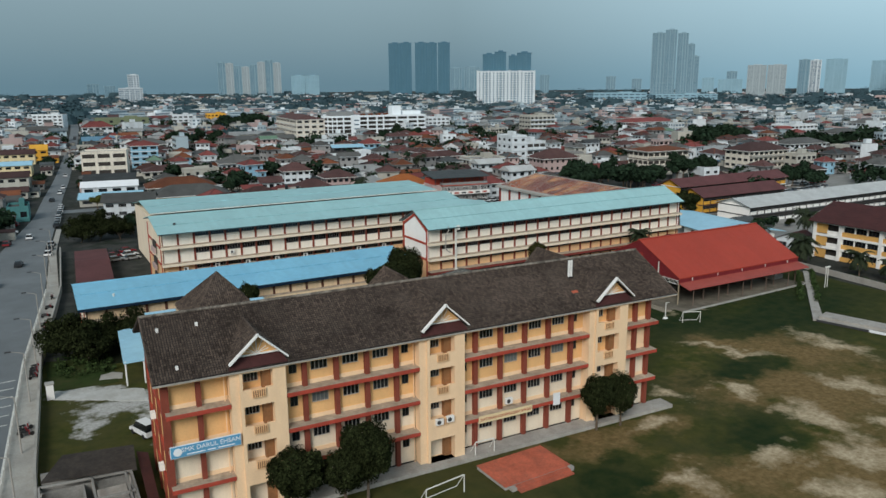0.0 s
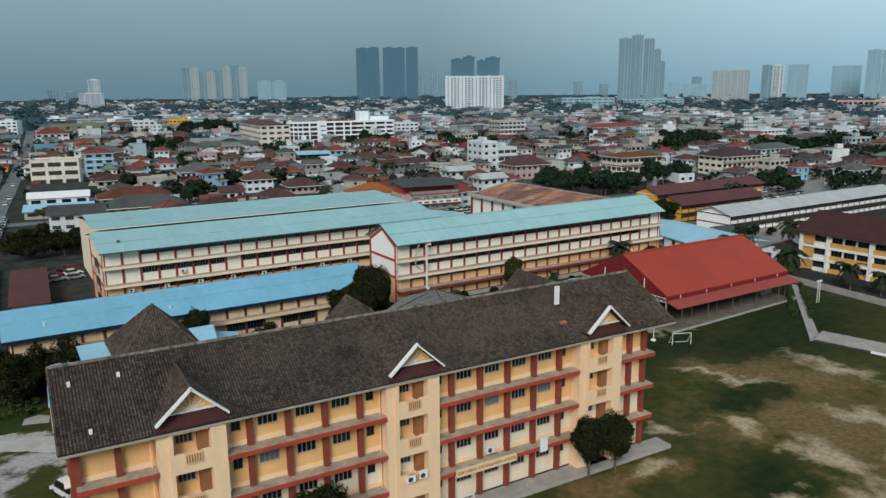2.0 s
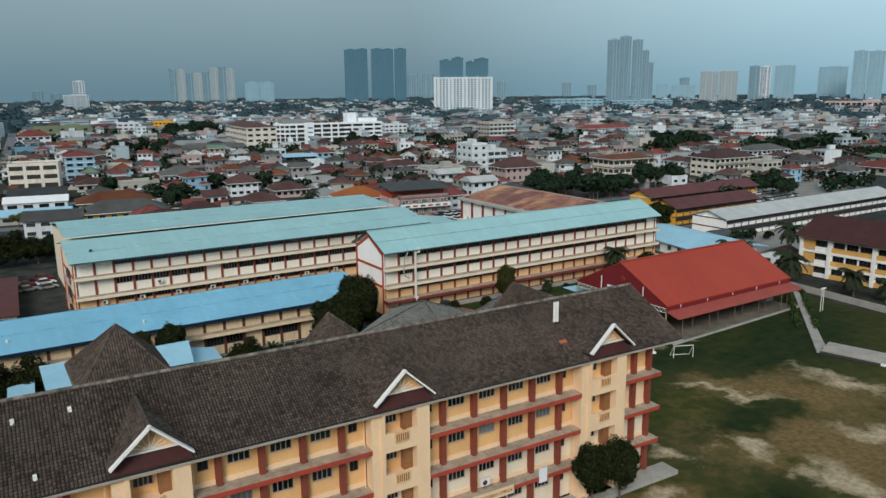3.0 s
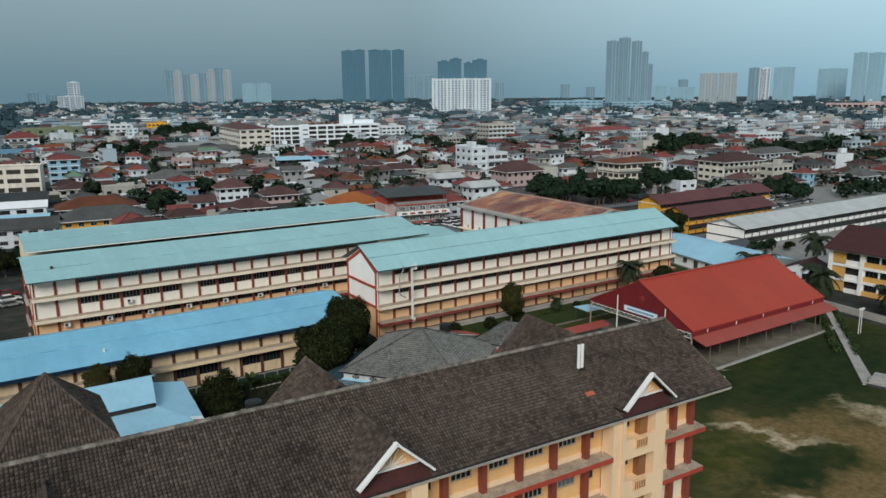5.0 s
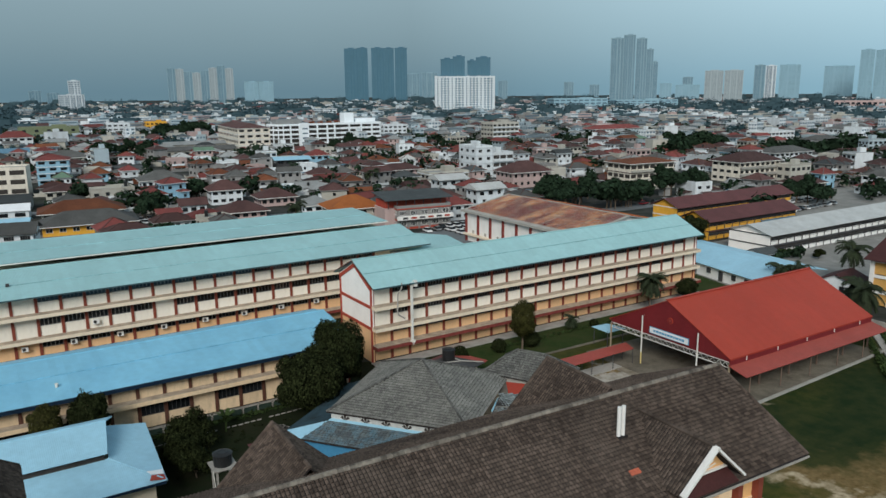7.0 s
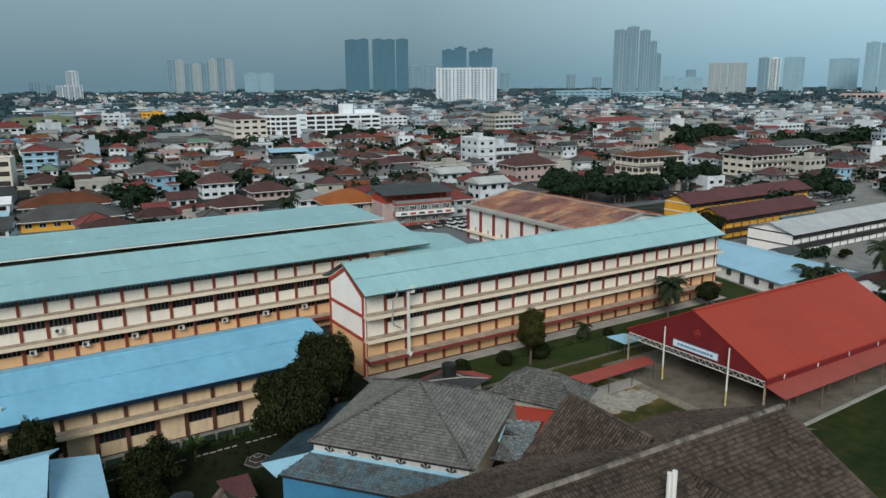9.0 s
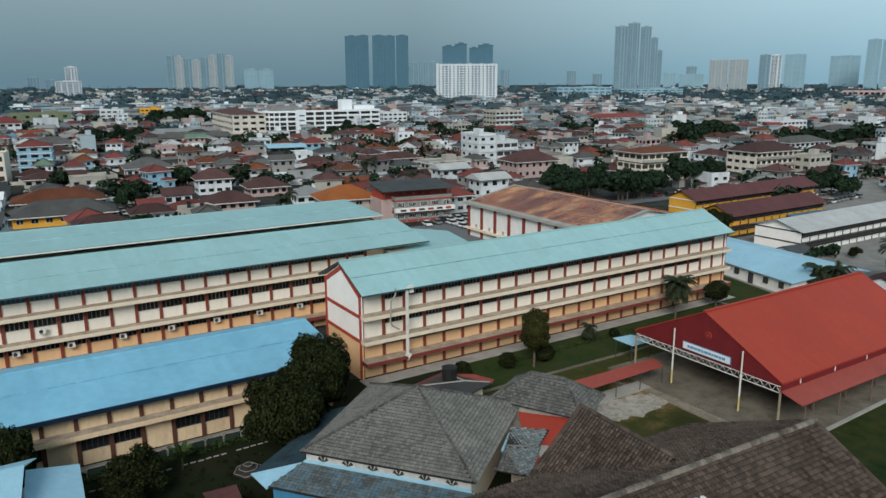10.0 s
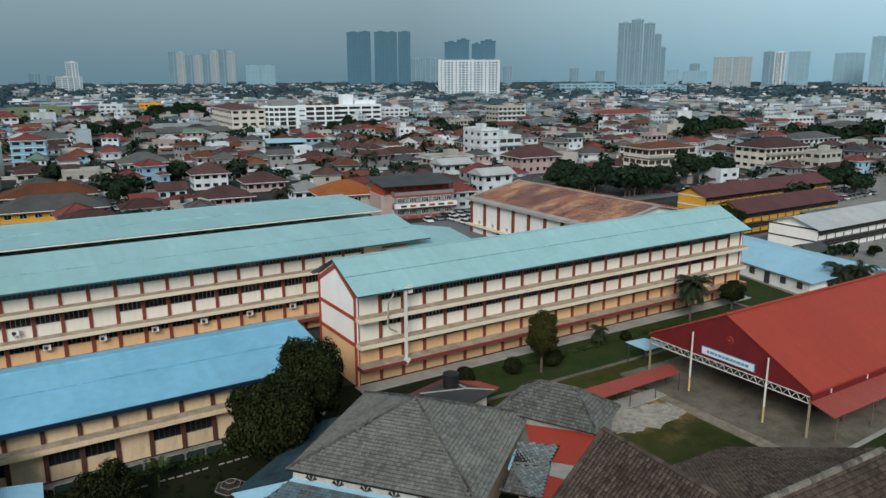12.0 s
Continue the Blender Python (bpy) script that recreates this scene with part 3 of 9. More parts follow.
        return self.add([a + p for p in c] + [b + p for p in c], [(0, 1, 5, 4), (1, 2, 6, 5), (2, 3, 7, 6), (3, 0, 4, 7), (3, 2, 1, 0), (4, 5, 6, 7)])

    def turned(self, m):
        g = Geo()
        g.v, g.f = [tuple(m @ Vector(p)) for p in self.v], list(self.f)
        return g

    def mesh(self, name, material, smooth=False):
        me = bpy.data.meshes.new(name)
        me.from_pydata(self.v, [], self.f)
        me.materials.append(M[material] if isinstance(material, str) else material)
        if smooth:
            me.polygons.foreach_set("use_smooth", [True] * len(me.polygons))
        me.validate()
        return me


def thing(name, label, category, m=None, group="", kind=""):
    """A top-level thing: an Empty at its base that carries its parts."""
    ob = new(name)
    ob.empty_display_size = 0.5
    if m is not None:
        ob.matrix_basis = m
    return tagged(ob, label, category, group, kind)


def part(name, geo, material, parent, label="", m=None, smooth=False):
    """One mesh object under a thing or a part. geo may be a mesh that several parts share."""
    data = geo if isinstance(geo, bpy.types.Mesh) else geo.mesh(name, material, smooth)
    ob = new(name, data)
    ob.parent = parent
    if m is not None:
        ob.matrix_basis = m
    return tagged(ob, label) if label else ob


def single(name, geo, material, label, category="", kind="", m=None, smooth=False, group=""):
    """A thing or piece of the setting that is one mesh."""
    ob = new(name, geo.mesh(name, material, smooth))
    if m is not None:
        ob.matrix_basis = m
    return tagged(ob, label, category, group, kind)


def letters(text, size, material, parent, m, name="lettering", label=""):
    """Raised lettering, centred on the pose m."""
    cu = bpy.data.curves.new(name, "FONT")
    cu.body, cu.size, cu.extrude, cu.align_x, cu.align_y, cu.resolution_u = text, size, 0.015, "CENTER", "CENTER", 2
    tmp = bpy.data.objects.new(name, cu)
    scene.collection.objects.link(tmp)
    me = bpy.data.meshes.new_from_object(tmp)
    bpy.data.objects.remove(tmp)
    me.materials.clear()
    me.materials.append(M[material])
    return part(name, me, material, parent, label, m)


def at(x, y, z=0.0):
    return Matrix.Translation((x, y, z))


def tile_field(poly, down, w, h, lift=0.085, seed=1, picked=None, choose=None, wide=0.42, long=0.48):
    """Roof tiles in courses over a flat polygon: each one a shallow arched piece, lower end proud of the next."""
    rnd = random.Random(seed)
    P = [Vector(p) for p in poly]
    d = Vector(down).normalized()
    nrm = (P[1] - P[0]).cross(P[2] - P[0]).normalized()
    if nrm.z < 0:
        nrm = -nrm
    s = d.cross(nrm).normalized()
    o = P[0]
    flat = [((p - o).dot(s), (p - o).dot(d)) for p in P]

    def inside(a, b):
        hit = False
        for (x1, y1), (x2, y2) in zip(flat, flat[1:] + flat[:1]):
            if (y1 > b) != (y2 > b) and a < (x2 - x1) * (b - y1) / (y2 - y1) + x1:
                hit = not hit
        return hit
    a0, a1 = min(p[0] for p in flat), max(p[0] for p in flat)
    b0, b1 = min(p[1] for p in flat), max(p[1] for p in flat)
    g = Geo()
    v, f = g.v, g.f
    nb, na = int((b1 - b0) / h) + 1, int((a1 - a0) / w) + 1
    for j in range(nb):
        for i in range(na):
            a, b = a0 + (i + 0.5) * w, b0 + (j + 0.5) * h
            if not inside(a, b):
                continue
            if choose and choose(o + s * a + d * b):
                picked.append(o + s * a + d * b)
                continue
            up, low = 0.012 + rnd.random() * 0.008, lift + rnd.random() * 0.015
            c = o + s * a + d * b
            hw, hh = w * wide, h * long
            n = len(v)
            for dy, lz in ((-hh, up), (hh, low)):
                for dx, k in ((-hw, 0.25), (-hw * 0.25, 1.0), (hw * 0.5, 0.45), (hw, 0.1)):
                    p = c + s * dx + d * dy + nrm * (lz * k + 0.012)
                    v.append((p.x, p.y, p.z))
            f += [(n, n + 1, n + 5, n + 4), (n + 1, n + 2, n + 6, n + 5), (n + 2, n + 3, n + 7, n + 6), (n + 4, n + 5, n + 6, n + 7)]
    return g


def plane_down(pts):
    """The way down a flat polygon."""
    a, b, c = (Vector(p) for p in pts[:3])
    n = (b - a).cross(c - a).normalized()
    n = n if n.z > 0 else -n
    return Vector((n.x * n.z, n.y * n.z, n.z * n.z - 1))


def ridge_caps(a, b, r=0.2, step=0.42):
    """A line of half-round ridge tiles."""
    a, b = Vector(a), Vector(b)
    n = max(1, int((b - a).length / step))
    g = Geo()
    for i in range(n):
        g.rod(a.lerp(b, i / n), a.lerp(b, (i + 1.12) / n if i < n - 1 else 1), r * 0.88, r, 6)
    return g


# ---- ground ----
def ground_sheet(name, pts, z, material, label, kind="structure", cat="ground"):
    return single(name, Geo().slab([(x, y, z) for x, y in pts], 0.3), material, label, cat, kind)


g = Geo().face((-4500, -4500, -0.1), (4500, -4500, -0.1), (4500, 4500, -0.1), (-4500, 4500, -0.1))
single("ground", g, "city_ground", "flat town ground of worn tarmac, earth and weeds", "ground", "structure")


def grid_sheet(x0, x1, y0, y1, z, step):
    """A sheet with a gently uneven top, and its edges turned down."""
    s = Geo()
    nx, ny = int((x1 - x0) / step), int((y1 - y0) / step)
    for j in range(ny + 1):
        for i in range(nx + 1):
            x, y = x0 + (x1 - x0) * i / nx, y0 + (y1 - y0) * j / ny
            edge = i in (0, nx) or j in (0, ny)
            s.v.append((x, y, -0.25 if edge else z + 0.05 * noise.noise((x * 0.12, y * 0.12, 0))))
    s.f = [(j * (nx + 1) + i, j * (nx + 1) + i + 1, (j + 1) * (nx + 1) + i + 1, (j + 1) * (nx + 1) + i) for j in range(ny) for i in range(nx)]
    return s


single("playing_field", grid_sheet(-6, 161, -60, 134, -0.03, 3.0), "field", "worn grass playing field with bare sandy patches", "field", "structure", smooth=True)
ground_sheet("yard_lawn", [(13.5, 88), (88, 90.5), (88, 141), (6, 165), (5, 127), (13.5, 126)], 0.05, "yard", "school yard grass darkened for the shade between the blocks", cat="lawn")
ground_sheet("lawn_strip", [(88, 131.5), (134, 131.5), (150, 141), (88, 141)], 0.06, "lawn", "narrow lawn in front of the classroom block", cat="lawn")
# floor and apron carry the roof's and awning's shade in their colour
ground_sheet("hall_pad", [(108.5, 101.6), (148.8, 102.4), (148.8, 128), (108.5, 128)], 0.22, "hall_floor", "concrete floor of the open assembly hall", cat="floor")
ground_sheet("hall_apron", [(110, 99.4), (150.2, 101.0), (150.2, 103.3), (110, 102.6)], 0.24, "hall_floor", "worn concrete edge of the hall floor", cat="floor")
ground_sheet("hall_kerb", [(109.8, 99.0), (150.4, 100.6), (150.4, 100.95), (109.8, 99.38)], 0.27, "pale_concrete", "pale concrete kerb round the hall floor", cat="kerb")
ground_sheet("walkway", [(76, 140.9), (155, 140.9), (155, 143.5), (76, 143.5)], 0.16, "concrete", "concrete walkway along the classroom block", cat="walkway")
ground_sheet("school_road", [(8, 163), (24, 163), (26, 236), (12, 236)], 0.07, "city_ground", "tarmac yard beside the classroom block", cat="road")
ground_sheet("back_court", [(92, 186), (148, 170), (150, 236), (80, 240)], 0.03, "asphalt", "tarmac parking court behind the blocks", cat="road")
ground_sheet("side_court", [(150, 128), (260, 128), (260, 176), (150, 176)], 0.02, "court", "worn grey court of the neighbouring school", cat="court")
ground_sheet("hall_edge", [(106.6, 101.4), (108.7, 101.2), (109.0, 119.6), (107.0, 120.4)], 0.12, "dry_soil", "dry bare soil strip along the hall floor", cat="ground")
pad_rim = [(101.8 + (6.4 + 1.1 * noise.noise((k * 0.9, 3, 1))) * math.cos(k * math.tau / 40), 117.0 + (2.5 + 1.3 * noise.noise((k * 0.7, 8, 2))) * math.sin(k * math.tau / 40)) for k in range(40)]
ground_sheet("yard_pad", pad_rim, 0.1, "worn_pad", "broken pale concrete pad beside the covered walkway", cat="pavement")
rim = []
for side_of in (1, -1):
    for k in range(26)[::side_of]:
        u = k / 25
        bend = noise.noise((u * 5, side_of * 4, 2)) * 0.5 + noise.noise((u * 17, side_of * 9, 6)) * 0.28
        rim.append((-0.3 + 12.2 * u, 117.2 - 6.6 * u - side_of * (1.7 + 0.9 * u) + bend))
ground_sheet("gravel_drive", rim, 0.06, "gravel", "pale crushed gravel drive from the gate", cat="drive")
ground_sheet("verge_slab", [(6.4, 120.0), (9.6, 119.2), (9.9, 121.4), (8.6, 122.6), (6.8, 122.0)], 0.08, "pale_concrete", "pale concrete slab in the grass", cat="slab")
ground_sheet("verge_grass", [(-0.6 + 0.3 * noise.noise((k, 1, 1)) + (0 if k < 9 else 9.5), 118.6 + (k if k < 9 else 16.5 - k) * 1.75 + (0 if k < 9 else -1.5) + 0.7 * noise.noise((k * 0.8, 5, 1))) for k in list(range(9)) + list(range(9, 17))][::-1], 0.045, "lawn", "dark grass verge beside the street wall", cat="lawn")
ground_sheet("block_path", [(6, 136.9), (66, 136.9), (66, 138.5), (6, 138.5)], 0.12, "court", "stained concrete path under the blue-roofed block", cat="path")
ground_sheet("rear_court", [(262, 186), (345, 180), (352, 222), (280, 226)], 0.02, "court", "worn pale court behind the neighbouring school", cat="court")
ground_sheet("drain_kerb", [(88, 130.9), (134, 130.9), (134, 131.4), (88, 131.4)], 0.14, "hall_floor", "low concrete drain edge in the grass", cat="kerb")


# ---- the long four-storey block with the brown tiled roof ----
MF = at(9.3, 72.3) @ Matrix.Rotation(radians(-1.9), 4, "Z")
LEDGE = (4.2, 8.15, 12.2)           # undersides of the three ledges
FLOOR = (0.45, 4.7, 8.65, 12.7)
CEIL = (4.2, 8.15, 12.2, 15.95)
TOWER = ((6.3, 12.0), (27.5, 33.3), (51.8, 57.9))
GABLE_X = (9.25, 30.6, 55.4)


def frame_grid(w, h, n, bar=0.07, y0=-0.05, y1=0.05):
    """One connected frame: outer bars and n - 1 uprights."""
    xs = [-w / 2]
    for i in range(n):
        xs += [-w / 2 + (w - bar) * i / n + bar, -w / 2 + (w - bar) * (i + 1) / n]
    xs.append(w / 2)
    zs = [0, bar, h - bar, h]
    g = Geo()
    nx, nz = len(xs), len(zs)
    for y in (y0, y1):
        g.v += [(x, y, z) for z in zs for x in xs]

    def solid(i, j):
        return 0 <= i < nx - 1 and 0 <= j < nz - 1 and (j != 1 or i % 2 == 0)
    k = nx * nz
    for j in range(nz - 1):
        for i in range(nx - 1):
            if not solid(i, j):
                continue
            a, b, c, d = j * nx + i, j * nx + i + 1, (j + 1) * nx + i + 1, (j + 1) * nx + i
            g.f += [(a, b, c, d), (d + k, c + k, b + k, a + k)]
            for (p, q), hit in (((a, b), solid(i, j - 1)), ((b, c), solid(i + 1, j)), ((c, d), solid(i, j + 1)), ((d, a), solid(i - 1, j))):
                if not hit:
                    g.f.append((p, p + k, q + k, q))
    return g


def window_meshes(w, h, n, frame_mat, pane_mat="glass"):
    """A row of dark louvred lights in a thin frame: the frame, and the pane behind it."""
    pa = Geo().box(-w / 2 + 0.02, w / 2 - 0.02, 0.0, 0.03, 0.02, h - 0.02)
    return frame_grid(w, h, n).mesh("window", frame_mat), pa.mesh("pane", pane_mat)


def bay_wall(x0, x1, y, z0, z1, hole=None, thick=0.22):
    """A stretch of wall with, or without, a window opening through it."""
    b = Geo()
    if hole is None:
        return b.box(x0, x1, y, y + thick, z0, z1)
    a, c, lo, hi = hole
    b.box(x0, a, y, y + thick, z0, z1).box(c, x1, y, y + thick, z0, z1)
    b.box(a, c, y, y + thick, z0, lo).box(a, c, y, y + thick, hi, z1)
    b.box(a - 0.08, c + 0.08, y - 0.07, y + 0.02, lo - 0.1, lo)
    return b


def front_block():
    f = thing("school_block", "long four-storey orange school block with brown tiled gable roof", "school building", MF)
    win, pane = window_meshes(1.9, 1.4, 4, "concrete")
    _, pale = window_meshes(1.9, 1.4, 4, "dark_metal", "curtain")
    slim, slimp = window_meshes(0.85, 1.3, 2, "dark_metal")
    # a solid core, its near-black paint standing for unlit rooms
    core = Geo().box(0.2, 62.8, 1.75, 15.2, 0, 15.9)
    part("core_wall", core, "shadow_room", f, "solid core painted dark for the unlit rooms")
    part("back_wall", Geo().box(0, 63, 15.0, 15.4, 0, 15.95), "cream_wall", f)
    for x, s in ((0.0, 1), (63.0, -1)):
        e = Geo()
        xa, xb = sorted((x, x + 0.3 * s))
        e.box(xa, xb, 1.3, 15.4, 0, 15.95)
        e.add([(xa, 0.2, 15.95), (xa, 15.9, 15.95), (xa, 8.1, 20.1), (xb, 0.2, 15.95), (xb, 15.9, 15.95), (xb, 8.1, 20.1)],
              [(0, 2, 1), (3, 4, 5), (0, 1, 4, 3), (1, 2, 5, 4), (2, 0, 3, 5)])
        part("end_wall", e, "orange_wall", f, "orange gable end wall")
    # end wall louvres and red bands on the road side
    for z in LEDGE:
        part("end_band", Geo().box(-0.22, -0.0, 0.9, 15.2, z, z + 0.5), "red_trim", f, "red painted band")
    for y in (0.75, 5.0, 9.6, 14.2):
        part("end_pilaster", Geo().box(-0.24, -0.002, y, y + 0.6, 0, 15.9), "brown_pilaster", f)
    wings = ((0.0, 6.3, (0.0, 3.1), False), (12.0, 27.5, (14.1, 17.68, 21.26, 24.84), True),
             (33.3, 51.8, (35.2, 38.75, 42.3, 45.85, 49.4), True), (57.9, 63.0, (60.1, 62.4), False))
    rnd = random.Random(5)
    for wi, (xa, xb, pil, windows) in enumerate(wings):
        for s in range(4):
            z0, z1 = FLOOR[s], CEIL[s]
            wall = "orange_wall" if s >= 2 else "cream_wall"
            if wi == 3 and s == 2:
                wall = "peach_wall"
            edges = [xa] + [p + 0.28 for p in pil if xa < p + 0.28 < xb] + [xb]
            for a, c in zip(edges, edges[1:]):
                if c - a < 0.6:
                    part("wall_panel", bay_wall(a, c, 1.3, z0, z1), wall, f)
                    continue
                lo, hi = z1 - 1.8, z1 - 0.4
                if windows and c - a > 3:
                    m = (a + c) / 2 - 0.05
                    part("wall_panel", bay_wall(a, c, 1.3, z0, z1, (m - 0.95, m + 0.95, lo, hi)), wall, f)
                    w = part("window", win, "", f, m=at(m, 1.4, lo))
                    part("pane", pale if (rnd.random() < 0.22 and s == 2) else pane, "", w)
                elif windows:
                    m = a + 0.75 if c - a < 2.3 else (a + c) / 2
                    part("wall_panel", bay_wall(a, c, 1.3, z0, z1, (m - 0.43, m + 0.43, lo, lo + 1.3)), wall, f)
                    w = part("window", slim, "", f, m=at(m, 1.4, lo))
                    part("pane", slimp, "", w)
                else:
                    part("wall_panel", bay_wall(a, c, 1.3, z0, z1), wall, f)
            for p in pil:
                part("pilaster", Geo().box(p, p + 0.5, 0.72, 1.32, z0 + 0.02 - (0.5 if s else 0.0), z1 + 0.02), "brown_pilaster", f)
        for z in LEDGE:
            part("ledge", Geo().box(xa, xb + (0.5 if wi == 3 else 0), -0.2, 1.3, z, z + 0.45), "red_trim", f, "red painted floor ledge")
            part("ledge_top", Geo().box(xa + 0.02, xb + (0.48 if wi == 3 else -0.02), -0.17, 1.33, z + 0.45, z + 0.5), "ledge_top", f, "stained concrete ledge top")
            skirt = Geo().box(xa + 0.02, xb - 0.02, 1.22, 1.298, z + 0.5, z + 0.95)
            part("skirting", skirt, "peach_wall", f)
    # stair towers
    for ti, (xa, xb) in enumerate(TOWER):
        a, c = xa + 1.25, xb - 1.35
        for q in ((xa, xa + 0.9, -0.1), (xa + 0.9, a, -0.35), (c, xb, -0.35)):
            part("tower_pier", Geo().box(q[0], q[1], q[2], 1.2, 0, 15.9), "peach_wall", f, "pale peach pier of the stair tower")
        holes = ((0.45, 3.3), (5.55, 8.05), (9.5, 12.1), (13.5, 15.75))
        zs = [0.0] + [v for h in holes for v in h] + [15.9]
        for lo, hi in zip(zs[0::2], zs[1::2]):
            if hi - lo > 0.05:
                part("tower_spandrel", Geo().box(a, c, -0.35, 1.2, lo, hi), "peach_wall", f)
        for s, (lo, hi) in enumerate(holes):
            part("landing_wall", Geo().box(a, c, 1.2, 1.4, lo, hi), "orange_wall" if s >= 2 else "cream_wall", f)
            # added panel: the recess's shaded side put in as brown
            part("landing_door", Geo().box(c - 0.95, c - 0.02, 0.55, 1.2, lo, hi - 0.02), "brown_slat_shade", f, "brown panel painted as the landing's shaded side")
            if s:
                w = part("window", win, "", f, m=at(a + 1.1, 1.15, hi - 1.5) @ Matrix.Diagonal((0.78, 1, 0.92, 1)))
                part("pane", pane, "", w)
                o = Geo()
                mx = (a + c) / 2
                o.box(mx - 0.7, mx + 0.7, -0.56, -0.352, lo - 0.5, lo + 0.42)
                part("balcony_box", o, "orange_panel", f, "orange rendered balcony box")
                for k in range(6):
                    part("balcony_slat", Geo().box(mx - 0.62 + k * 0.22, mx - 0.52 + k * 0.22, -0.6, -0.562, lo - 0.4, lo + 0.32), "brown_slat_shade", f)
                for x0, x1 in ((a, mx - 0.72), (mx + 0.72, c)):
                    part("step_parapet", Geo().box(x0, x1, -0.35, -0.1, lo, lo + 0.42), "peach_wall", f)
    # roof
    ze, zr, ye, yr, yb, x0, x1 = 16.2, 20.6, -0.5, 8.1, 17.9, -1.0, 66.3
    front = [(x0, ye, ze), (x1, ye, ze), (x1, yr, zr), (x0, yr, zr)]
    back = [(x0, yr, zr), (x1, yr, zr), (x1, yb, ze), (x0, yb, ze)]
    part("roof_deck", Geo().slab(front, 0.2), "tile_bed", f)
    part("roof_deck", Geo().slab(back, 0.2), "tile_bed", f)

    spots2 = []
    part("roof_tiles", tile_field(front, (0, -8.6, -4.4), 0.27, 0.32, 0.125, 3, spots2, lambda p: abs(p.x - 44) < 2.8 and abs(p.y - 4.4) < 1.9), "brown_tile", f, "weathered brown clay tiles")
    part("roof_tiles", tile_field(back, (0, 9.8, -4.4), 0.27, 0.32, 0.125, seed=4), "brown_tile", f, "weathered brown clay tiles")
    slope = Vector((0, -8.6, -4.4)).normalized()
    hang = [Vector((-0.138, 0, 0)), Vector((0.138, 0, 0)), Vector((0.138, 0, 0)) + slope * 0.33, Vector((-0.138, 0, 0)) + slope * 0.33]
    one = tile_field(hang, slope, 0.27, 0.32, 0.125).mesh("roof_tile", "brown_tile")
    for p in spots2[:300]:
        part("roof_tile", one, "", f, m=Matrix.Translation(p - slope * 0.16))
    tagged(part("ridge", ridge_caps((x0, yr, zr + 0.05), (x1, yr, zr + 0.05)), "ridge_tile", f, "pale lichen-covered ridge tiles"), kind="stuff")
    for x in (x0 + 0.05, x1 - 0.05):
        tagged(part("verge", ridge_caps((x, ye, ze + 0.06), (x, yr, zr + 0.06), 0.13), "brown_tile", f), kind="stuff")
        tagged(part("verge", ridge_caps((x, yr, zr + 0.06), (x, yb, ze + 0.06), 0.13), "brown_tile", f), kind="stuff")
    part("gutter", Geo().box(x0, x1, ye - 0.1, ye + 0.02, ze - 0.2, ze - 0.06), "concrete", f, "grey eaves gutter")
    part("back_gutter", Geo().box(x0, x1, yb - 0.02, yb + 0.12, ze - 0.2, ze - 0.04), "concrete", f, "pale eaves gutter")
    part("soffit", Geo().box(x0 + 0.1, x1 - 0.1, ye + 0.03, 1.3, ze - 0.32, ze - 0.22), "peach_wall", f)
    # gablets over the towers
    for gx in GABLE_X:
        af, ab = (gx, -0.65, 19.75), (gx, 6.4, 19.75)
        gab = part("gablet", Geo().box(gx - 0.1, gx + 0.1, 0.3, 6.0, 16.6, 19.5), "tile_bed", f, "small roof gable with white boards")
        for s in (-1, 1):
            foot, footb = (gx + s * 2.95, -0.65, 17.0), (gx + s * 2.95, 1.1, 17.0)
            low = (gx + s * 0.02, 6.4, 19.75)
            quad = [af, ab, footb, foot] if s > 0 else [ab, af, foot, footb]
            part("gablet_slope", Geo().slab(quad, 0.12), "tile_bed", gab)
            part("gablet_tiles", tile_field(quad, (s * 2.95, 0, -2.75), 0.27, 0.32, seed=7), "brown_tile", gab)
            part("bargeboard", Geo().beam((af[0] - s * 0.1, af[1] - 0.1, af[2] + 0.1), (foot[0] + s * 0.05, foot[1] - 0.1, foot[2] + 0.03), 0.46, 0.16), "white_paint", gab, "white bargeboard")
        tri = Geo()
        tri.add([(gx - 2.2, 0.25, 17.55), (gx + 2.2, 0.25, 17.55), (gx, 0.25, 19.62), (gx - 2.2, 0.4, 17.55), (gx + 2.2, 0.4, 17.55), (gx, 0.4, 19.62)],
                [(0, 1, 2), (5, 4, 3), (0, 3, 4, 1), (1, 4, 5, 2), (2, 5, 3, 0)])
        part("gable_panel", tri, "orange_wall", gab)
        for ang in (18, 40, 64, 90, 116, 140, 162):
            r = 1.6 if 60 < ang < 120 else 1.3
            part("sun_ray", Geo().beam((gx + 0.15 * math.cos(radians(ang)), 0.22, 17.62), (gx + r * math.cos(radians(ang)), 0.22, 17.6 + r * 0.95 * math.sin(radians(ang)) * (1 if 60 < ang < 120 else 0.75)), 0.09, 0.05), "white_paint", gab)
        part("gable_sill", Geo().box(gx - 2.35, gx + 2.35, 0.05, 0.4, 17.42, 17.56), "white_paint", gab)
        part("skirt_roof", Geo().slab([(gx - 3.0, -0.48, 16.42), (gx + 3.0, -0.48, 16.42), (gx + 2.4, 0.3, 17.42), (gx - 2.4, 0.3, 17.42)], 0.1), "dark_maroon", gab, "maroon skirt roof")
        tagged(part("gablet_ridge", ridge_caps((gx, -0.65, 19.82), (gx, 6.4, 19.82), 0.13), "brown_tile", gab), kind="stuff")
    # small things on the roof
    for px2 in (52.1, 52.5):
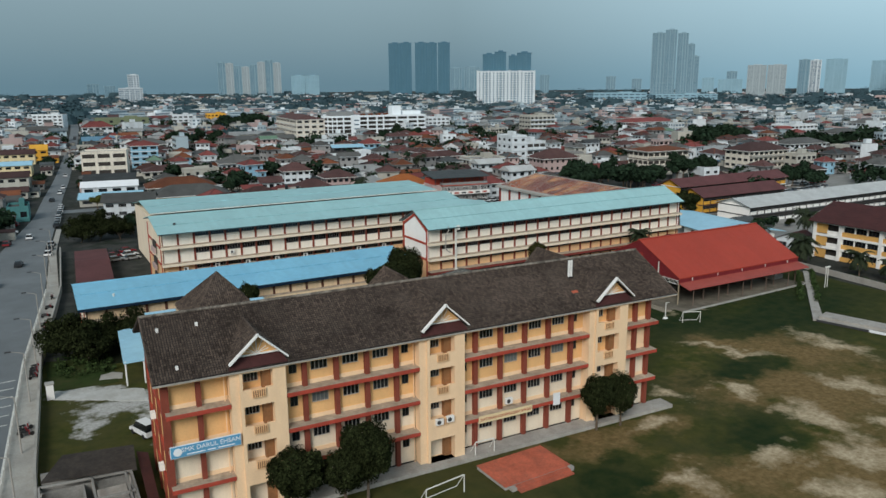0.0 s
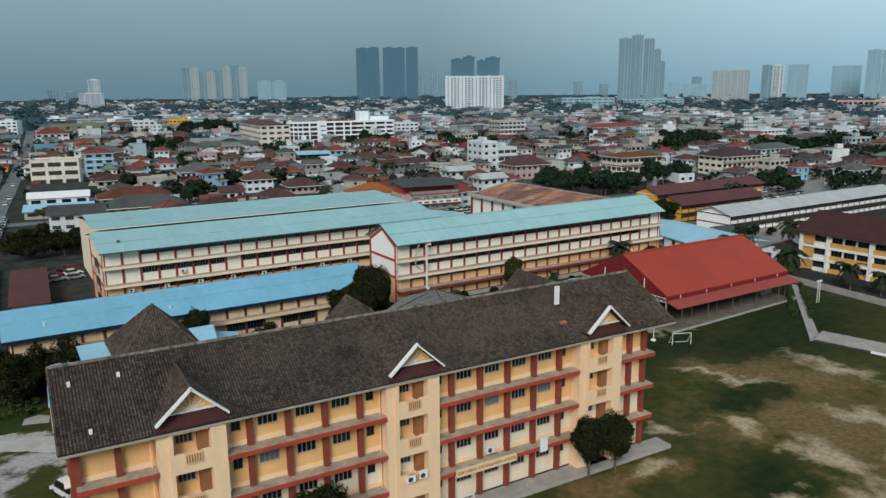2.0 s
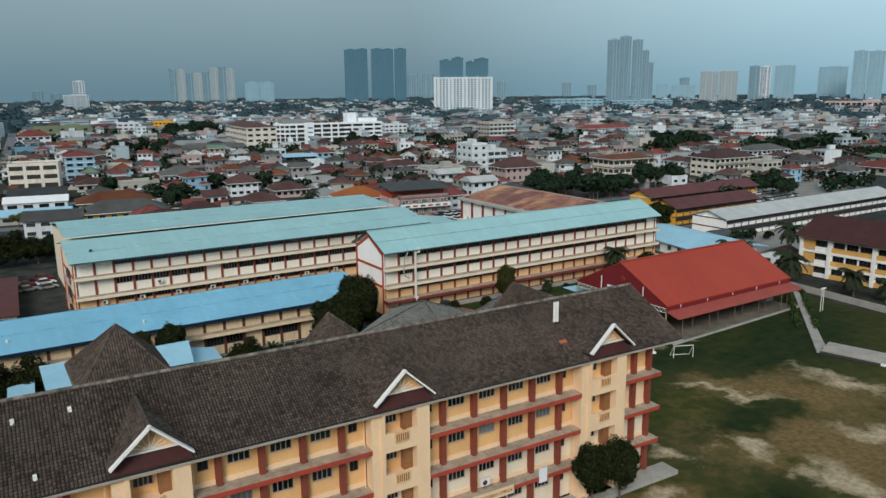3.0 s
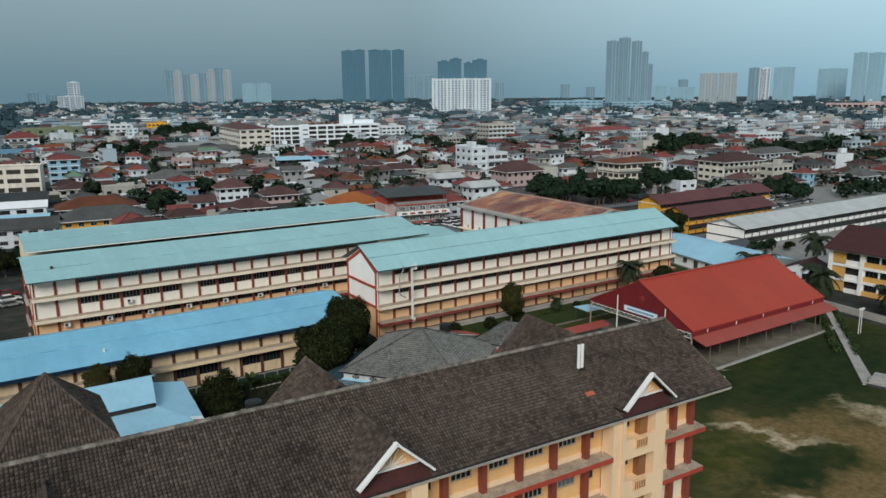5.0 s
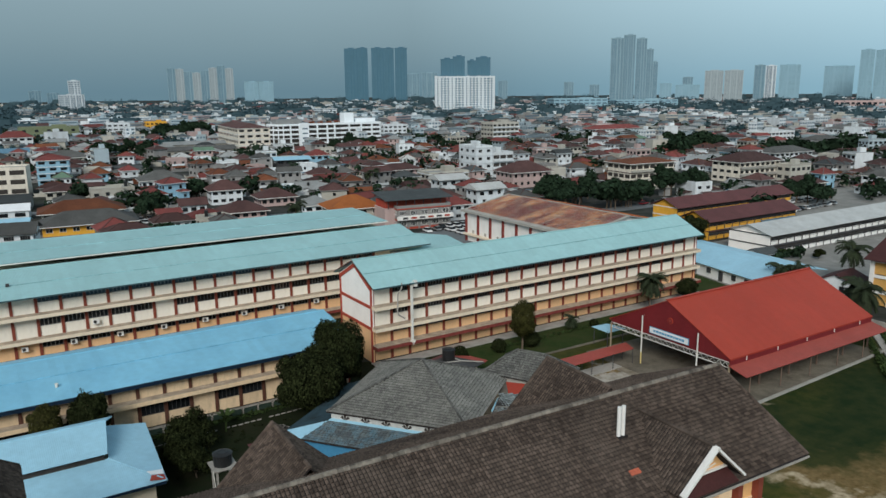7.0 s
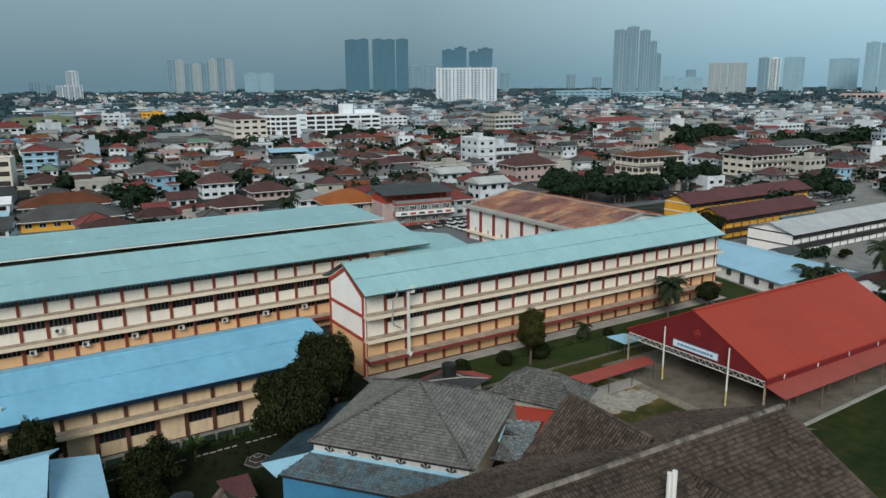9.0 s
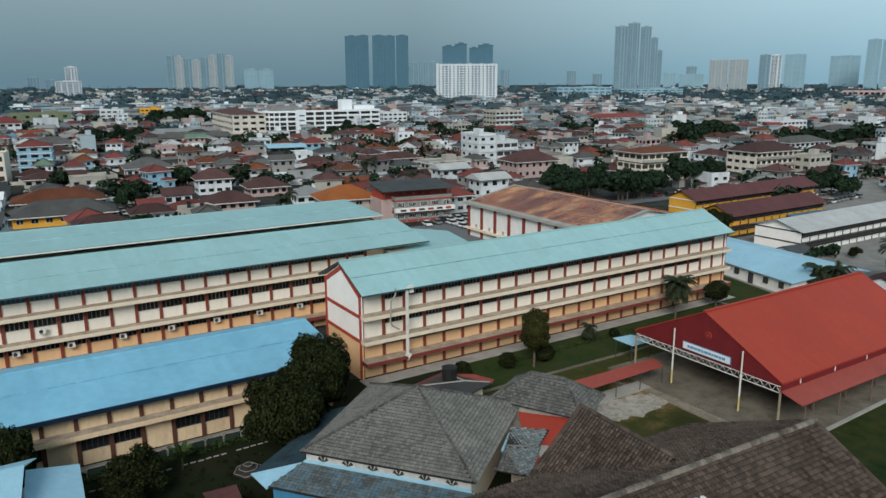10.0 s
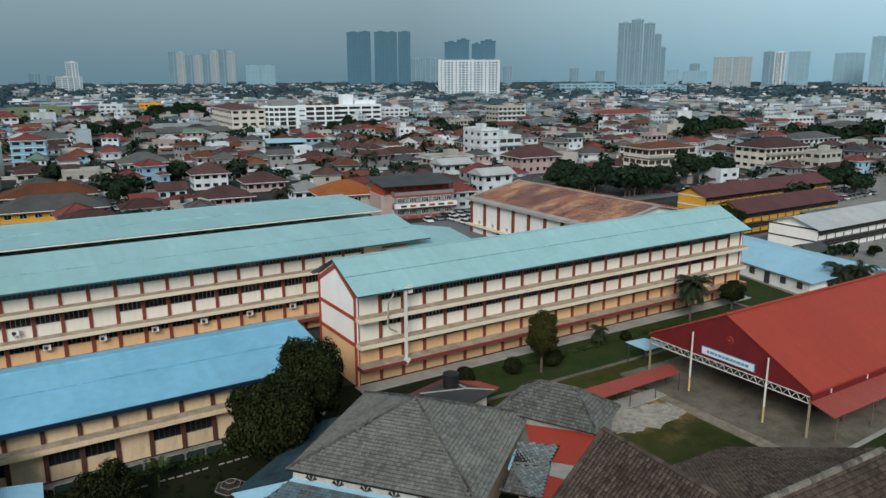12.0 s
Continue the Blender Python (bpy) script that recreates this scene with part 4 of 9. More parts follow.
        part("vent_pipe", Geo().rod((px2, 5.0, 18.4), (px2, 5.0, 21.3), 0.15, 0.15, 10), "white_paint", f, "white vent pipe")
    part("new_tile", Geo().slab([(50.75, 2.2, 17.72), (51.65, 2.2, 17.72), (51.65, 2.55, 17.90), (50.75, 2.55, 17.90)], 0.06), "brick_red", f, "bright orange replacement tiles")
    part("vent_flashing", Geo().box(51.9, 52.75, 4.7, 5.35, 18.8, 19.08), "tile_bed", f)
    for x, y in ((0.35, 5.8), (4.3, 5.9), (1.4, 0.8)):
        z = 16.2 + (y + 0.5) * 0.512
        part("vent_cap", Geo().box(x, x + 0.28, y, y + 0.3, z, z + 0.42), "white_paint", f, "small white vent cap")
    # name boards
    b = part("name_board", Geo().box(0.1, 6.9, -0.62, -0.5, 8.35, 9.5), "sign_blue", f, "blue name board with white lettering")
    part("board_edge", Geo().box(0.04, 6.96, -0.58, -0.46, 8.29, 9.56), "sign_white", b)
    upright = Matrix.Rotation(radians(90), 4, "X")
    letters("SMK DARUL EHSAN", 0.66, "sign_white", b, at(4.0, -0.64, 9.08) @ upright)
    part("crest", Geo().rod((0.75, -0.62, 8.93), (0.75, -0.66, 8.93), 0.42, 0.42, 16), "sign_white", b, "round pale emblem")
    for k, (u0, u1) in enumerate(((1.6, 3.4), (3.6, 4.4), (4.6, 6.3))):
        part("small_writing", Geo().box(u0, u1, -0.64, -0.622, 8.5, 8.62), "sign_white", b)
    b2 = part("banner_board", Geo().box(35.3, 43.0, -0.32, -0.2, 3.95, 4.85), "sign_cream", f, "cream board with red lettering")
    letters("DATARAN KECERGASAN SMKDE", 0.5, "red_trim", b2, at(39.15, -0.34, 4.4) @ upright)
    part("notice_board", Geo().box(46.3, 47.3, -0.3, -0.15, 4.0, 5.6), "sign_white", f, "white notice panel")
    # air conditioners
    for x, y, z in ((29.3, -0.75, 5.25), (30.7, -0.75, 5.35), (39.4, 0.1, 5.45)):
        air_con(f, x, y, z)
    for z, y in ((9.4, 7.5), (5.5, 3)):
        part("condenser", Geo().box(-0.75, -0.24, y, y + 0.9, z, z + 0.65), "white_paint", f, "white air conditioner")
    part("down_pipe", Geo().rod((0.02, 0.86, 0), (0.02, 0.86, 15.9), 0.07), "white_paint", f)
    for x in (5.9, 12.3, 27.2, 33.6, 51.5, 58.2):
        part("down_pipe", Geo().rod((x, 0.86, 0), (x, 0.86, 15.9), 0.06), "peach_wall", f)
    return f


def air_con(parent, x, y, z):
    a = part("air_conditioner", Geo().box(x, x + 0.95, y, y + 0.38, z, z + 0.72), "white_paint", parent, "white air conditioner unit")
    part("fan_grille", Geo().rod((x + 0.36, y + 0.01, z + 0.36), (x + 0.36, y - 0.03, z + 0.36), 0.27, 0.27, 12), "dark_metal", a)
    part("bracket", Geo().box(x + 0.05, x + 0.9, y + 0.1, y + 0.5, z - 0.06, z - 0.01), "dark_metal", a)


front_block()
pav = Geo().slab([(-2, -1.45, 0.45), (65.8, -1.45, 0.45), (65.8, 1.0, 0.45), (-2, 1.0, 0.45)], 0.5)
single("front_apron", pav, "concrete", "concrete apron along the school block", "pavement", "structure", MF)


def hip_tower(name, cx, cy, w, d, z0, ze, zr, label):
    """A square block with a tiled pyramid roof."""
    t = thing(name, label, "school building", at(cx, cy))
    part("wall", Geo().box(-w / 2 + 0.8, w / 2 - 0.8, -d / 2 + 0.8, d / 2 - 0.8, 0, ze), "cream_wall", t)
    c = [(-w / 2, -d / 2, ze), (w / 2, -d / 2, ze), (w / 2, d / 2, ze), (-w / 2, d / 2, ze)]
    top = (0, 0, zr)
    part("roof_deck", Geo().add(c + [top], [(0, 1, 4), (1, 2, 4), (2, 3, 4), (3, 0, 4), (3, 2, 1, 0)]), "tile_bed", t)
    for i in range(4):
        a, b = Vector(c[i]), Vector(c[(i + 1) % 4])
        part("roof_tiles", tile_field([a, b, top], (a + b) / 2 - Vector(top), 0.27, 0.32, seed=20 + i), "brown_tile", t, "weathered brown clay tiles")
        tagged(part("hip_ridge", ridge_caps((a.x, a.y, a.z + 0.05), (0, 0, zr + 0.05), 0.13), "brown_tile", t), kind="stuff")
    return t


hip_tower("stair_block", 20.6, 98.2, 9.4, 10.6, 0, 15.0, 20.1, "square stair block with brown pyramid tile roof")


def gable_wing(x, y1, hw, ze, zr):
    """A stair wing behind the long block: its gable roof runs back from the main ridge to a plain end wall."""
    t = thing("stair_block", "stair wing with steep brown tiled gable roof behind the long block", "school building", MF)
    part("wall", Geo().box(x - hw + 0.5, x + hw - 0.5, 15.4, y1 - 0.5, 0, ze + 0.3), "cream_wall", t)
    part("gable_wall", Geo().add([(x - hw + 0.5, y1 - 0.7, ze + 0.3), (x + hw - 0.5, y1 - 0.7, ze + 0.3), (x, y1 - 0.7, zr - 0.2), (x - hw + 0.5, y1 - 0.5, ze + 0.3), (x + hw - 0.5, y1 - 0.5, ze + 0.3), (x, y1 - 0.5, zr - 0.2)],
                                 [(0, 1, 2), (5, 4, 3), (1, 4, 5, 2), (2, 5, 3, 0)]), "cream_wall", t)
    for s in (-1, 1):
        q = [(x + s * hw, 10.2, ze), (x + s * hw, y1, ze), (x, y1, zr), (x, 10.2, zr)]
        part("roof_deck", Geo().slab(q, 0.12), "tile_bed", t)
        part("roof_tiles", tile_field(q, (s * hw, 0, ze - zr), 0.27, 0.32, 0.12, seed=25 + s), "brown_tile", t, "weathered brown clay tiles")
        tagged(part("verge", ridge_caps((x + s * hw, y1, ze + 0.05), (x, y1, zr + 0.05), 0.12), "brown_tile", t), kind="stuff")
    tagged(part("ridge", ridge_caps((x, 10.2, zr + 0.05), (x, y1, zr + 0.05), 0.15), "brown_tile", t), kind="stuff")


gable_wing(30.95, 17.8, 4.8, 15.6, 20.2)
gable_wing(56.2, 18.3, 4.8, 15.4, 20.0)


# ---- classroom blocks with sheet metal roofs ----
def class_block(name, label, x0, bay, n, yw, yb, ledges, eave, ledge_y, tones, roof, blank=(), pil_w=0.45, panel_h=1.6, first_low=False):
    """Rows of bays: a low panel, louvres above it, a dark pilaster between, and a ledge under every storey."""
    t = thing(name, label, "school building", at(x0, yw))
    L = bay * n
    # no rooms inside: a solid core painted with their shade
    part("core_wall", Geo().box(0.2, L - 0.2, 0.5, yb - yw, 0, eave), "shadow_room", t, "solid core painted dark behind the louvres")
    part("back_wall", Geo().box(0, L, yb - yw, yb - yw + 0.25, 0, eave), "cream_wall", t)
    tops = [0.3] + [z + 0.6 for z in ledges]
    ceil = list(ledges) + [eave]
    shared = {}
    for s, (z0, z1) in enumerate(zip(tops, ceil)):
        ph = max(panel_h, z1 - z0 - 2.0) if len(ledges) == 1 else min(panel_h, (z1 - z0) * 0.62)
        wall = tones[s]
        key = (round(ph, 2), wall)
        if key not in shared:
            shared[key] = Geo().box(0.0, bay - pil_w, 0, 0.2, 0, ph).box(-0.02, bay - pil_w + 0.02, -0.05, 0.02, ph - 0.1, ph).mesh("wall_panel", wall)
        full = Geo().box(0.0, bay - pil_w, 0, 0.2, 0, z1 - z0).mesh("wall_panel", wall)
        hw = z1 - z0 - ph
        bars, glass = window_meshes(bay - pil_w, hw, 5, "dark_metal" if wall == "tan_wall" else "sash_grey")
        post = Geo().box(0, pil_w, -0.16, 0.3, 0, z1 - z0).mesh("pilaster", "dark_pilaster" if wall == "tan_wall" else "brown_pilaster")
        for i in range(n):
            x = i * bay
            part("pilaster", post, "", t, m=at(x, 0, z0))
            if (i, s) in blank or i in blank:
                part("wall_panel", full, "", t, m=at(x + pil_w, 0, z0))
                continue
            part("wall_panel", shared[key], "", t, m=at(x + pil_w, 0, z0))
            w = part("window", bars, "", t, m=at(x + pil_w + (bay - pil_w) / 2, 0.12, z0 + ph))
            part("pane", glass, "", w)
        part("pilaster", post, "", t, m=at(L, 0, z0))
    for k, z in enumerate(ledges):
        red = tones[k] == "orange_panel" and tones[k + 1] == "orange_panel"
        dy = ledge_y - yw - (0.45 if red else 0)
        part("ledge", Geo().box(-0.1, L + 0.5, dy, 0.1, z, z + 0.55), "maroon_trim" if red else ("tan_wall" if tones[k] == "tan_wall" else "cream_wall"), t, "red painted ledge" if red else "cream concrete ledge")
        part("ledge_top", Geo().box(-0.08, L + 0.48, dy + 0.03, 0.0, z + 0.55, z + 0.6), "ledge_top", t, "stained concrete ledge top")
    return t


def gable_end(t, x, y0, yr, y1, ze, zr, side, bands, wall="end_white", low="orange_panel", split=5.8):
    """The end wall of a block: plain panels, red corner posts, red bands and a red line under the roof."""
    xa, xb = sorted((x, x + 0.25 * side))
    part("end_wall", Geo().box(xa, xb, y0, y1, 0, split), low, t, "orange end wall")
    up = Geo()
    up.box(xa, xb, y0, y1, split, ze)
    up.add([(xa, y0, ze), (xa, y1, ze), (xa, yr, zr), (xb, y0, ze), (xb, y1, ze), (xb, yr, zr)], [(0, 2, 1), (3, 4, 5), (0, 1, 4, 3), (1, 2, 5, 4), (2, 0, 3, 5)])
    part("end_wall", up, wall, t, "white rendered end wall")
    o = xa if side > 0 else xb
    a, b = sorted((o, o - 0.1 * side))
    for z in bands:
        part("end_band", Geo().box(a, b, y0, y1, z, z + 0.5), "red_trim", t, "red painted band")
    for y in (y0 - 0.02, y1 - 0.5):
        part("corner_post", Geo().box(a - 0.02, b + 0.02, y, y + 0.52, 0, ze + 0.05), "red_trim", t, "red corner post")


def sheet_roof(t, x0, x1, y0, yr, y1, ze, zr, zb, material, laps=(0.5,)):
    """Two slopes of metal sheeting with overlapping courses and a ridge cap."""
    for a, za, b, zb2 in ((y0, ze, yr, zr), (y1, zb, yr, zr)):
        cuts = [0.0] + list(laps) + [1.0]
        for k, (u, v) in enumerate(zip(cuts, cuts[1:])):
            lift = 0.05 * k
            p = [(x0, a + (b - a) * u, za + (zb2 - za) * u + lift), (x1, a + (b - a) * u, za + (zb2 - za) * u + lift),
                 (x1, a + (b - a) * v, za + (zb2 - za) * v + lift), (x0, a + (b - a) * v, za + (zb2 - za) * v + lift)]
            part("roof_sheet", Geo().slab(p if a < b else p[::-1], 0.1), material, t)
            if k and a < b:
                # strip added to draw the lap's dirt and shadow line
                part("lap_joint", Geo().beam((x0, p[0][1] - 0.05, p[0][2] + 0.0), (x1, p[0][1] - 0.05, p[0][2] + 0.0), 0.12, 0.09), "red_trim" if material == "red_roof" else "blue_seam" if material == "blue_roof" else "roof_seam", t, "lap of the roof sheets, dirt and shadow line as a strip")
    part("ridge_cap", Geo().beam((x0, yr, zr + 0.05), (x1, yr, zr + 0.05), 0.5, 0.14), material, t)
    for y, z in ((y0, ze), (y1, zb)):
        s = -1 if y < yr else 1
        part("gutter", Geo().box(x0, x1, *sorted((y, y + 0.16 * s)), z - 0.22, z - 0.02), material if material == "red_roof" else ("navy_fascia" if material == "blue_roof" else "teal_gutter"), t)


WHITE, ORANGE = "white_panel", "orange_panel"
# block with the white gable end
tb = class_block("classroom_block", "four-storey cream classroom block with pale teal metal roof", 76.4, 3.36, 23, 143.6, 155.0, (2.55, 5.55, 9.1), 12.95, 142.0,
                 (ORANGE, ORANGE, WHITE, WHITE), "teal", blank=(0, (22, 3), (22, 2), (22, 1), (21, 2)))
sheet_roof(tb, -0.5, 78.0, -1.8, 5.6, 12.6, 12.9, 16.2, 12.9, "teal_roof")
gable_end(tb, 0, -0.3, 5.6, 11.6, 12.8, 15.9, 1, (5.5, 9.1), split=5.7)
gable_end(tb, 77.7, -0.3, 5.6, 11.6, 12.8, 15.9, -1, (5.5, 9.1), split=5.7)
for s in (-1, 1):
    y = -1.8 if s < 0 else 12.9
    part("bargeboard", Geo().beam((-0.52, y, 12.82), (-0.52, 5.6, 16.12), 0.22, 0.12), "dark_pilaster", tb, "dark brown bargeboard")
    yw2, zw = (-0.1, 12.62) if s < 0 else (11.4, 12.62)
    part("gable_band", Geo().beam((-0.1, yw2, zw - 0.25), (-0.1, 5.6, 15.35), 0.22, 0.55), "red_trim", tb, "red painted band under the roof slope")
part("down_pipe", Geo().box(6.4, 6.75, -1.75, -1.4, 2.6, 13.0), "steel_white", tb, "pale square service duct down the front")
part("rain_head", Geo().box(6.9, 7.5, -1.9, -1.3, 12.2, 13.2), "steel_white", tb)
cur = Geo()
pts = [(4.6, -1.8, 13.2), (4.6, -1.85, 12.3), (3.9, -1.85, 11.5), (3.7, -1.85, 8.6), (4.0, -1.85, 7.9), (5.1, -1.85, 7.2)]
for a, b in zip(pts, pts[1:]):
    cur.rod(a, b, 0.11, 0.11, 8)
part("bent_pipe", cur, "concrete", tb, "bent grey ventilation pipe")
bundle = Geo()
for i in range(9):
    a = i * 0.7
    bundle.rod((6.2 + 0.3 * math.cos(a), -1.9, 2.4 + 0.12 * i), (6.6 + 0.3 * math.sin(a), -2.1, 2.9 + 0.12 * i), 0.13, 0.09, 5)
part("cloth_bundle", bundle, "steel_white", tb, "pale crumpled cover hanging on the pipe")

# block with the two parallel roofs
ta = class_block("classroom_block", "four-storey cream classroom block with two parallel teal metal roofs", 23.9, 3.45, 19, 168.4, 186.0, (2.1, 5.6, 9.45), 13.1, 166.9,
                 (ORANGE, ORANGE, WHITE, WHITE), "teal", blank=(0, 1, (7, 2)))
sheet_roof(ta, -0.7, 77.6, -2.1, 10.3, 18.3, 13.1, 15.2, 13.75, "teal_roof", laps=(0.45,))
gable_end(ta, 0, -0.3, 10.3, 17.6, 13.0, 14.8, 1, (5.6, 9.4), split=5.7, wall="cream_wall")
part("end_wall", Geo().box(65.5, 77.2, 0.4, 17.8, 0, 13.3), "cream_wall", ta)
part("wing_wall", Geo().box(1.4, 78.6, 20.0, 50.0, 0, 12.9), "cream_wall", ta, "cream rear wing wall")
sheet_roof(ta, 0.9, 79.3, 19.0, 36.6, 50.8, 14.55, 15.2, 12.8, "teal_roof", laps=(0.5,))
part("roof_fascia", Geo().box(0.9, 79.3, 18.8, 18.9, 14.3, 14.52), "steel_white", ta, "white edge of the rear roof")
# added dark strip deepens the shadow gap between the two roofs
part("valley_gutter", Geo().box(0.9, 78.0, 18.5, 19.4, 12.9, 13.2), "dark_metal", ta, "dark strip standing for the shadow gap between the roofs")
for x, y, z in ((3.5, 3.0, 14.05),):
    part("roof_vent", Geo().box(x, x + 0.5, y, y + 0.4, z, z + 0.45), "dark_metal", ta, "small dark roof vent")
for i, z in ((2, 4.3), (4, 4.3), (6, 4.3), (8, 4.3), (10, 4.3), (12, 4.3), (14, 4.3), (16, 4.3), (5, 7.0)):
    air_con(ta, i * 3.45 - 2.5, -0.75, z)
for z in (1.2, 4.8, 8.6):
    # a dark box painted as the shaded opening
    part("stair_opening", Geo().box(-0.35, 0.02, 5.5, 9.5, z, z + 1.6), "shadow_room", ta, "dark panel painted for an open stair landing")
    part("stair_parapet", Geo().box(-0.7, -0.3, 5.2, 9.8, z - 1.0, z + 0.1), "pink_city", ta, "pink stair parapet")
link = thing("link_roof", "low teal roof joining the two classroom blocks", "roof", at(93, 163))
part("wall", Geo().box(0, 15, 1, 10, 0, 11.0), "cream_wall", link)
part("roof_sheet", Geo().slab([(4.0, 2, 11.8), (16.5, -1.5, 11.6), (18.0, 12, 12.4), (7.0, 22, 12.9)], 0.12), "teal_roof", link)
part("concrete_hood", Geo().box(0.5, 4.2, 3.0, 7.0, 10.9, 12.0), "concrete", link, "grey concrete roof hood")

# two-storey block with the sky-blue roof
tc2 = class_block("classroom_block", "two-storey cream classroom block with sky blue metal roof", 6.2, 3.33, 19, 138.4, 151.0, (3.9,), 6.95, 137.0,
                  ("tan_wall", "tan_wall"), "blue", blank=((15, 0), (12, 0), (9, 0)), panel_h=1.4)
sheet_roof(tc2, -1.0, 64.6, -1.15, 11.2, 15.6, 6.9, 8.45, 7.6, "blue_roof", laps=(0.55,))
part("fascia", Geo().box(-1.0, 64.6, -1.24, -1.12, 6.34, 6.78), "navy_fascia", tc2, "blue fascia board, darkened for the shade at the eave")
gable_end(tc2, 0, -0.2, 11.2, 12.4, 6.4, 8.2, 1, (), wall="cream_wall", low="cream_wall", split=3.0)
gable_end(tc2, 63.3, -0.2, 11.2, 12.4, 6.4, 8.2, -1, (), wall="cream_wall", low="cream_wall", split=3.0)
for x, y in ((24.6, 2.4), (5.2, 3.0)):
    z = 6.9 + (y + 1.15) * 1.55 / 12.35
    part("roof_vent", Geo().rod((x, y, z), (x, y, z + 0.5), 0.16, 0.22, 8), "steel_white", tc2, "small white roof vent")


# ---- open assembly hall ----
def hall():
    h = thing("assembly_hall", "open-sided assembly hall with bright red metal roof", "hall", at(112.35, 103.2))
    L, D, R, ze, zr = 37.1, 23.4, 11.7, 5.75, 11.6
    sheet_roof(h, 0, L, 0, R, D, ze, zr, ze, "red_roof", laps=())
    for x, s in ((0.12, 1), (L - 0.12, -1)):
        a, b = sorted((x, x + 0.12 * s))
        e = Geo().add([(a, 0.2, 5.2), (a, D - 0.2, 5.2), (a, D - 0.2, 5.7), (a, R, 11.5), (a, 0.2, 5.7), (b, 0.2, 5.2), (b, D - 0.2, 5.2), (b, D - 0.2, 5.7), (b, R, 11.5), (b, 0.2, 5.7)],
                      [(0, 4, 3, 2, 1), (5, 6, 7, 8, 9), (0, 1, 6, 5), (1, 2, 7, 6), (2, 3, 8, 7), (3, 4, 9, 8), (4, 0, 5, 9)])
        part("gable_cladding", e, "maroon_sheet", h, "dark red ribbed gable cladding")
        tr = Geo()
        tr.beam((x, 0.2, 5.15), (x, D - 0.2, 5.15), 0.1, 0.1).beam((x, 0.2, 4.35), (x, D - 0.2, 4.35), 0.1, 0.1)
        n = 21
        for i in range(n):
            y0, y1 = 0.2 + (D - 0.4) * i / n, 0.2 + (D - 0.4) * (i + 1) / n
            tr.beam((x, y0, 4.35), (x, (y0 + y1) / 2, 5.15), 0.055, 0.055).beam((x, (y0 + y1) / 2, 5.15), (x, y1, 4.35), 0.055, 0.055)
        part("truss", tr, "steel_white", h, "pale zigzag steel truss")
    part("front_cladding", Geo().box(0.05, L - 0.05, -0.06, 0.08, 4.6, 5.72), "maroon_sheet", h, "dark red band above the awning")
    part("back_cladding", Geo().box(0.2, L - 0.2, D - 0.24, D - 0.12, 4.6, 5.65), "maroon_sheet", h)
    part("awning", Geo().slab([(-0.1, -2.9, 3.95), (L + 0.1, -2.9, 3.95), (L + 0.1, 0.1, 4.75), (-0.1, 0.1, 4.75)], 0.1), "faded_red", h, "red metal awning")
    for i in range(6):
        x = 0.15 + i * (L - 0.3) / 5
        for y in (0.15, D - 0.15):
            part("column", Geo().box(x - 0.1, x + 0.1, y - 0.1, y + 0.1, 0.2, 4.9), "steel_tan" if i == 0 else "steel_brown", h)
        if i < 5:
            part("awning_post", Geo().rod((x + 2.0, -2.0, 0.2), (x + 2.0, -2.0, 4.1), 0.08), "steel_brown", h)
        xr = min(max(x, 0.7), L - 0.7)
        b = Geo().beam((xr, 0.3, 5.3), (xr, R, 11.0), 0.2, 0.3).beam((xr, D - 0.3, 5.3), (xr, R, 11.0), 0.2, 0.3)
        part("rafter", b, "dark_metal", h)
    for i in range(1, 10):
        x = i * L / 10
        part("bracket_light", Geo().box(x - 0.06, x + 0.06, -0.15, 0.1, 4.9, 5.5), "steel_white", h) if i % 2 else None
    for y in (5.2, 15.9):
        part("mast", Geo().rod((-0.55, y, 0.2), (-0.55, y, 8.2), 0.12, 0.1, 8), "steel_yellow", h, "tall pale yellow steel mast")
        part("mast_collar", Geo().rod((-0.55, y, 2.2), (-0.55, y, 8.22), 0.125, 0.105, 8), "steel_white", h)
    sg = part("sign_board", Geo().box(-0.22, -0.12, 7.2, 14.6, 5.75, 6.65), "sign_white", h, "white and blue hall name board")
    part("sign_edge", Geo().box(-0.2, -0.1, 7.1, 14.7, 5.68, 6.72), "sign_blue", sg)
    y = 7.9
    for w in (0.5, 0.36, 0.62, 0.3, 0.44, 0.56, 0.34, 0.5, 0.4, 0.58, 0.36):
        part("writing_bar", Geo().box(-0.25, -0.222, y, y + w, 6.02, 6.36), "sign_blue", sg)
        y += w + 0.1
    part("emblem", Geo().rod((0.1, 10.9, 8.5), (-0.02, 10.9, 8.5), 0.5, 0.5, 20), "red_roof", h, "round red emblem")
    part("emblem_disc", Geo().rod((-0.02, 10.9, 8.5), (-0.05, 10.9, 8.5), 0.4, 0.4, 20), "maroon_sheet", h)
    part("emblem_mark", Geo().rod((-0.05, 10.9, 8.5), (-0.08, 10.9, 8.5), 0.18, 0.18, 10), "faded_red", h)
    part("stage_wall", Geo().box(L - 4, L - 0.5, 3, D - 2, 0.2, 1.2), "concrete", h, "low concrete stage inside")
    return h


hall()


# ---- canteen and the small roofs behind the long block ----
def pyramid(name, label, corners, top, mat_tiles, wall_mat, ze_drop, tile=(0.36, 0.38), inset=0.06, wall=True):
    """A tiled pyramid or short-ridged hip roof on plain walls. corners: eaves, in turn; top: one or two ridge ends."""
    c = [Vector(p) for p in corners]
    mid = sum(c, Vector()) / len(c)
    t = thing(name, label, "canteen", at(mid.x, mid.y))
    c = [p - Vector((mid.x, mid.y, 0)) for p in c]
    tops = [Vector(p) - Vector((mid.x, mid.y, 0)) for p in top]
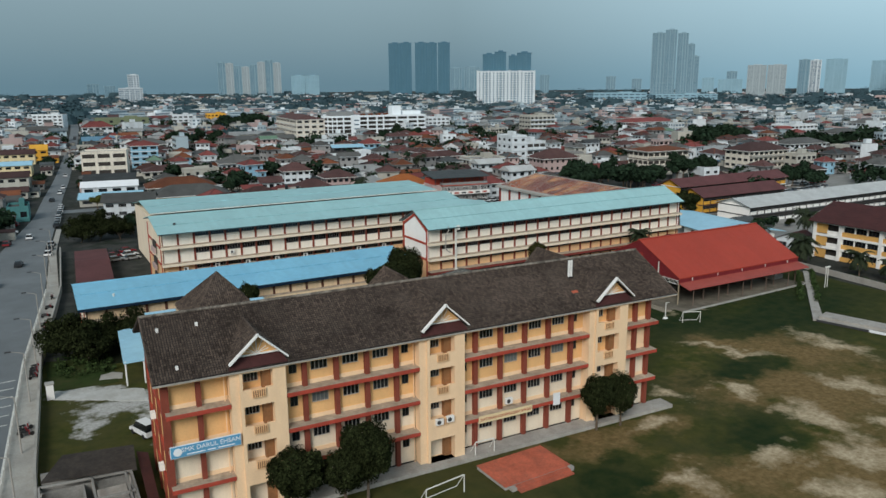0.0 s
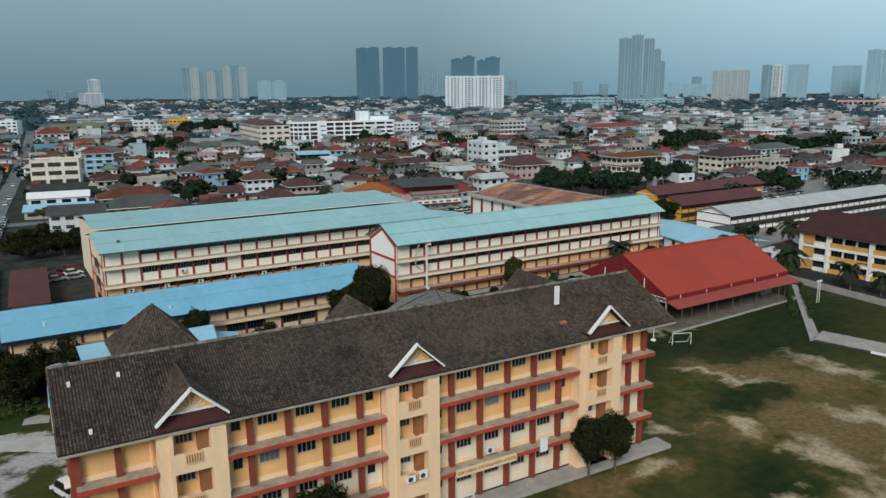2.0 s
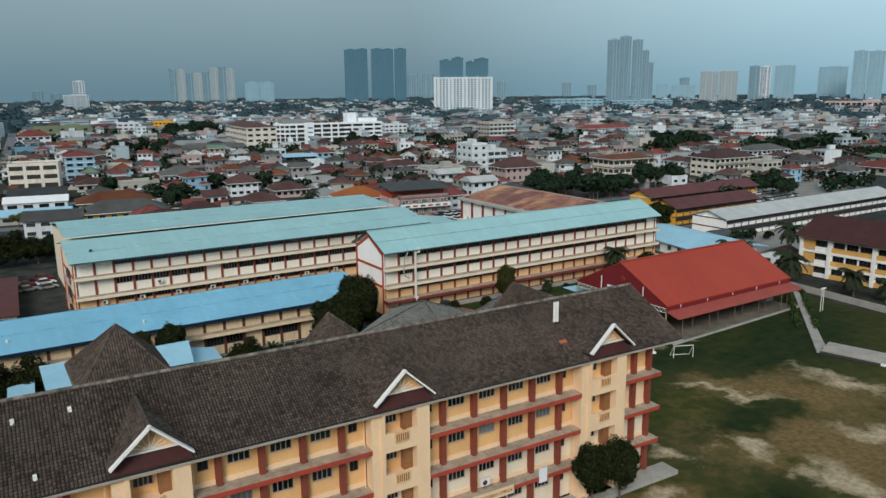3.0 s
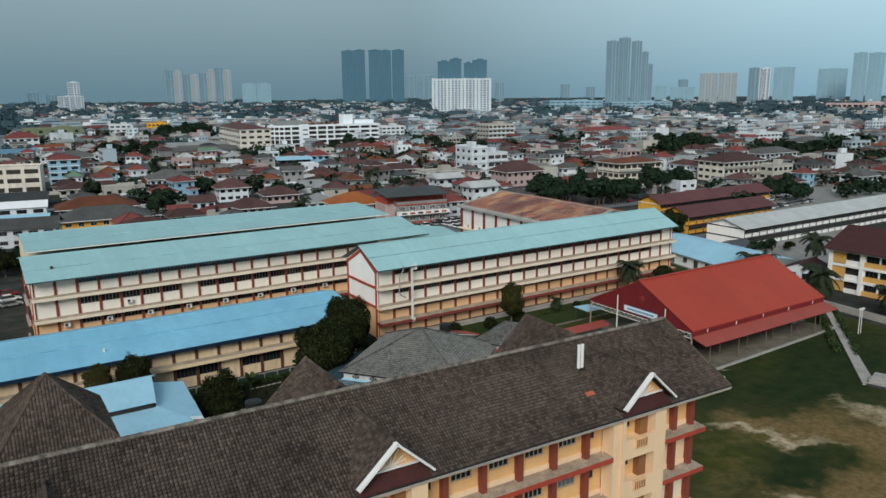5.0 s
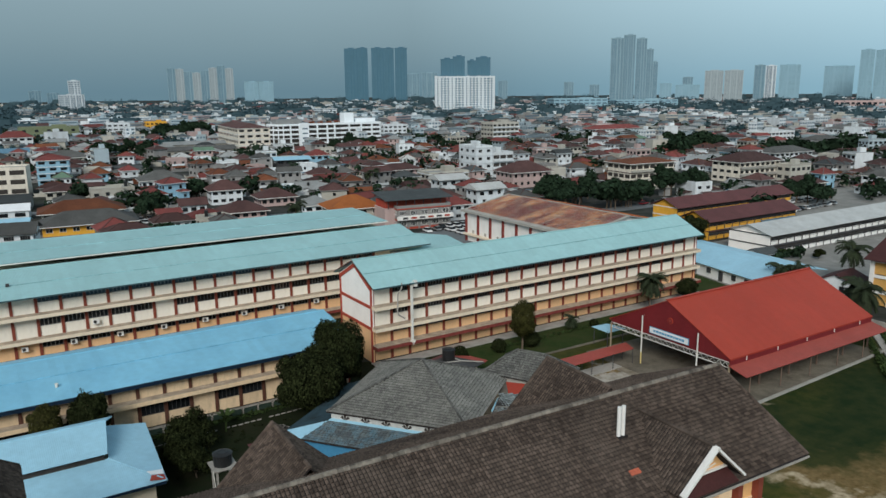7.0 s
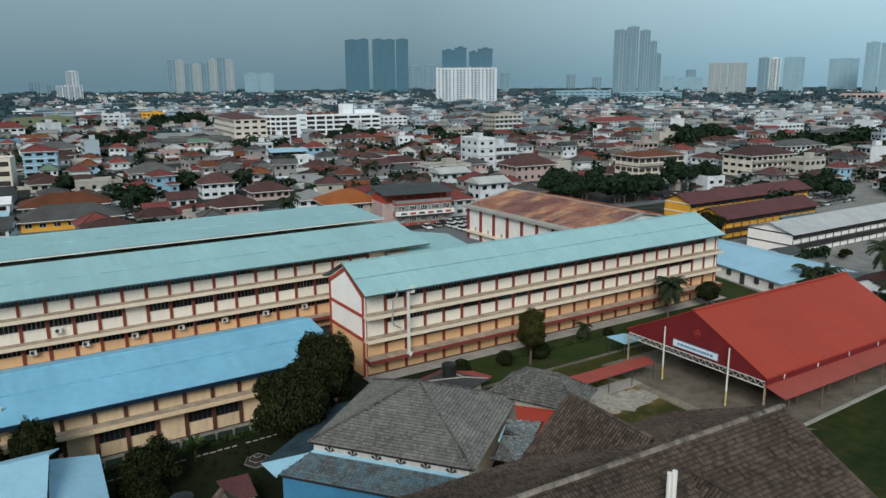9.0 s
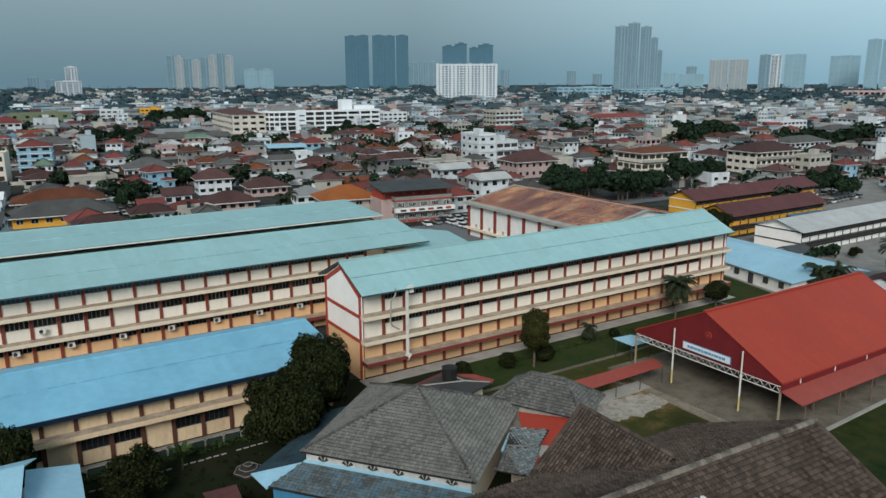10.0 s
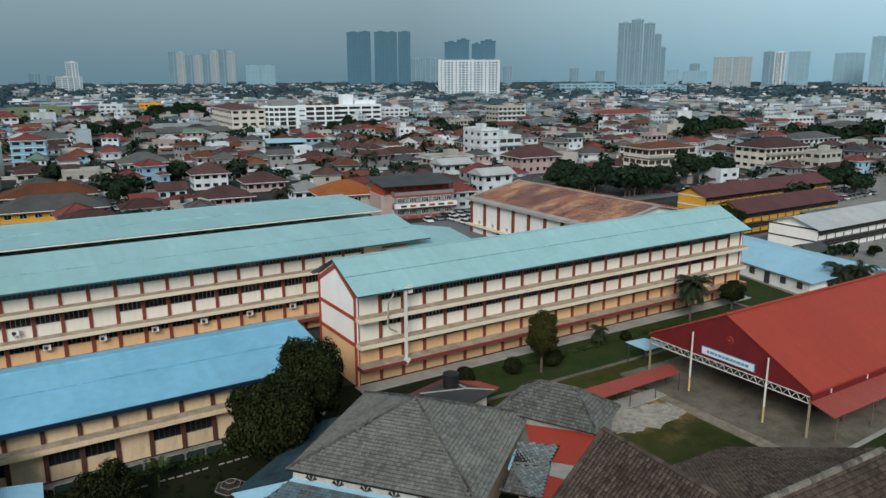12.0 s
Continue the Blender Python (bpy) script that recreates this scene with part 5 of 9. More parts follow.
    ze = c[0].z
    if wall:
        w = [p * (1 - inset * 2) for p in c]
        part("wall", Geo().slab([(p.x, p.y, ze - 0.15) for p in w], ze - 0.15), wall_mat, t)
    n = len(c)
    faces = []
    for i in range(n):
        a, b = c[i], c[(i + 1) % n]
        m = (a + b) / 2
        if len(tops) == 1:
            faces.append([a, b, tops[0]])
        else:
            ka = min(tops, key=lambda p: (p - a).length)
            kb = min(tops, key=lambda p: (p - b).length)
            faces.append([a, b, ka] if ka is kb else [a, b, kb, ka])
    for f in faces:
        part("roof_deck", Geo().slab([tuple(p) for p in f], 0.12), "tile_bed", t)
        nrm = (f[1] - f[0]).cross(f[2] - f[0]).normalized()
        down = Vector((nrm.x * nrm.z, nrm.y * nrm.z, -(nrm.x ** 2 + nrm.y ** 2)))
        # gaps show the near-black deck, painting the laps' shadow and grime
        part("roof_tiles", tile_field(f, down, *tile, seed=31, wide=0.485, long=0.455), mat_tiles, t, "weathered grey roof tiles")
    for p in c:
        k = min(tops, key=lambda q: (q - p).length)
        tagged(part("hip_ridge", ridge_caps(p + Vector((0, 0, 0.08)), k + Vector((0, 0, 0.08)), 0.14, 0.45), "hip_tile", t, "dark mossy hip tiles"), kind="stuff")
    if len(tops) == 2:
        tagged(part("ridge", ridge_caps(tops[0] + Vector((0, 0, 0.06)), tops[1] + Vector((0, 0, 0.06)), 0.14), mat_tiles, t), kind="stuff")
    return t


can = pyramid("canteen", "school canteen with large grey tiled pyramid roof", [(57.6, 119.1, 5.5), (68.8, 104.8, 5.5), (83.0, 116.2, 5.5), (71.1, 130.4, 5.5)], [(70.1, 117.4, 10.1)], "grey_tile", "cream_wall", 0)
# pale vent band with fan-shaped holes, and the lower skirt roof
e0, e1 = Vector((57.6 - 70.1, 119.1 - 117.6, 0)), Vector((68.8 - 70.1, 104.8 - 117.6, 0))
along = (e1 - e0).normalized()
inn = Vector((-along.y, along.x, 0))
if inn.dot(-e0) < 0:
    inn = -inn
p0, p1 = e0 + inn * 0.3 + along * 0.5, e1 + inn * 0.3 - along * 0.5
band = Geo()
band.add([(*(p + o)[:2], z) for p in (p0, p1) for o in (Vector(), inn * 0.2) for z in (4.55, 5.4)], [(0, 1, 3, 2), (4, 6, 7, 5), (0, 4, 5, 1), (2, 3, 7, 6), (0, 2, 6, 4), (1, 5, 7, 3)])
part("vent_band", band, "vent_grey", can, "white fascia with fan-shaped vents")
for i in range(6):
    c = p0.lerp(p1, (i + 0.7) / 6.4) - inn * 0.03
    for k in range(3):
        a = radians(40 + 50 * k)
        q = Geo()
        d1, d2 = a - 0.3, a + 0.3
        pts = [c + Vector((0, 0, 4.62)), c + along * (0.68 * math.cos(d1)) + Vector((0, 0, 4.62 + 0.68 * math.sin(d1))), c + along * (0.68 * math.cos(d2)) + Vector((0, 0, 4.62 + 0.68 * math.sin(d2)))]
        q.add(pts + [p - inn * 0.03 for p in pts], [(0, 1, 2), (5, 4, 3), (0, 3, 4, 1), (1, 4, 5, 2), (2, 5, 3, 0)])
        # dark plates painted as the shade inside the holes
        part("vent_hole", q, "shadow_room", can)
lo0, lo1 = e0 - inn * 3.6 - along * 1.6, e1 - inn * 3.6 + along * 1.0
skirt = [(*(p0)[:2], 4.5), (*(lo0)[:2], 3.3), (*(lo1)[:2], 3.3), (*(p1)[:2], 4.5)]
part("skirt_deck", Geo().slab(skirt, 0.1), "tile_bed", can)
part("skirt_flashing", Geo().slab([(*(p0)[:2], 4.62), (*(p0.lerp(lo0, 0.1))[:2], 4.49), (*(p1.lerp(lo1, 0.1))[:2], 4.49), (*(p1)[:2], 4.62)], 0.05), "pale_blue_roof", can, "pale blue painted flashing")
part("skirt_tiles", tile_field(skirt, plane_down(skirt), 0.42, 0.36, 0.07, seed=41, wide=0.48, long=0.47), "skirt_tile", can, "blue-stained grey tiles of the lower roof")
side = [(*(e0 + along * 0.2)[:2], 4.4), (*(e0 - along * 4.7 - inn * 1.8)[:2], 3.2), (*(e0 - along * 4.0 + inn * 14)[:2], 3.2), (*(e0 + inn * 15)[:2], 4.4)]
part("side_roof", Geo().slab(side, 0.12), "shaded_stained_blue", can, "stained blue side roof, darkened for the tree's shade")
part("corner_roof", Geo().slab([(*(e0 + along * 0.15)[:2], 4.38), (*(e0 - along * 4.68 - inn * 1.8)[:2], 3.18), (*(lo0 - inn * 0.2)[:2], 3.22)], 0.1), "pale_blue_roof", can, "pale blue corner roof")
part("blue_wall", Geo().slab([(*(lo0 + inn * 0.5 + along * 0.3)[:2], 3.15), (*(lo1 + inn * 0.5)[:2], 3.15), (*(p1)[:2], 3.15), (*(p0)[:2], 3.15)], 3.15), "deep_blue", can, "bright blue lower wall")


pyramid("canteen_wing", "smaller canteen wing with grey hipped tile roof", [(80.0, 118.2, 6.0), (85.2, 108.3, 6.0), (91.7, 111.7, 6.0), (86.5, 121.6, 6.0)], [(84.95, 116.7, 8.6), (86.75, 113.2, 8.6)], "slate_tile", "concrete", 0)
lowr = thing("link_roofs", "low red and grey sheet roofs between the canteen wings", "roof", at(0, 0))
part("red_sheet", Geo().slab([(81.2, 114.4, 5.6), (86.0, 108.7, 5.6), (81.1, 106.1, 4.9), (78.4, 109.8, 4.9)], 0.1), "red_roof", lowr, "red metal sheet roof")
part("grey_step", Geo().slab([(79.4, 108.3, 4.8), (81.2, 106.1, 4.8), (79.0, 104.8, 4.7), (77.9, 106.8, 4.7)], 0.1), "concrete", lowr)
part("red_sheet", Geo().slab([(78.0, 107.0, 4.6), (79.1, 104.9, 4.6), (76.8, 103.6, 4.2), (75.0, 104.8, 4.2)], 0.1), "red_roof", lowr, "red metal sheet roof")
for nm2, pts, down, mt in (("upper", [(78.1, 111.5, 5.75), (81.4, 109.4, 5.45), (78.7, 107.8, 5.0), (75.7, 109.4, 5.3)], (-2.6, -1.9, -0.45), "link_tile"),
                           ("lower", [(75.6, 109.3, 5.25), (78.6, 107.6, 4.95), (75.2, 104.6, 4.3), (74.5, 105.3, 4.3)], (-2.8, -3.2, -0.8), "link_tile"),
                           ("dark", [(75.5, 109.2, 5.25), (74.5, 105.3, 4.3), (72.9, 107.5, 4.3)], (-1.6, -2.6, -0.9), "slate_tile")):
    part("lean_deck", Geo().slab(pts, 0.1), "tile_bed", lowr)
    part("lean_tiles", tile_field([(x, y, z + 0.01) for x, y, z in pts], plane_down(pts), 0.36, 0.36, 0.05, seed=43, wide=0.47, long=0.46), mt, lowr, "weathered grey tiles")
tagged(part("ridge", ridge_caps((75.7, 109.4, 5.3), (78.7, 107.7, 5.0), 0.12), "grey_tile", lowr), kind="stuff")
tagged(part("hip_ridge", ridge_caps((75.6, 109.3, 5.3), (74.5, 105.3, 4.35), 0.12), "grey_tile", lowr), kind="stuff")
part("blue_gutter", Geo().beam((77.6, 111.2, 5.2), (75.2, 109.2, 4.9), 0.3, 0.25), "pale_blue_roof", lowr)
part("wall", Geo().slab([(75.3, 105.4, 4.05), (78.6, 104.9, 4.05), (84.2, 108.9, 4.05), (81.2, 112.6, 4.05), (76.2, 109.0, 4.05)], 4.0), "cream_wall", lowr)
bw = thing("kitchen_roof", "small dark flat kitchen roof with red edge sheets", "roof", at(0, 0))
part("wall", Geo().slab([(80.2, 131.4, 2.6), (84.0, 132.6, 2.6), (86.4, 128.4, 2.6), (82.8, 127.6, 2.6)], 2.6), "cream_wall", bw)
part("dark_roof", Geo().slab([(79.0, 131.8, 2.85), (84.1, 133.6, 2.85), (87.3, 127.7, 2.85), (82.6, 126.2, 2.85)], 0.15), "dark_metal", bw, "dark felt roof")
part("red_sheet", Geo().slab([(77.8, 132.9, 2.6), (84.6, 134.9, 2.6), (84.2, 133.6, 2.75), (78.9, 131.8, 2.75)], 0.08), "maroon_roof", bw, "dull maroon edge roof")
part("red_sheet", Geo().slab([(85.0, 133.6, 2.6), (87.4, 131.8, 2.6), (88.6, 128.8, 2.6), (87.4, 127.8, 2.75)], 0.08), "faded_red", bw, "red metal edge roof")
for a, b in (((79.0, 131.8, 2.92), (84.6, 130.0, 2.95)), ((84.6, 130.0, 2.95), (87.2, 127.9, 2.92)), ((84.1, 133.5, 2.92), (84.6, 130.0, 2.95))):
    part("edge_batten", Geo().beam(a, b, 0.16, 0.12), "pale_concrete", bw)
tk = thing("water_tank", "black plastic water tank on the kitchen roof", "water tank", at(83.3, 131.6, 2.9))
part("drum", Geo().rod((0, 0, 0), (0, 0, 1.7), 0.95, 1.0, 18), "tank_black", tk, smooth=False)
part("lid", Geo().rod((0, 0, 1.7), (0, 0, 1.9), 1.05, 0.5, 18), "tank_black", tk)
rs = thing("garden_shed", "small garden shed with rusty red sheet roof", "shed", at(0, 0))
part("roof_sheet", Geo().slab([(48.4, 121.0, 3.0), (51.6, 120.8, 3.0), (51.2, 116.6, 2.7), (48.6, 116.9, 2.7)], 0.08), "maroon_roof", rs)
part("wall", Geo().box(48.8, 51.1, 117.2, 120.6, 0, 2.65), "concrete", rs)
tk2 = thing("water_tank", "black water tank on a pale steel stand in the courtyard", "water tank", at(43.6, 114.0))
for x in (-0.9, 0.9):
    for y in (-0.9, 0.9):
        part("leg", Geo().box(x - 0.1, x + 0.1, y - 0.1, y + 0.1, 0, 4.9), "concrete", tk2)
part("platform", Geo().box(-1.3, 1.3, -1.3, 1.3, 4.9, 5.05), "concrete", tk2)
part("drum", Geo().rod((0, 0, 5.05), (0, 0, 6.3), 0.95, 1.0, 18), "tank_black", tk2)
part("lid", Geo().rod((0, 0, 6.3), (0, 0, 6.5), 1.05, 0.5, 18), "tank_black", tk2)
for x in (-0.9, 0.9):
    part("brace", Geo().rod((x, -0.9, 0.5), (x, 0.9, 4.5), 0.04), "steel_white", tk2)


def blue_house(name, label, x0, x1, y0, y1, z0, z1):
    t = thing(name, label, "outbuilding", at(x0, y0))
    w, d = x1 - x0, y1 - y0
    part("wall", Geo().box(0.5, w - 0.5, 0.5, d - 0.5, 0, z0 - 0.1), "cream_wall", t)
    part("roof_sheet", Geo().slab([(0, 0, z0), (w, 0, z0), (w, d, z1), (0, d, z1)], 0.12), "pale_blue_roof", t)
    part("fascia", Geo().box(0, w, -0.08, 0.02, z0 - 0.4, z0 - 0.02), "deep_blue", t)
    part("gutter", Geo().box(0, w, d, d + 0.14, z1 - 0.2, z1), "steel_white", t)
    return t


bh = thing("office_house", "small school office with stepped pale blue metal roofs", "outbuilding", at(0, 0))
part("upper_roof", Geo().slab([(24.8, 120.7, 6.3), (33.5, 120.7, 6.3), (34.3, 126.4, 7.6), (22.2, 126.4, 7.6)], 0.12), "pale_blue_roof", bh)
part("rear_roof", Geo().slab([(22.2, 126.45, 7.55), (34.3, 126.45, 7.55), (35.4, 129.6, 6.6), (22.2, 129.6, 6.6)], 0.12), "pale_blue_roof", bh)
# plain wall painted near-black for the shadow under the upper roof
part("upper_wall", Geo().slab([(25.0, 121.2, 6.1), (33.2, 121.2, 6.1), (33.8, 126.2, 6.1), (23.0, 126.2, 6.1)], 1.6), "shadow_room", bh, "wall between the two roofs, near-black for the shadow gap")
part("ridge_cap", Geo().beam((22.2, 126.42, 7.62), (34.3, 126.42, 7.62), 0.3, 0.1), "pale_blue_roof", bh)
part("lower_roof", Geo().slab([(22.5, 115.4, 4.2), (38.2, 115.4, 4.2), (33.6, 121.3, 5.4), (24.4, 121.3, 5.4)], 0.12), "pale_blue_roof", bh)
part("lower_roof", Geo().slab([(33.62, 121.3, 5.4), (38.22, 115.4, 4.2), (39.0, 130.2, 4.6), (34.4, 129.6, 5.6)], 0.12), "pale_blue_roof", bh)
part("hip_cap", Geo().beam((33.6, 121.3, 5.45), (38.2, 115.4, 4.26), 0.22, 0.08), "pale_blue_roof", bh)
part("eave_fascia", Geo().box(22.5, 38.1, 115.3, 115.4, 3.9, 4.18), "navy_fascia", bh)
part("lower_wall", Geo().slab([(23.4, 116.4, 4.0), (37.2, 116.4, 4.0), (37.8, 129.4, 4.0), (23.4, 129.4, 4.0)], 4.0), "cream_wall", bh)
part("red_panel", Geo().slab([(36.6, 115.7, 4.52), (38.1, 115.5, 4.34), (38.15, 116.5, 4.4), (36.9, 116.6, 4.62)], 0.04), "red_trim", bh, "red and white sheet on the roof corner")
part("white_panel", Geo().slab([(36.9, 116.7, 4.66), (38.15, 116.55, 4.46), (38.2, 117.5, 4.5), (36.6, 117.3, 4.8)], 0.04), "sign_white", bh)
blue_house("store_house", "small store with pale blue metal roof", 14.4, 19.2, 115.0, 125.4, 7.6, 8.1)
cp = thing("car_canopy", "pale blue sheet canopy on white posts", "canopy", at(9.6, 115.0))
part("roof_sheet", Geo().slab([(0, 0, 3.8), (3.3, 0, 3.8), (4.3, 16.5, 4.3), (0.9, 15.2, 4.3)], 0.12), "pale_blue_roof", cp)
for x, y in ((0.3, 0.4), (2.9, 0.4), (1.2, 14.6), (3.9, 15.8)):
    part("post", Geo().rod((x, y, 0), (x, y, 3.9), 0.12), "white_paint", cp)

# covered walkway to the hall
cw = thing("covered_walkway", "red metal covered walkway on thin steel posts", "walkway", at(0, 0))
part("roof_sheet", Geo().slab([(89.5, 119.6, 2.55), (111.2, 120.1, 2.55), (111.8, 122.4, 2.8), (89.5, 122.4, 2.8)], 0.1), "faded_red", cw)
for x in (92, 97, 102, 106.5, 110.8):
    for y in (119.9, 122.1):
        part("post", Geo().rod((x, y, 0), (x, y, 2.6), 0.06), "dark_metal", cw)
part("path", Geo().box(89, 112, 119.8, 122.2, 0, 0.15), "pale_concrete", cw)
ba = thing("shade_awning", "small pale blue awning on posts", "awning", at(112.4, 127.4))
part("roof_sheet", Geo().slab([(0.4, 0, 2.9), (4.6, 0, 2.9), (3.4, 3.2, 3.1), (0, 3.6, 3.1)], 0.1), "pale_blue_roof", ba)
for x, y in ((0.6, 0.3), (4.2, 0.3), (3.2, 2.9), (0.3, 3.2)):
    part("post", Geo().rod((x, y, 0), (x, y, 2.95), 0.07), "dark_metal", ba)

# red paved stage on the field
st = thing("stage", "low red paved stage with steps on the field", "stage", at(42.6, 62.2) @ Matrix.Rotation(radians(2), 4, "Z"))
part("plinth", Geo().box(0, 9.4, 0, 5.6, 0, 0.4), "concrete", st)
part("paving", Geo().box(-0.05, 9.45, -0.05, 5.65, 0.4, 0.47), "brick_red", st, "red paved top")
part("step", Geo().box(1.2, 8.9, -0.75, -0.06, 0, 0.36), "brick_red", st)
part("step", Geo().box(1.2, 8.9, -1.35, -0.76, 0, 0.18), "brick_red", st)
part("corner_block", Geo().box(0.5, 1.15, -0.7, -0.06, 0, 0.36), "concrete", st)
part("corner_block", Geo().box(8.95, 9.5, -0.6, -0.06, 0, 0.5), "concrete", st)


def goal(name, x, y, w, turn, net=False):
    t = thing(name, "white steel football goal frame standing on the field", "goal", at(x, y) @ Matrix.Rotation(radians(turn), 4, "Z"))
    for s in (0, w):
        part("post", Geo().rod((s, 0, 0), (s, 0, 2.1), 0.07), "steel_white", t)
        part("back_stay", Geo().rod((s, 0, 2.1), (s, 1.4, 0), 0.05), "steel_white", t)
    part("crossbar", Geo().rod((0, 0, 2.1), (w, 0, 2.1), 0.07), "steel_white", t)
    part("ground_bar", Geo().rod((0, 1.4, 0.06), (w, 1.4, 0.06), 0.05), "steel_white", t)


goal("football_goal", 104.8, 94.8, 3.4, -24)
goal("football_goal", 33.4, 63.6, 5.2, 8)
goal("handball_goal", 43.6, 70.1, 2.6, -4)
hp = thing("hoop_post", "white steel ring post beside the hall", "post", at(104.0, 98.4))
part("pole", Geo().rod((0, 0, 0), (0, 0, 3.2), 0.08), "steel_white", hp)
part("base_plate", Geo().rod((0, 0, 0), (0, 0, 0.25), 0.5, 0.4, 10), "white_paint", hp)
part("arm", Geo().rod((0, 0, 3.1), (0.9, 0, 3.1), 0.05), "steel_white", hp)

# ramp path, low stand and goal by the neighbouring school
single("ramp_path", Geo().slab([(126.9, 83.2, 0.25), (128.5, 82.1, 0.25), (159.8, 107.3, 0.25), (158.8, 108.0, 0.25)], 0.4), "concrete", "pale concrete path with low kerb across the field", "path", "structure")
sd = thing("grandstand", "low concrete spectator stand with dark steps", "stand", at(130.2, 71) @ Matrix.Rotation(radians(15), 4, "Z"))
for k in range(2):
    part("tier", Geo().box(0.0 + k * 0.9, 4.5, -26, 12.0, 0.45 * k, 0.45 * (k + 1)), "concrete", sd)
part("front_board", Geo().box(-0.12, -0.02, -4, 3.0, 0.05, 0.5), "sign_white", sd)
part("front_face", Geo().box(-0.08, -0.002, -26, 12, 0.0, 0.42), "dark_metal", sd)
hg = thing("lamp_pole", "twin white steel pole on the grass", "pole", at(150.2, 96.6))
for x in (0, 0.8):
    part("pole", Geo().rod((x, 0, 0), (x * 0.8, 0, 4.6), 0.08), "steel_white", hg)
part("head", Geo().box(-0.4, 1.1, -0.15, 0.15, 4.5, 4.8), "steel_white", hg)


# ---- trees ----
def leaf_cloud(g, centre, radius, count, size, rnd, squash=0.8, hollow=0.45, rough=0.32):
    """Small leaf clumps strewn through the shell of a rough ball."""
    cx, cy, cz = centre
    for _ in range(count):
        while True:
            p = Vector((rnd.uniform(-1, 1), rnd.uniform(-1, 1), rnd.uniform(-1, 1)))
            if hollow < p.length < 1:
                break
        bump = 0.82 + rough * noise.noise(p * 2.1 + Vector((cx, cy, cz)))
        c = Vector((cx + p.x * radius * bump, cy + p.y * radius * bump, cz + p.z * radius * squash * bump))
        out = (p + Vector((rnd.uniform(-.6, .6), rnd.uniform(-.6, .6), rnd.uniform(-.3, .8)))).normalized()
        a = out.orthogonal().normalized()
        a.rotate(Matrix.Rotation(rnd.uniform(0, 6.28), 3, out))
        b = out.cross(a)
        s = size * rnd.uniform(0.6, 1.3)
        n = len(g.v)
        for u, w in ((-1, -0.2), (0.1, -0.75), (1, 0.15), (0.05, 0.7)):
            q = c + a * (u * s) + b * (w * s) + out * rnd.uniform(-0.15, 0.15) * s
            g.v.append((q.x, q.y, q.z))
        g.f.append((n, n + 1, n + 2, n + 3))


def tree_meshes(height, spread, seed, leaves, size, lobes=7, trunk=0.3, low=0.35, squash=0.8):
    rnd = random.Random(seed)
    tr, cr = Geo(), Geo()
    fork = height * low
    lean = Vector((rnd.uniform(-.3, .3), rnd.uniform(-.3, .3), fork))
    tr.rod((0, 0, -0.1), lean, trunk, trunk * 0.7, 8)
    for i in range(lobes):
        a = i * 2.4 + rnd.uniform(-.3, .3)
        r = spread * (0.15 + 0.5 * math.sqrt((i + 0.5) / lobes))
        z = fork + (height - fork) * (0.25 + 0.5 * rnd.random() + (0.18 if i < 2 else 0))
        tip = Vector((r * math.cos(a), r * math.sin(a), z))
        tr.rod(lean, lean.lerp(tip, 0.55) + Vector((0, 0, 0.2)), trunk * 0.5, trunk * 0.3, 6)
        tr.rod(lean.lerp(tip, 0.55) + Vector((0, 0, 0.2)), tip, trunk * 0.3, trunk * 0.1, 5)
        leaf_cloud(cr, tip, spread * rnd.uniform(0.36, 0.56), leaves // lobes, size, rnd, squash)
    leaf_cloud(cr, (0, 0, fork + (height - fork) * 0.55), spread * 0.6, leaves // 4, size, rnd, squash * 1.1)
    return tr.mesh("trunk", "bark"), cr


def clipped_tree_meshes(height, spread, seed, leaves, size, uneven=0.11):
    """A dense tree clipped to a rounded egg."""
    rnd = random.Random(seed)
    tr, cr = Geo(), Geo()
    fork = height * 0.22
    tr.rod((0, 0, -0.1), (0.1, 0, fork), 0.22, 0.17, 8)
    mid = fork + (height - fork) * 0.47
    for i in range(6):
        a = i * 1.05
        tr.rod((0.1, 0, fork), (spread * 0.5 * math.cos(a), spread * 0.5 * math.sin(a), mid + rnd.uniform(-.5, 1.0)), 0.1, 0.03, 5)
    leaf_cloud(cr, (0, 0, mid), spread, leaves, size, rnd, (height - fork) / 2 / spread * 1.04, 0.68, uneven)
    for i in range(9):
        a = rnd.uniform(0, 6.28)
        z = rnd.uniform(-0.6, 0.7)
        k = math.sqrt(1 - z * z)
        leaf_cloud(cr, (spread * 0.72 * k * math.cos(a), spread * 0.72 * k * math.sin(a), mid + z * (height - fork) * 0.4), spread * 0.34, leaves // 16, size, rnd, 0.9)
    return tr.mesh("trunk", "bark"), cr


def palm_meshes(height, seed, fronds=15, length=2.9):
    rnd = random.Random(seed)
    tr, cr = Geo(), Geo()
    prev = Vector((0, 0, -0.1))
    for k in range(1, 7):
        cur2 = Vector((0.05 * k * k * 0.3, 0.02 * k, height * k / 6))
        tr.rod(prev, cur2, 0.2 - 0.012 * k, 0.19 - 0.012 * k, 8)
        prev = cur2
    for i in range(fronds):
        a = i * 2.399 + rnd.uniform(-.2, .2)
        rise = rnd.uniform(-0.9, 1.9)
        p = prev
        d = Vector((math.cos(a), math.sin(a), rise)).normalized()
        for k in range(7):
            q = p + d * (length / 7)
            side2 = Vector((-d.y, d.x, 0)).normalized()
            w = length * (0.30 - 0.03 * k)
            for s in (-1, 1):
                for m in range(4):
                    o = p.lerp(q, m / 4)
                    tip = o + side2 * s * w + d * w * 0.6 - Vector((0, 0, w * 0.55))
                    cr.face(o, o + d * length * 0.05, tip)
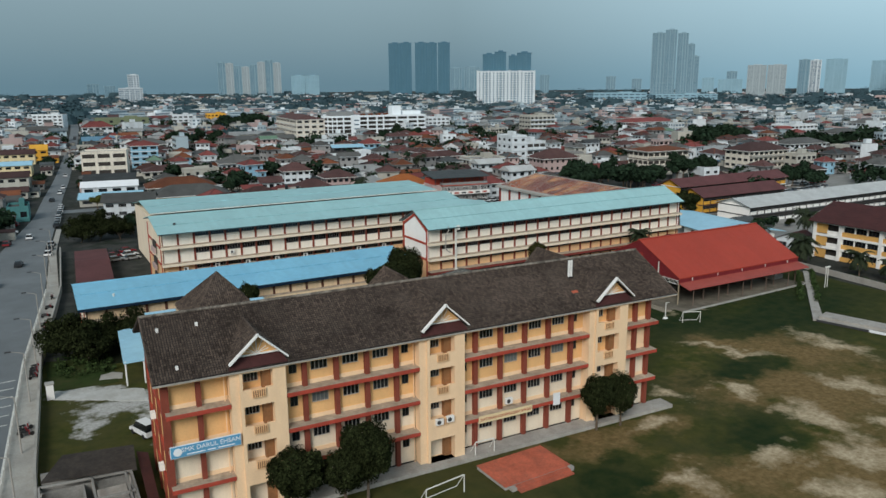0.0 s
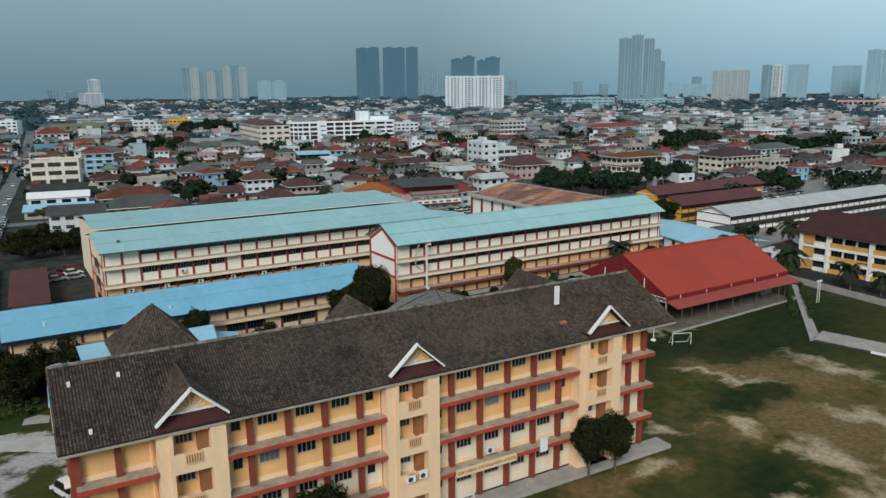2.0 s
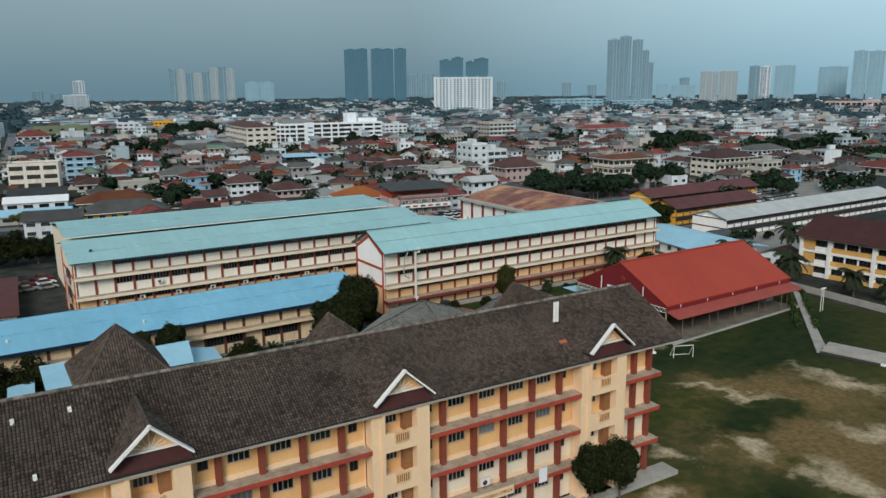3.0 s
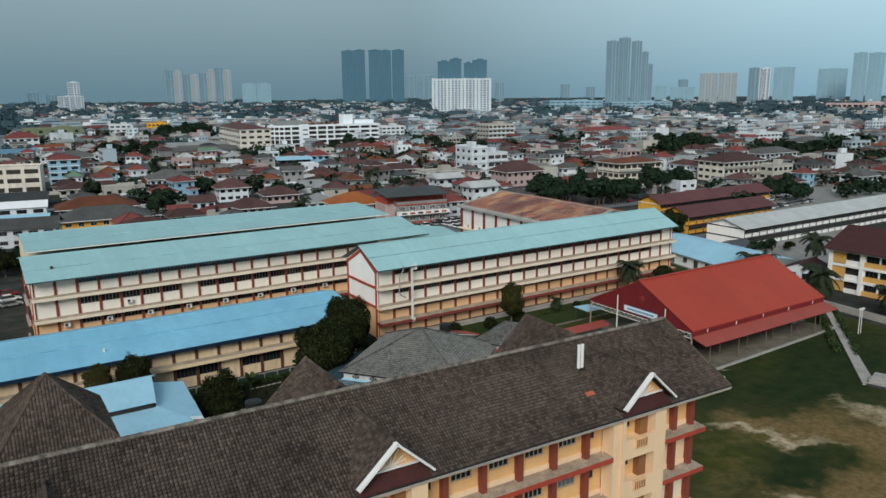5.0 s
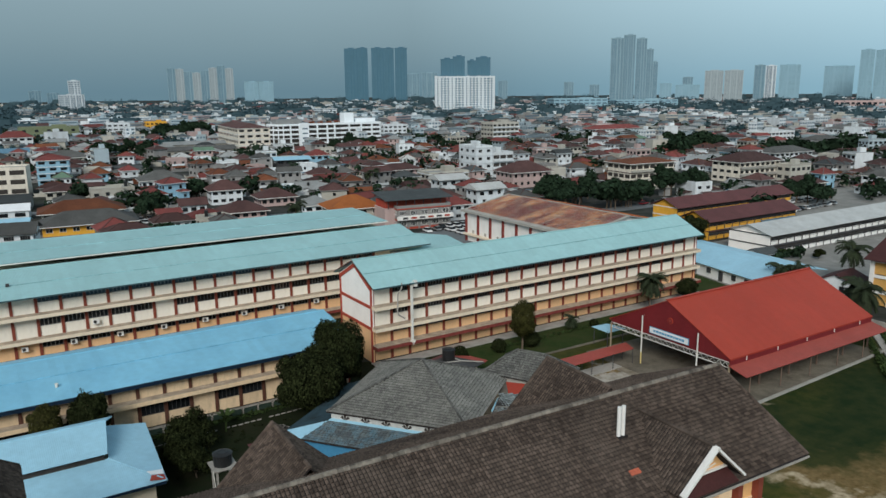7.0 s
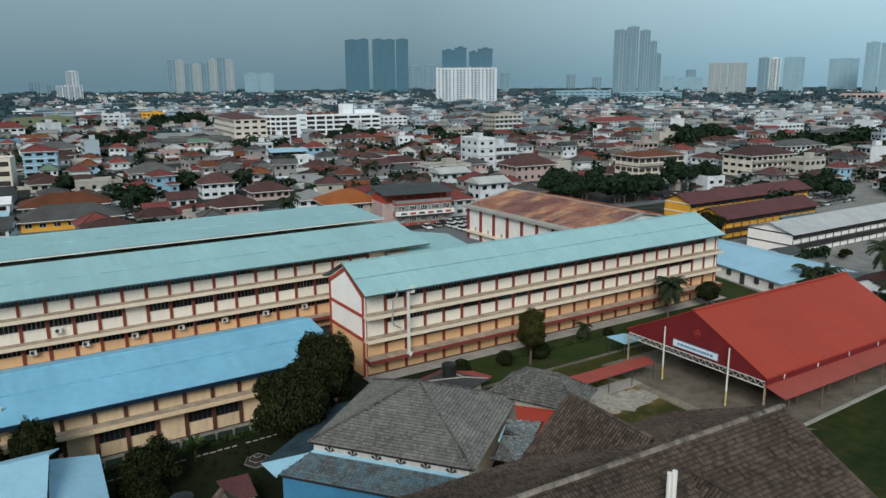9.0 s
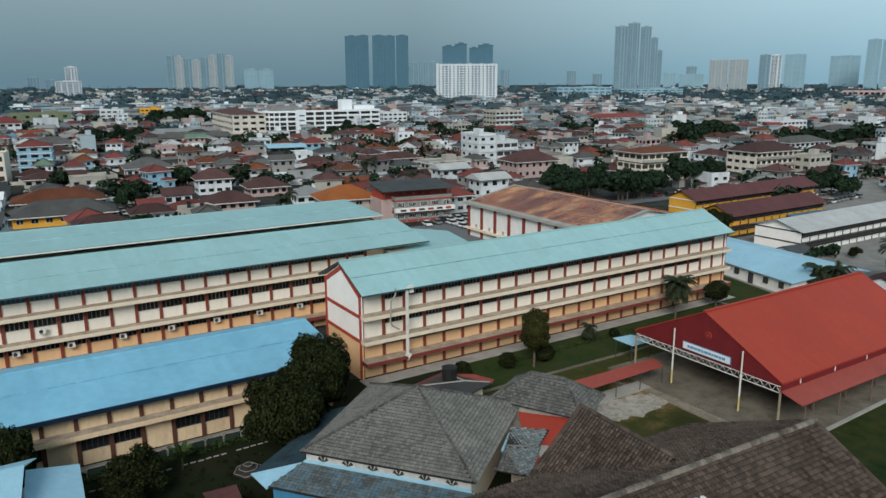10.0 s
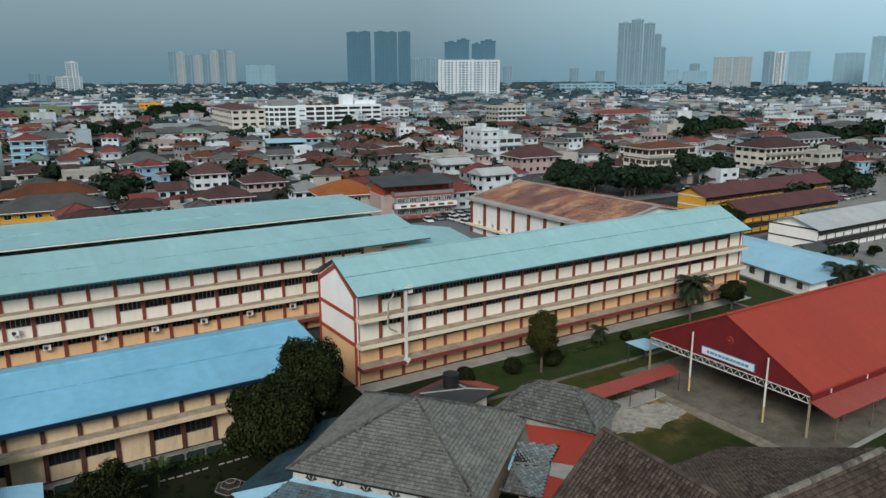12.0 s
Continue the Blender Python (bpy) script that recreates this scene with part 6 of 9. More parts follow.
            cr.face(p - side2 * 0.03, q - side2 * 0.02, q + side2 * 0.02, p + side2 * 0.03)
            p = q
            d = (d + Vector((0, 0, -0.27))).normalized()
    return tr.mesh("trunk", "bark"), cr


def plant_tree(name, label, meshes, leaf, x, y, z=0.0, turn=0.0, s=1.0, sz=None):
    trunk, crown = meshes
    t = thing(name, label, "tree", at(x, y, z) @ Matrix.Rotation(radians(turn), 4, "Z") @ Matrix.Diagonal((s, s, sz or s, 1)))
    part("trunk", trunk, "", t)
    if isinstance(crown, Geo):
        crown = crown.mesh("crown", leaf)
    part("crown", crown, "", t)
    return t, crown


DARK_TREE = "dark clipped tree with dense rounded crown"
cl1 = clipped_tree_meshes(10.0, 3.9, 3, 14000, 0.14, 0.24)
cl2 = clipped_tree_meshes(9.0, 4.8, 8, 15000, 0.15, 0.2)
cl3 = clipped_tree_meshes(8.2, 2.9, 5, 8500, 0.13, 0.36)
clb = clipped_tree_meshes(8.2, 2.9, 6, 4200, 0.18)
cl1, cl2, cl3, clb = ((c[0], c[1].mesh("crown", "leaf_dark")) for c in (cl1, cl2, cl3, clb))
for x, y, z, kind, s, sz, turn, lab in (
        (21.1, 69.6, 0, cl3, 1.2, 0.98, 0, DARK_TREE + " by the school"),
        (28.6, 68.0, 0, cl1, 0.88, 1.02, 40, "tall dark tree with a rounded crown by the school"),
        (26.0, 68.0, 0, cl3, 0.95, 0.92, 80, DARK_TREE + " by the school"),
        (61.3, 68.7, 0, cl3, 0.80, 1.02, 20, DARK_TREE + " beside the apron"),
        (64.9, 68.1, 0, cl3, 0.74, 1.0, 200, DARK_TREE + " beside the apron"),
        (66.6, 134.3, -1.6, cl1, 1.12, 1.45, 0, "tall dark clipped tree at the block's corner"),
        (60.0, 129.3, -1.7, cl2, 1.10, 1.36, 60, "broad dark clipped tree beside the canteen"),
        (33.2, 133.5, -0.9, cl3, 0.92, 1.3, 10, DARK_TREE + " by the blue roof"),
        (102.6, 135.2, 0, clb, 0.62, 0.5, 130, "dark bush under the lawn tree"),
        (96.2, 136.0, 0, clb, 0.5, 0.45, 60, "round clipped bush on the lawn"),
        (88.3, 136.0, 0, clb, 0.55, 0.5, 20, "round clipped bush on the lawn"),
        (119.0, 137.2, 0, clb, 0.36, 0.3, 10, "round clipped bush on the lawn"),
        (146.5, 138.8, 0, clb, 0.85, 0.7, 90, "dark rounded tree at the block's end")):
    plant_tree("tree" if sz > 0.55 else "bush", lab, kind, "leaf_dark", x, y, z if sz > 0.55 else -1.7 * sz, turn, s, sz)
broad = [tree_meshes(9, 5.5, 11, 4200, 0.34), tree_meshes(10, 5.0, 12, 4200, 0.34, 8), tree_meshes(7, 4.2, 13, 3200, 0.3, 6), tree_meshes(12, 5.0, 14, 4600, 0.36, 9, low=0.3), clipped_tree_meshes(10.2, 2.7, 15, 8000, 0.14), tree_meshes(6.0, 4.2, 22, 6000, 0.17, 11, 0.15, 0.12, 0.75), clipped_tree_meshes(10.2, 2.5, 25, 8000, 0.13)]
broad = [(t, c.mesh("crown", ml)) for (t, c), ml in zip(broad, ("leaf_dark", "leaf_mid", "leaf_olive", "leaf_dark", "leaf_mid", "leaf_dark", "leaf_yard"))]
for x, y, k, s, turn, lab in (
        (99.9, 134.4, 6, 0.97, 30, "leafy tree with an uneven upright crown on the lawn"),
        (43.6, 129.0, 5, 0.85, 30, "low straggly dark tree in the courtyard"),
        (28.7, 133.6, 6, 0.88, 80, "small olive and dark tree in front of the blue roof"),
        (42.6, 122.0, 5, 0.72, 130, "straggly dark tree beside the office"),
        (41.6, 126.2, 5, 0.66, 250, "straggly dark tree beside the office"),
        (2.6, 133, 5, 1.2, 0, "leafy dark tree beside the road wall"), (5.5, 129, 5, 1.1, 90, "leafy dark tree beside the road wall"),
        (8.5, 133.0, 5, 1.05, 40, "leafy dark tree at the end of the blue roof"), (14.5, 133.5, 5, 1.1, 140, "leafy dark tree at the end of the blue roof"),
        (12.0, 236, 5, 1.3, 0, "broad low dark tree beside the street"), (17.0, 237, 5, 1.4, 60, "broad low dark tree beside the street"), (22.5, 235, 5, 1.15, 160, "broad low dark tree beside the street"),
        (27.0, 246, 0, 0.62, 120, "broad dark tree by the classroom block"), (33, 262, 2, 0.7, 10, "dark tree behind the classroom block"),
        (20.5, 134.0, 2, 0.62, 10, "low yellowish tree beside the blue roof"), (22, 300, 2, 0.7, 0, "dark tree beside the street")):
    plant_tree("tree", lab, broad[k], "", x, y, 0, turn, s)
pm = [palm_meshes(5.6, 2, 44, 4.0), palm_meshes(4.2, 4, 36, 3.4), palm_meshes(7.2, 6, 26, 3.9), palm_meshes(6.4, 9, 56, 3.6)]
pm = [(t, c.mesh("crown", "palm_leaf")) for t, c in pm]
for x, y, k, s, turn in ((134.6, 138.0, 3, 1.0, 0), (170.5, 133.5, 1, 1.1, 40), (174.0, 131.5, 1, 1.15, 160), (163.5, 112.0, 1, 1.35, 20), (186.5, 126.5, 2, 1.15, 90),
                         (166.5, 115.0, 1, 1.3, 0), (166.5, 99.0, 1, 1.1, 60), (167.0, 92.5, 1, 0.9, 10), (114.2, 138.0, 1, 0.55, 50), (110, 262, 2, 1.1, 0), (172, 330, 2, 1.2, 40)):
    plant_tree("palm", "palm with drooping feathery fronds over a slim trunk", pm[k], "", x, y, 0, turn, s)
hedge = Geo()
rh = random.Random(77)
for i in range(70):
    x = 98 + i * 0.52
    leaf_cloud(hedge, (x, 137.6 + rh.uniform(-.5, .5), 0.35), 0.42, 24, 0.13, rh)
for i in range(90):
    x = 30 + i * 0.36
    leaf_cloud(hedge, (x, 134.9 + rh.uniform(-.5, .5), 0.3), rh.uniform(0.3, 0.65), 30, 0.12, rh)
for i in range(60):
    for off in (-1.6, 1.5):
        leaf_cloud(hedge, (138 + i * 0.36 + off * 0.6 + rh.uniform(-.4, .4), 91.6 + i * 0.28 - off * 0.8, 0.5), rh.uniform(0.5, 1.0), 30, 0.18, rh)
for i in range(60):
    leaf_cloud(hedge, (162.5 + rh.uniform(-.8, .8), 84 + i * 0.42, 0.5), rh.uniform(0.4, 0.9), 26, 0.17, rh)
for i in range(60):
    leaf_cloud(hedge, (rh.uniform(1, 9), rh.uniform(123, 133), 0.5), rh.uniform(0.5, 1.1), 26, 0.2, rh)
wall_bed = Geo()
for i in range(75):
    leaf_cloud(wall_bed, (18 + i * 0.6, 136.6 + rh.uniform(-.4, .3), 0.35), rh.uniform(0.25, 0.6) * (1.0 if i % 17 else 1.5), 46, 0.12, rh)
for i in range(70):
    leaf_cloud(wall_bed, (rh.uniform(40, 60), rh.uniform(122, 132), 0.15), rh.uniform(0.25, 0.5), 24, 0.1, rh)
single("wall_shrubs", wall_bed, "leaf_dark", "dark shrubs in the courtyard beds below the cream block", "shrubs", "stuff")
gk = thing("garden_kerb", "broken line of white-painted kerb stones in the courtyard", "kerb", at(0, 0))
stone = Geo().box(-0.3, 0.3, -0.05, 0.05, 0, 0.12).mesh("kerb_stone", "concrete")
for i in range(24):
    if i % 7 != 3:
        part("kerb_stone", stone, "", gk, m=at(40 + i * 0.86, 132.5 + i * 0.03 + rh.uniform(-.05, .05), 0.05) @ Matrix.Rotation(rh.uniform(-.06, .1), 4, "Z"))
bn = thing("banana_plant", "young banana plant with upright olive leaves in the courtyard", "plant", at(49.0, 132.0))
part("stem", Geo().rod((0, 0, 0), (0.05, 0, 1.5), 0.13, 0.08, 8), "leaf_mid", bn)
for i in range(7):
    a = i * 0.95
    lf = Geo()
    d2, s2 = Vector((math.cos(a), math.sin(a), 0)), Vector((-math.sin(a), math.cos(a), 0))
    ps = [Vector((0.05, 0, 1.3)) + d2 * (k * 0.34) + Vector((0, 0, 1.0 * k - 0.16 * k * k)) for k in range(5)]
    for k in range(4):
        w0, w1 = (0.06, 0.26, 0.3, 0.24, 0.03)[k:k + 2]
        lf.face(ps[k] - s2 * w0 - Vector((0, 0, w0 * .4)), ps[k], ps[k + 1], ps[k + 1] - s2 * w1 - Vector((0, 0, w1 * .4)))
        lf.face(ps[k], ps[k] + s2 * w0 - Vector((0, 0, w0 * .4)), ps[k + 1] + s2 * w1 - Vector((0, 0, w1 * .4)), ps[k + 1])
    part("leaf", lf, "leaf_mid", bn)
single("hedge_plants", hedge, "leaf_mid", "low shrubs and flower-bed plants round the school yard", "shrubs", "stuff")
gf = thing("garden_fence", "low green garden railing in the courtyard", "fence", at(0, 0))
for i in range(13):
    x = 40 + i * 2.1
    part("panel", Geo().box(x + 0.12, x + 1.85, 136.03, 136.06, 0.12, 0.86), "fence_green", gf, "dark green mesh panel")
    hoop = Geo()
    bend = [(x, 0.0), (x, 0.78), (x + 0.16, 0.98), (x + 1.82, 0.98), (x + 1.98, 0.78), (x + 1.98, 0.0)]
    for (xa, za), (xb, zb) in zip(bend, bend[1:]):
        hoop.rod((xa, 136.0, za), (xb, 136.0, zb), 0.035, 0.035, 6)
    part("hoop", hoop, "concrete", gf, "dull white hoop frame")


def ring_bars(r, z, w):
    g = Geo()
    for k in range(6):
        a, b = k * math.pi / 3, (k + 1) * math.pi / 3
        g.beam((r * math.cos(a), r * math.sin(a), z), (r * math.cos(b), r * math.sin(b), z), w, w)
    return g


pd = thing("garden_pond", "small tiered white stone garden pond", "pond", at(54.9, 127.7))
for r, z in ((1.6, 0.3), (1.05, 0.6), (0.5, 0.95)):
    part("tier", Geo().rod((0, 0, z - 0.3), (0, 0, z), r, r, 6), "shadow_room", pd, "dark stone tier")
    part("rim", ring_bars(r, z, 0.045), "concrete", pd, "thin white rim")


# ---- neighbouring school buildings ----
FOOT = []                      # plots that are taken


def storey_block(name, label, x, y, turn, w, d, storeys, wall, roof, roof_mat, bay=3.2, sh=3.2, win="glass", wide=0.62, high=0.42, band=None, balcony=None, over=0.6, rise=2.2, cat="building", panel=None, group="", far=False, ph=0.2, ends=None, sash=None):
    """A building of several storeys with a window in every bay of its seen sides, and a hipped, gabled, flat or shed roof."""
    ca, sa = math.cos(radians(turn)), math.sin(radians(turn))
    cs = [(x + px * ca - py * sa, y + px * sa + py * ca) for px in (0, w) for py in (0, d)]
    FOOT.append((min(c[0] for c in cs), max(c[0] for c in cs), min(c[1] for c in cs), max(c[1] for c in cs)))
    t = thing(name, label, cat, at(x, y) @ Matrix.Rotation(radians(turn), 4, "Z"), group)
    H = storeys * sh
    part("wall", Geo().box(0, w, 0, d, 0, H), wall, t)
    for side2 in ("front", "side") if far else ("front", "side", "right"):
        L = w if side2 == "front" else d
        n = max(1, int(L / bay))
        b = L / n
        fr, pa = window_meshes(b * wide, sh * high, 2 if b * wide < 2.2 else 4, sash or ("white_paint" if wall != "white_city" else "grey_city"), win)
        sp = Geo().box(-b * 0.42, b * 0.42, -0.06, 0.02, 0, sh * ph).mesh("spandrel", panel) if panel else None
        for s in range(storeys):
            for i in range(n):
                p = (i + 0.5) * b
                z = s * sh + sh * 0.36
                m = at(p, -0.03, z) if side2 == "front" else (at(-0.03, p, z) if side2 == "side" else at(w + 0.03, p, z)) @ Matrix.Rotation(radians(-90 if side2 == "side" else 90), 4, "Z")
                if far:
                    part("window", pa, "", t, m=m)
                    continue
                wnd = part("window", fr, "", t, m=m)
                part("pane", pa, "", wnd)
                if sp and side2 == "front":
                    part("spandrel", sp, "", t, m=at(p, -0.01, s * sh + 0.1))
    if band:
        for s in range(1, storeys + 1):
            part("floor_band", Geo().box(-0.25, w + 0.25, -0.35, d + 0.05, s * sh - 0.3, s * sh - 0.02), band, t)
    if balcony:
        for s in range(storeys):
            part("balcony", Geo().box(0.2, w - 0.2, -1.2, -0.06, s * sh + 0.02, s * sh + 1.0), balcony, t)
    o = over
    if roof == "hip":
        k = min(w, d) / 2
        if w >= d:
            r = [(k, d / 2, H + rise), (w - k, d / 2, H + rise)]
        else:
            r = [(w / 2, k, H + rise), (w / 2, d - k, H + rise)]
        c = [(-o, -o, H), (w + o, -o, H), (w + o, d + o, H), (-o, d + o, H)]
        fs = [(0, 1, 5, 4), (1, 2, 5), (2, 3, 4, 5), (3, 0, 4)] if w >= d else [(0, 1, 4), (1, 2, 5, 4), (2, 3, 5), (3, 0, 4, 5)]
        part("roof", Geo().add(c + r, fs + [(3, 2, 1, 0)]), roof_mat, t)
        part("eave_board", Geo().box(-o, w + o, -o, d + o, H - 0.22, H - 0.01), "white_paint", t)
    elif roof == "gable":
        c = [(-o, -o, H), (w + o, -o, H), (w + o, d / 2, H + rise), (-o, d / 2, H + rise)]
        part("roof", Geo().slab(c, 0.12), roof_mat, t)
        part("roof", Geo().slab([(-o, d / 2, H + rise), (w + o, d / 2, H + rise), (w + o, d + o, H), (-o, d + o, H)], 0.12), roof_mat, t)
        for xx in (0, w - 0.2):
            part("gable_wall", Geo().add([(xx, 0, H), (xx, d, H), (xx, d / 2, H + rise - 0.15), (xx + 0.2, 0, H), (xx + 0.2, d, H), (xx + 0.2, d / 2, H + rise - 0.15)],
                                         [(0, 2, 1), (3, 4, 5), (0, 1, 4, 3), (1, 2, 5, 4), (2, 0, 3, 5)]), ends or wall, t)
        if ends:
            for xx in (-0.12, w):
                part("end_wall", Geo().box(xx, xx + 0.12, 0, d, 0, H), ends, t)
    elif roof == "shed":
        part("roof", Geo().slab([(-o, -o, H + 0.2), (w + o, -o, H + 0.2), (w + o, d + o, H + rise), (-o, d + o, H + rise)], 0.15), roof_mat, t)
        part("infill_wall", Geo().box(0, w, d * 0.5, d, H, H + rise * 0.5), wall, t)
    else:
        part("roof", Geo().box(0.25, w - 0.25, 0.25, d - 0.25, H, H + 0.12), roof_mat, t)
        for q in ((0, w, 0, 0.25), (0, w, d - 0.25, d), (0, 0.25, 0.25, d - 0.25), (w - 0.25, w, 0.25, d - 0.25)):
            part("parapet", Geo().box(*q, H, H + 0.9), wall, t)
        if roof == "flat":
            part("stair_head", Geo().box(w * 0.55, w * 0.8, d * 0.5, d * 0.85, H + 0.12, H + 2.6), wall, t)
    return t


# three-storey block with the dark maroon roof
def neighbour_school():
    """White frame of columns and floor bands, orange panels under rows of three dark windows, an open stair bay at its end."""
    t = thing("neighbour_school", "three-storey white and orange school block with dark maroon roof", "school building", at(175.7, 117.2) @ Matrix.Rotation(radians(-86), 4, "Z"))
    L, D, sh2, H = 66.5, 18, 3.15, 9.6
    # solid core with the rooms' shade as its paint
    part("core_wall", Geo().box(0.1, L, 0.9, D, 0, H), "shadow_room", t, "solid core painted dark for the unlit rooms")
    part("end_wall", Geo().box(-0.2, 0.08, 0.1, D, 0, H), "white_paint", t)
    fr, pa = window_meshes(2.5, 1.5, 3, "dark_metal", "glass")
    for k in range(8):
        x = 0 if k == 0 else 6.6 + (k - 1) * 9.9
        part("column", Geo().box(x - 0.4, x + 0.4, -0.35, 0.9, 0, H), "white_paint", t)
    for s in range(3):
        z = s * sh2
        part("floor_band", Geo().box(-0.4, L, -0.3, 0.9, z + sh2 - 0.55, z + sh2), "white_paint", t)
        part("stair_panel", Geo().box(0.4, 3.2, 0.0, 0.2, z + 0.2, z + 2.6), "orange_city", t, "orange rendered panel")
        part("stair_rail", Geo().box(3.2, 6.2, 0.0, 0.15, z, z + 1.0), "white_paint", t)
        for k in range(6):
            x = 7.0 + k * 9.9
            part("panel", Geo().box(x, x + 9.1, 0.0, 0.3, z, z + 1.1), "orange_city", t, "orange rendered panel")
            for j in range(3):
                w = part("window", fr, "", t, m=at(x + 1.55 + j * 3.0, 0.35, z + 1.1))
                part("pane", pa, "", w)
            for j in range(4):
                part("mullion", Geo().box(x + j * 2.98, x + 0.3 + j * 2.98, 0.05, 0.5, z + 1.1, z + 2.6), "white_paint", t)
    for s, q in ((0, [(-1.3, -1.5, H - 0.1), (L, -1.5, H - 0.1), (L, 9.5, H + 3.9), (-1.3, 9.5, H + 3.9)]), (1, [(-1.3, 9.5, H + 3.9), (L, 9.5, H + 3.9), (L, D + 1.5, H - 0.1), (-1.3, D + 1.5, H - 0.1)])):
        part("roof_sheet", Geo().slab(q, 0.15), "dark_maroon", t)
    part("gable_wall", Geo().add([(0, 0.1, H), (0, D, H), (0, 9.5, H + 3.6), (0.2, 0.1, H), (0.2, D, H), (0.2, 9.5, H + 3.6)], [(0, 2, 1), (3, 4, 5), (1, 2, 5, 4), (2, 0, 3, 5)]), "dark_maroon", t)


neighbour_school()
single("boundary_wall", Geo().box(0, 0.25, -40, 12, 0, 1.4), "concrete", "low grey boundary wall beside the field", "wall", "structure", at(160.6, 100) @ Matrix.Rotation(radians(-6), 4, "Z"))

# near-black walls paint the shade of corridors and window bands
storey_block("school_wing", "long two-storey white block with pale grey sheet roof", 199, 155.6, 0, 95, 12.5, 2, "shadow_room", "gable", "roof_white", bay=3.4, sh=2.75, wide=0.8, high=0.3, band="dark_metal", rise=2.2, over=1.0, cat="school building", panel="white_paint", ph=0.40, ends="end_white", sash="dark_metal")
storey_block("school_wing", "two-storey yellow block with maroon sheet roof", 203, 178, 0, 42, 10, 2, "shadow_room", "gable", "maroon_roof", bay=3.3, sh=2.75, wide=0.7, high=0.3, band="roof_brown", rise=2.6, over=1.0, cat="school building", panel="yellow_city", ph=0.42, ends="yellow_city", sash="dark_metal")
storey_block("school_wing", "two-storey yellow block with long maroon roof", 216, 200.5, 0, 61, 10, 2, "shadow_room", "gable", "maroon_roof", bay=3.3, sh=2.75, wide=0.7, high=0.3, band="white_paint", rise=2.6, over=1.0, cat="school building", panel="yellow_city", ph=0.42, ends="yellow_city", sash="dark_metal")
lb = thing("low_store", "low white store with wide pale blue sheet roof", "outbuilding", at(0, 0))
part("wall", Geo().slab([(168.4, 154.0, 2.9), (164.4, 135.6, 2.9), (180.6, 132.6, 2.9), (184.4, 166.0, 2.9)], 2.9), "white_paint", lb)
part("roof_sheet", Geo().slab([(167.7, 155.0, 3.0), (163.4, 134.6, 3.0), (176.4, 132.0, 4.6), (180.6, 167.4, 4.6)], 0.12), "pale_blue_roof", lb)
part("roof_sheet", Geo().slab([(180.6, 167.4, 4.6), (176.4, 132.0, 4.6), (183.0, 130.6, 3.6), (187.5, 168.0, 3.6)], 0.12), "pale_blue_roof", lb)
for k in range(4):
    part("door" if k == 1 else "window", Geo().slab([(167.4 - k * 0.85, 150.5 - k * 4.0, 2.3), (167.16 - k * 0.85, 149.3 - k * 4.0, 2.3), (167.4 - k * 0.85, 149.25 - k * 4.0, 2.3), (167.64 - k * 0.85, 150.45 - k * 4.0, 2.3)], 1.2 if k != 1 else 2.2), "dark_metal", lb)
br = thing("bicycle_shed", "low open shed with blue sheet roof", "shed", at(0, 0))
part("roof_sheet", Geo().slab([(225, 172, 3.2), (243, 174.5, 3.2), (245, 181, 3.6), (227, 179, 3.6)], 0.1), "roof_blue", br)
for x, y in ((226, 173), (242, 175.2), (243.6, 180), (228, 178.2)):
    part("post", Geo().box(x - 0.1, x + 0.1, y - 0.1, y + 0.1, 0, 3.2), "dark_metal", br)
storey_block("garden_shed", "low dark-roofed hut by the white block", 190.0, 152.0, -8, 6, 4.5, 1, "white_city", "gable", "roof_slate", bay=2.5, sh=2.2, rise=1.2, over=0.5, cat="shed", far=True)
storey_block("guard_house", "small white house with dark roof", 176.5, 121, 10, 8, 7, 1, "white_city", "gable", "dark_maroon", bay=3, sh=3.0, rise=1.8, cat="outbuilding")
ground_sheet("store_lawn", [(150.5, 134), (163, 136), (168, 156), (156, 160), (150.5, 150)], 0.08, "lawn", "dark lawn beside the classroom block", cat="lawn")
for x, y, s in ((199.8, 152.6, 0.30), (203.4, 152.2, 0.28), (206.6, 152.4, 0.30), (186, 151, 0.30), (187, 171, 0.8), (191, 173, 0.7), (183, 172, 0.75), (206.5, 146.5, 0.34), (170, 126, 0.36), (166, 127, 0.34), (163.5, 123, 0.45)):
    plant_tree("tree", "dark leafy tree beside the neighbouring school", broad[1 if s < 0.32 else int(x) % 2 * 3], "", x, y, -0.6 if s < 0.5 else 0, x * 37 % 360, s)


# hall with the rusty roof
def rusty_hall():
    t = thing("sports_hall", "white sports hall with red columns and rusted shallow roof", "hall", at(146, 171))
    L, W = 48, 32
    part("wall", Geo().box(0.2, W - 0.2, 0.2, L - 0.2, 0, 8.6), "white_paint", t)
    for i in range(9):
        y = i * (L - 0.7) / 8
        part("column", Geo().box(-0.25, 0.35, y, y + 0.7, 0, 8.7), "maroon_trim", t, "dark red column")
        if i < 8:
            part("vent_box", Geo().box(-0.05, 0.2, y + 2.6, y + 3.2, 2.6, 3.4), "concrete", t)
    part("ledge", Geo().box(-0.9, 0.2, 0, L, 1.9, 2.4), "cream_wall", t)
    for s, pts in ((0, [(-1, -1, 9.0), (W / 2, -1, 12.3), (W / 2, L + 1, 12.3), (-1, L + 1, 9.0)]), (1, [(W / 2, -1, 12.3), (W + 1, -1, 9.0), (W + 1, L + 1, 9.0), (W / 2, L + 1, 12.3)])):
        part("roof_sheet", Geo().slab(pts, 0.15), "pale_concrete", t)
        e = 1 if s == 0 else -1
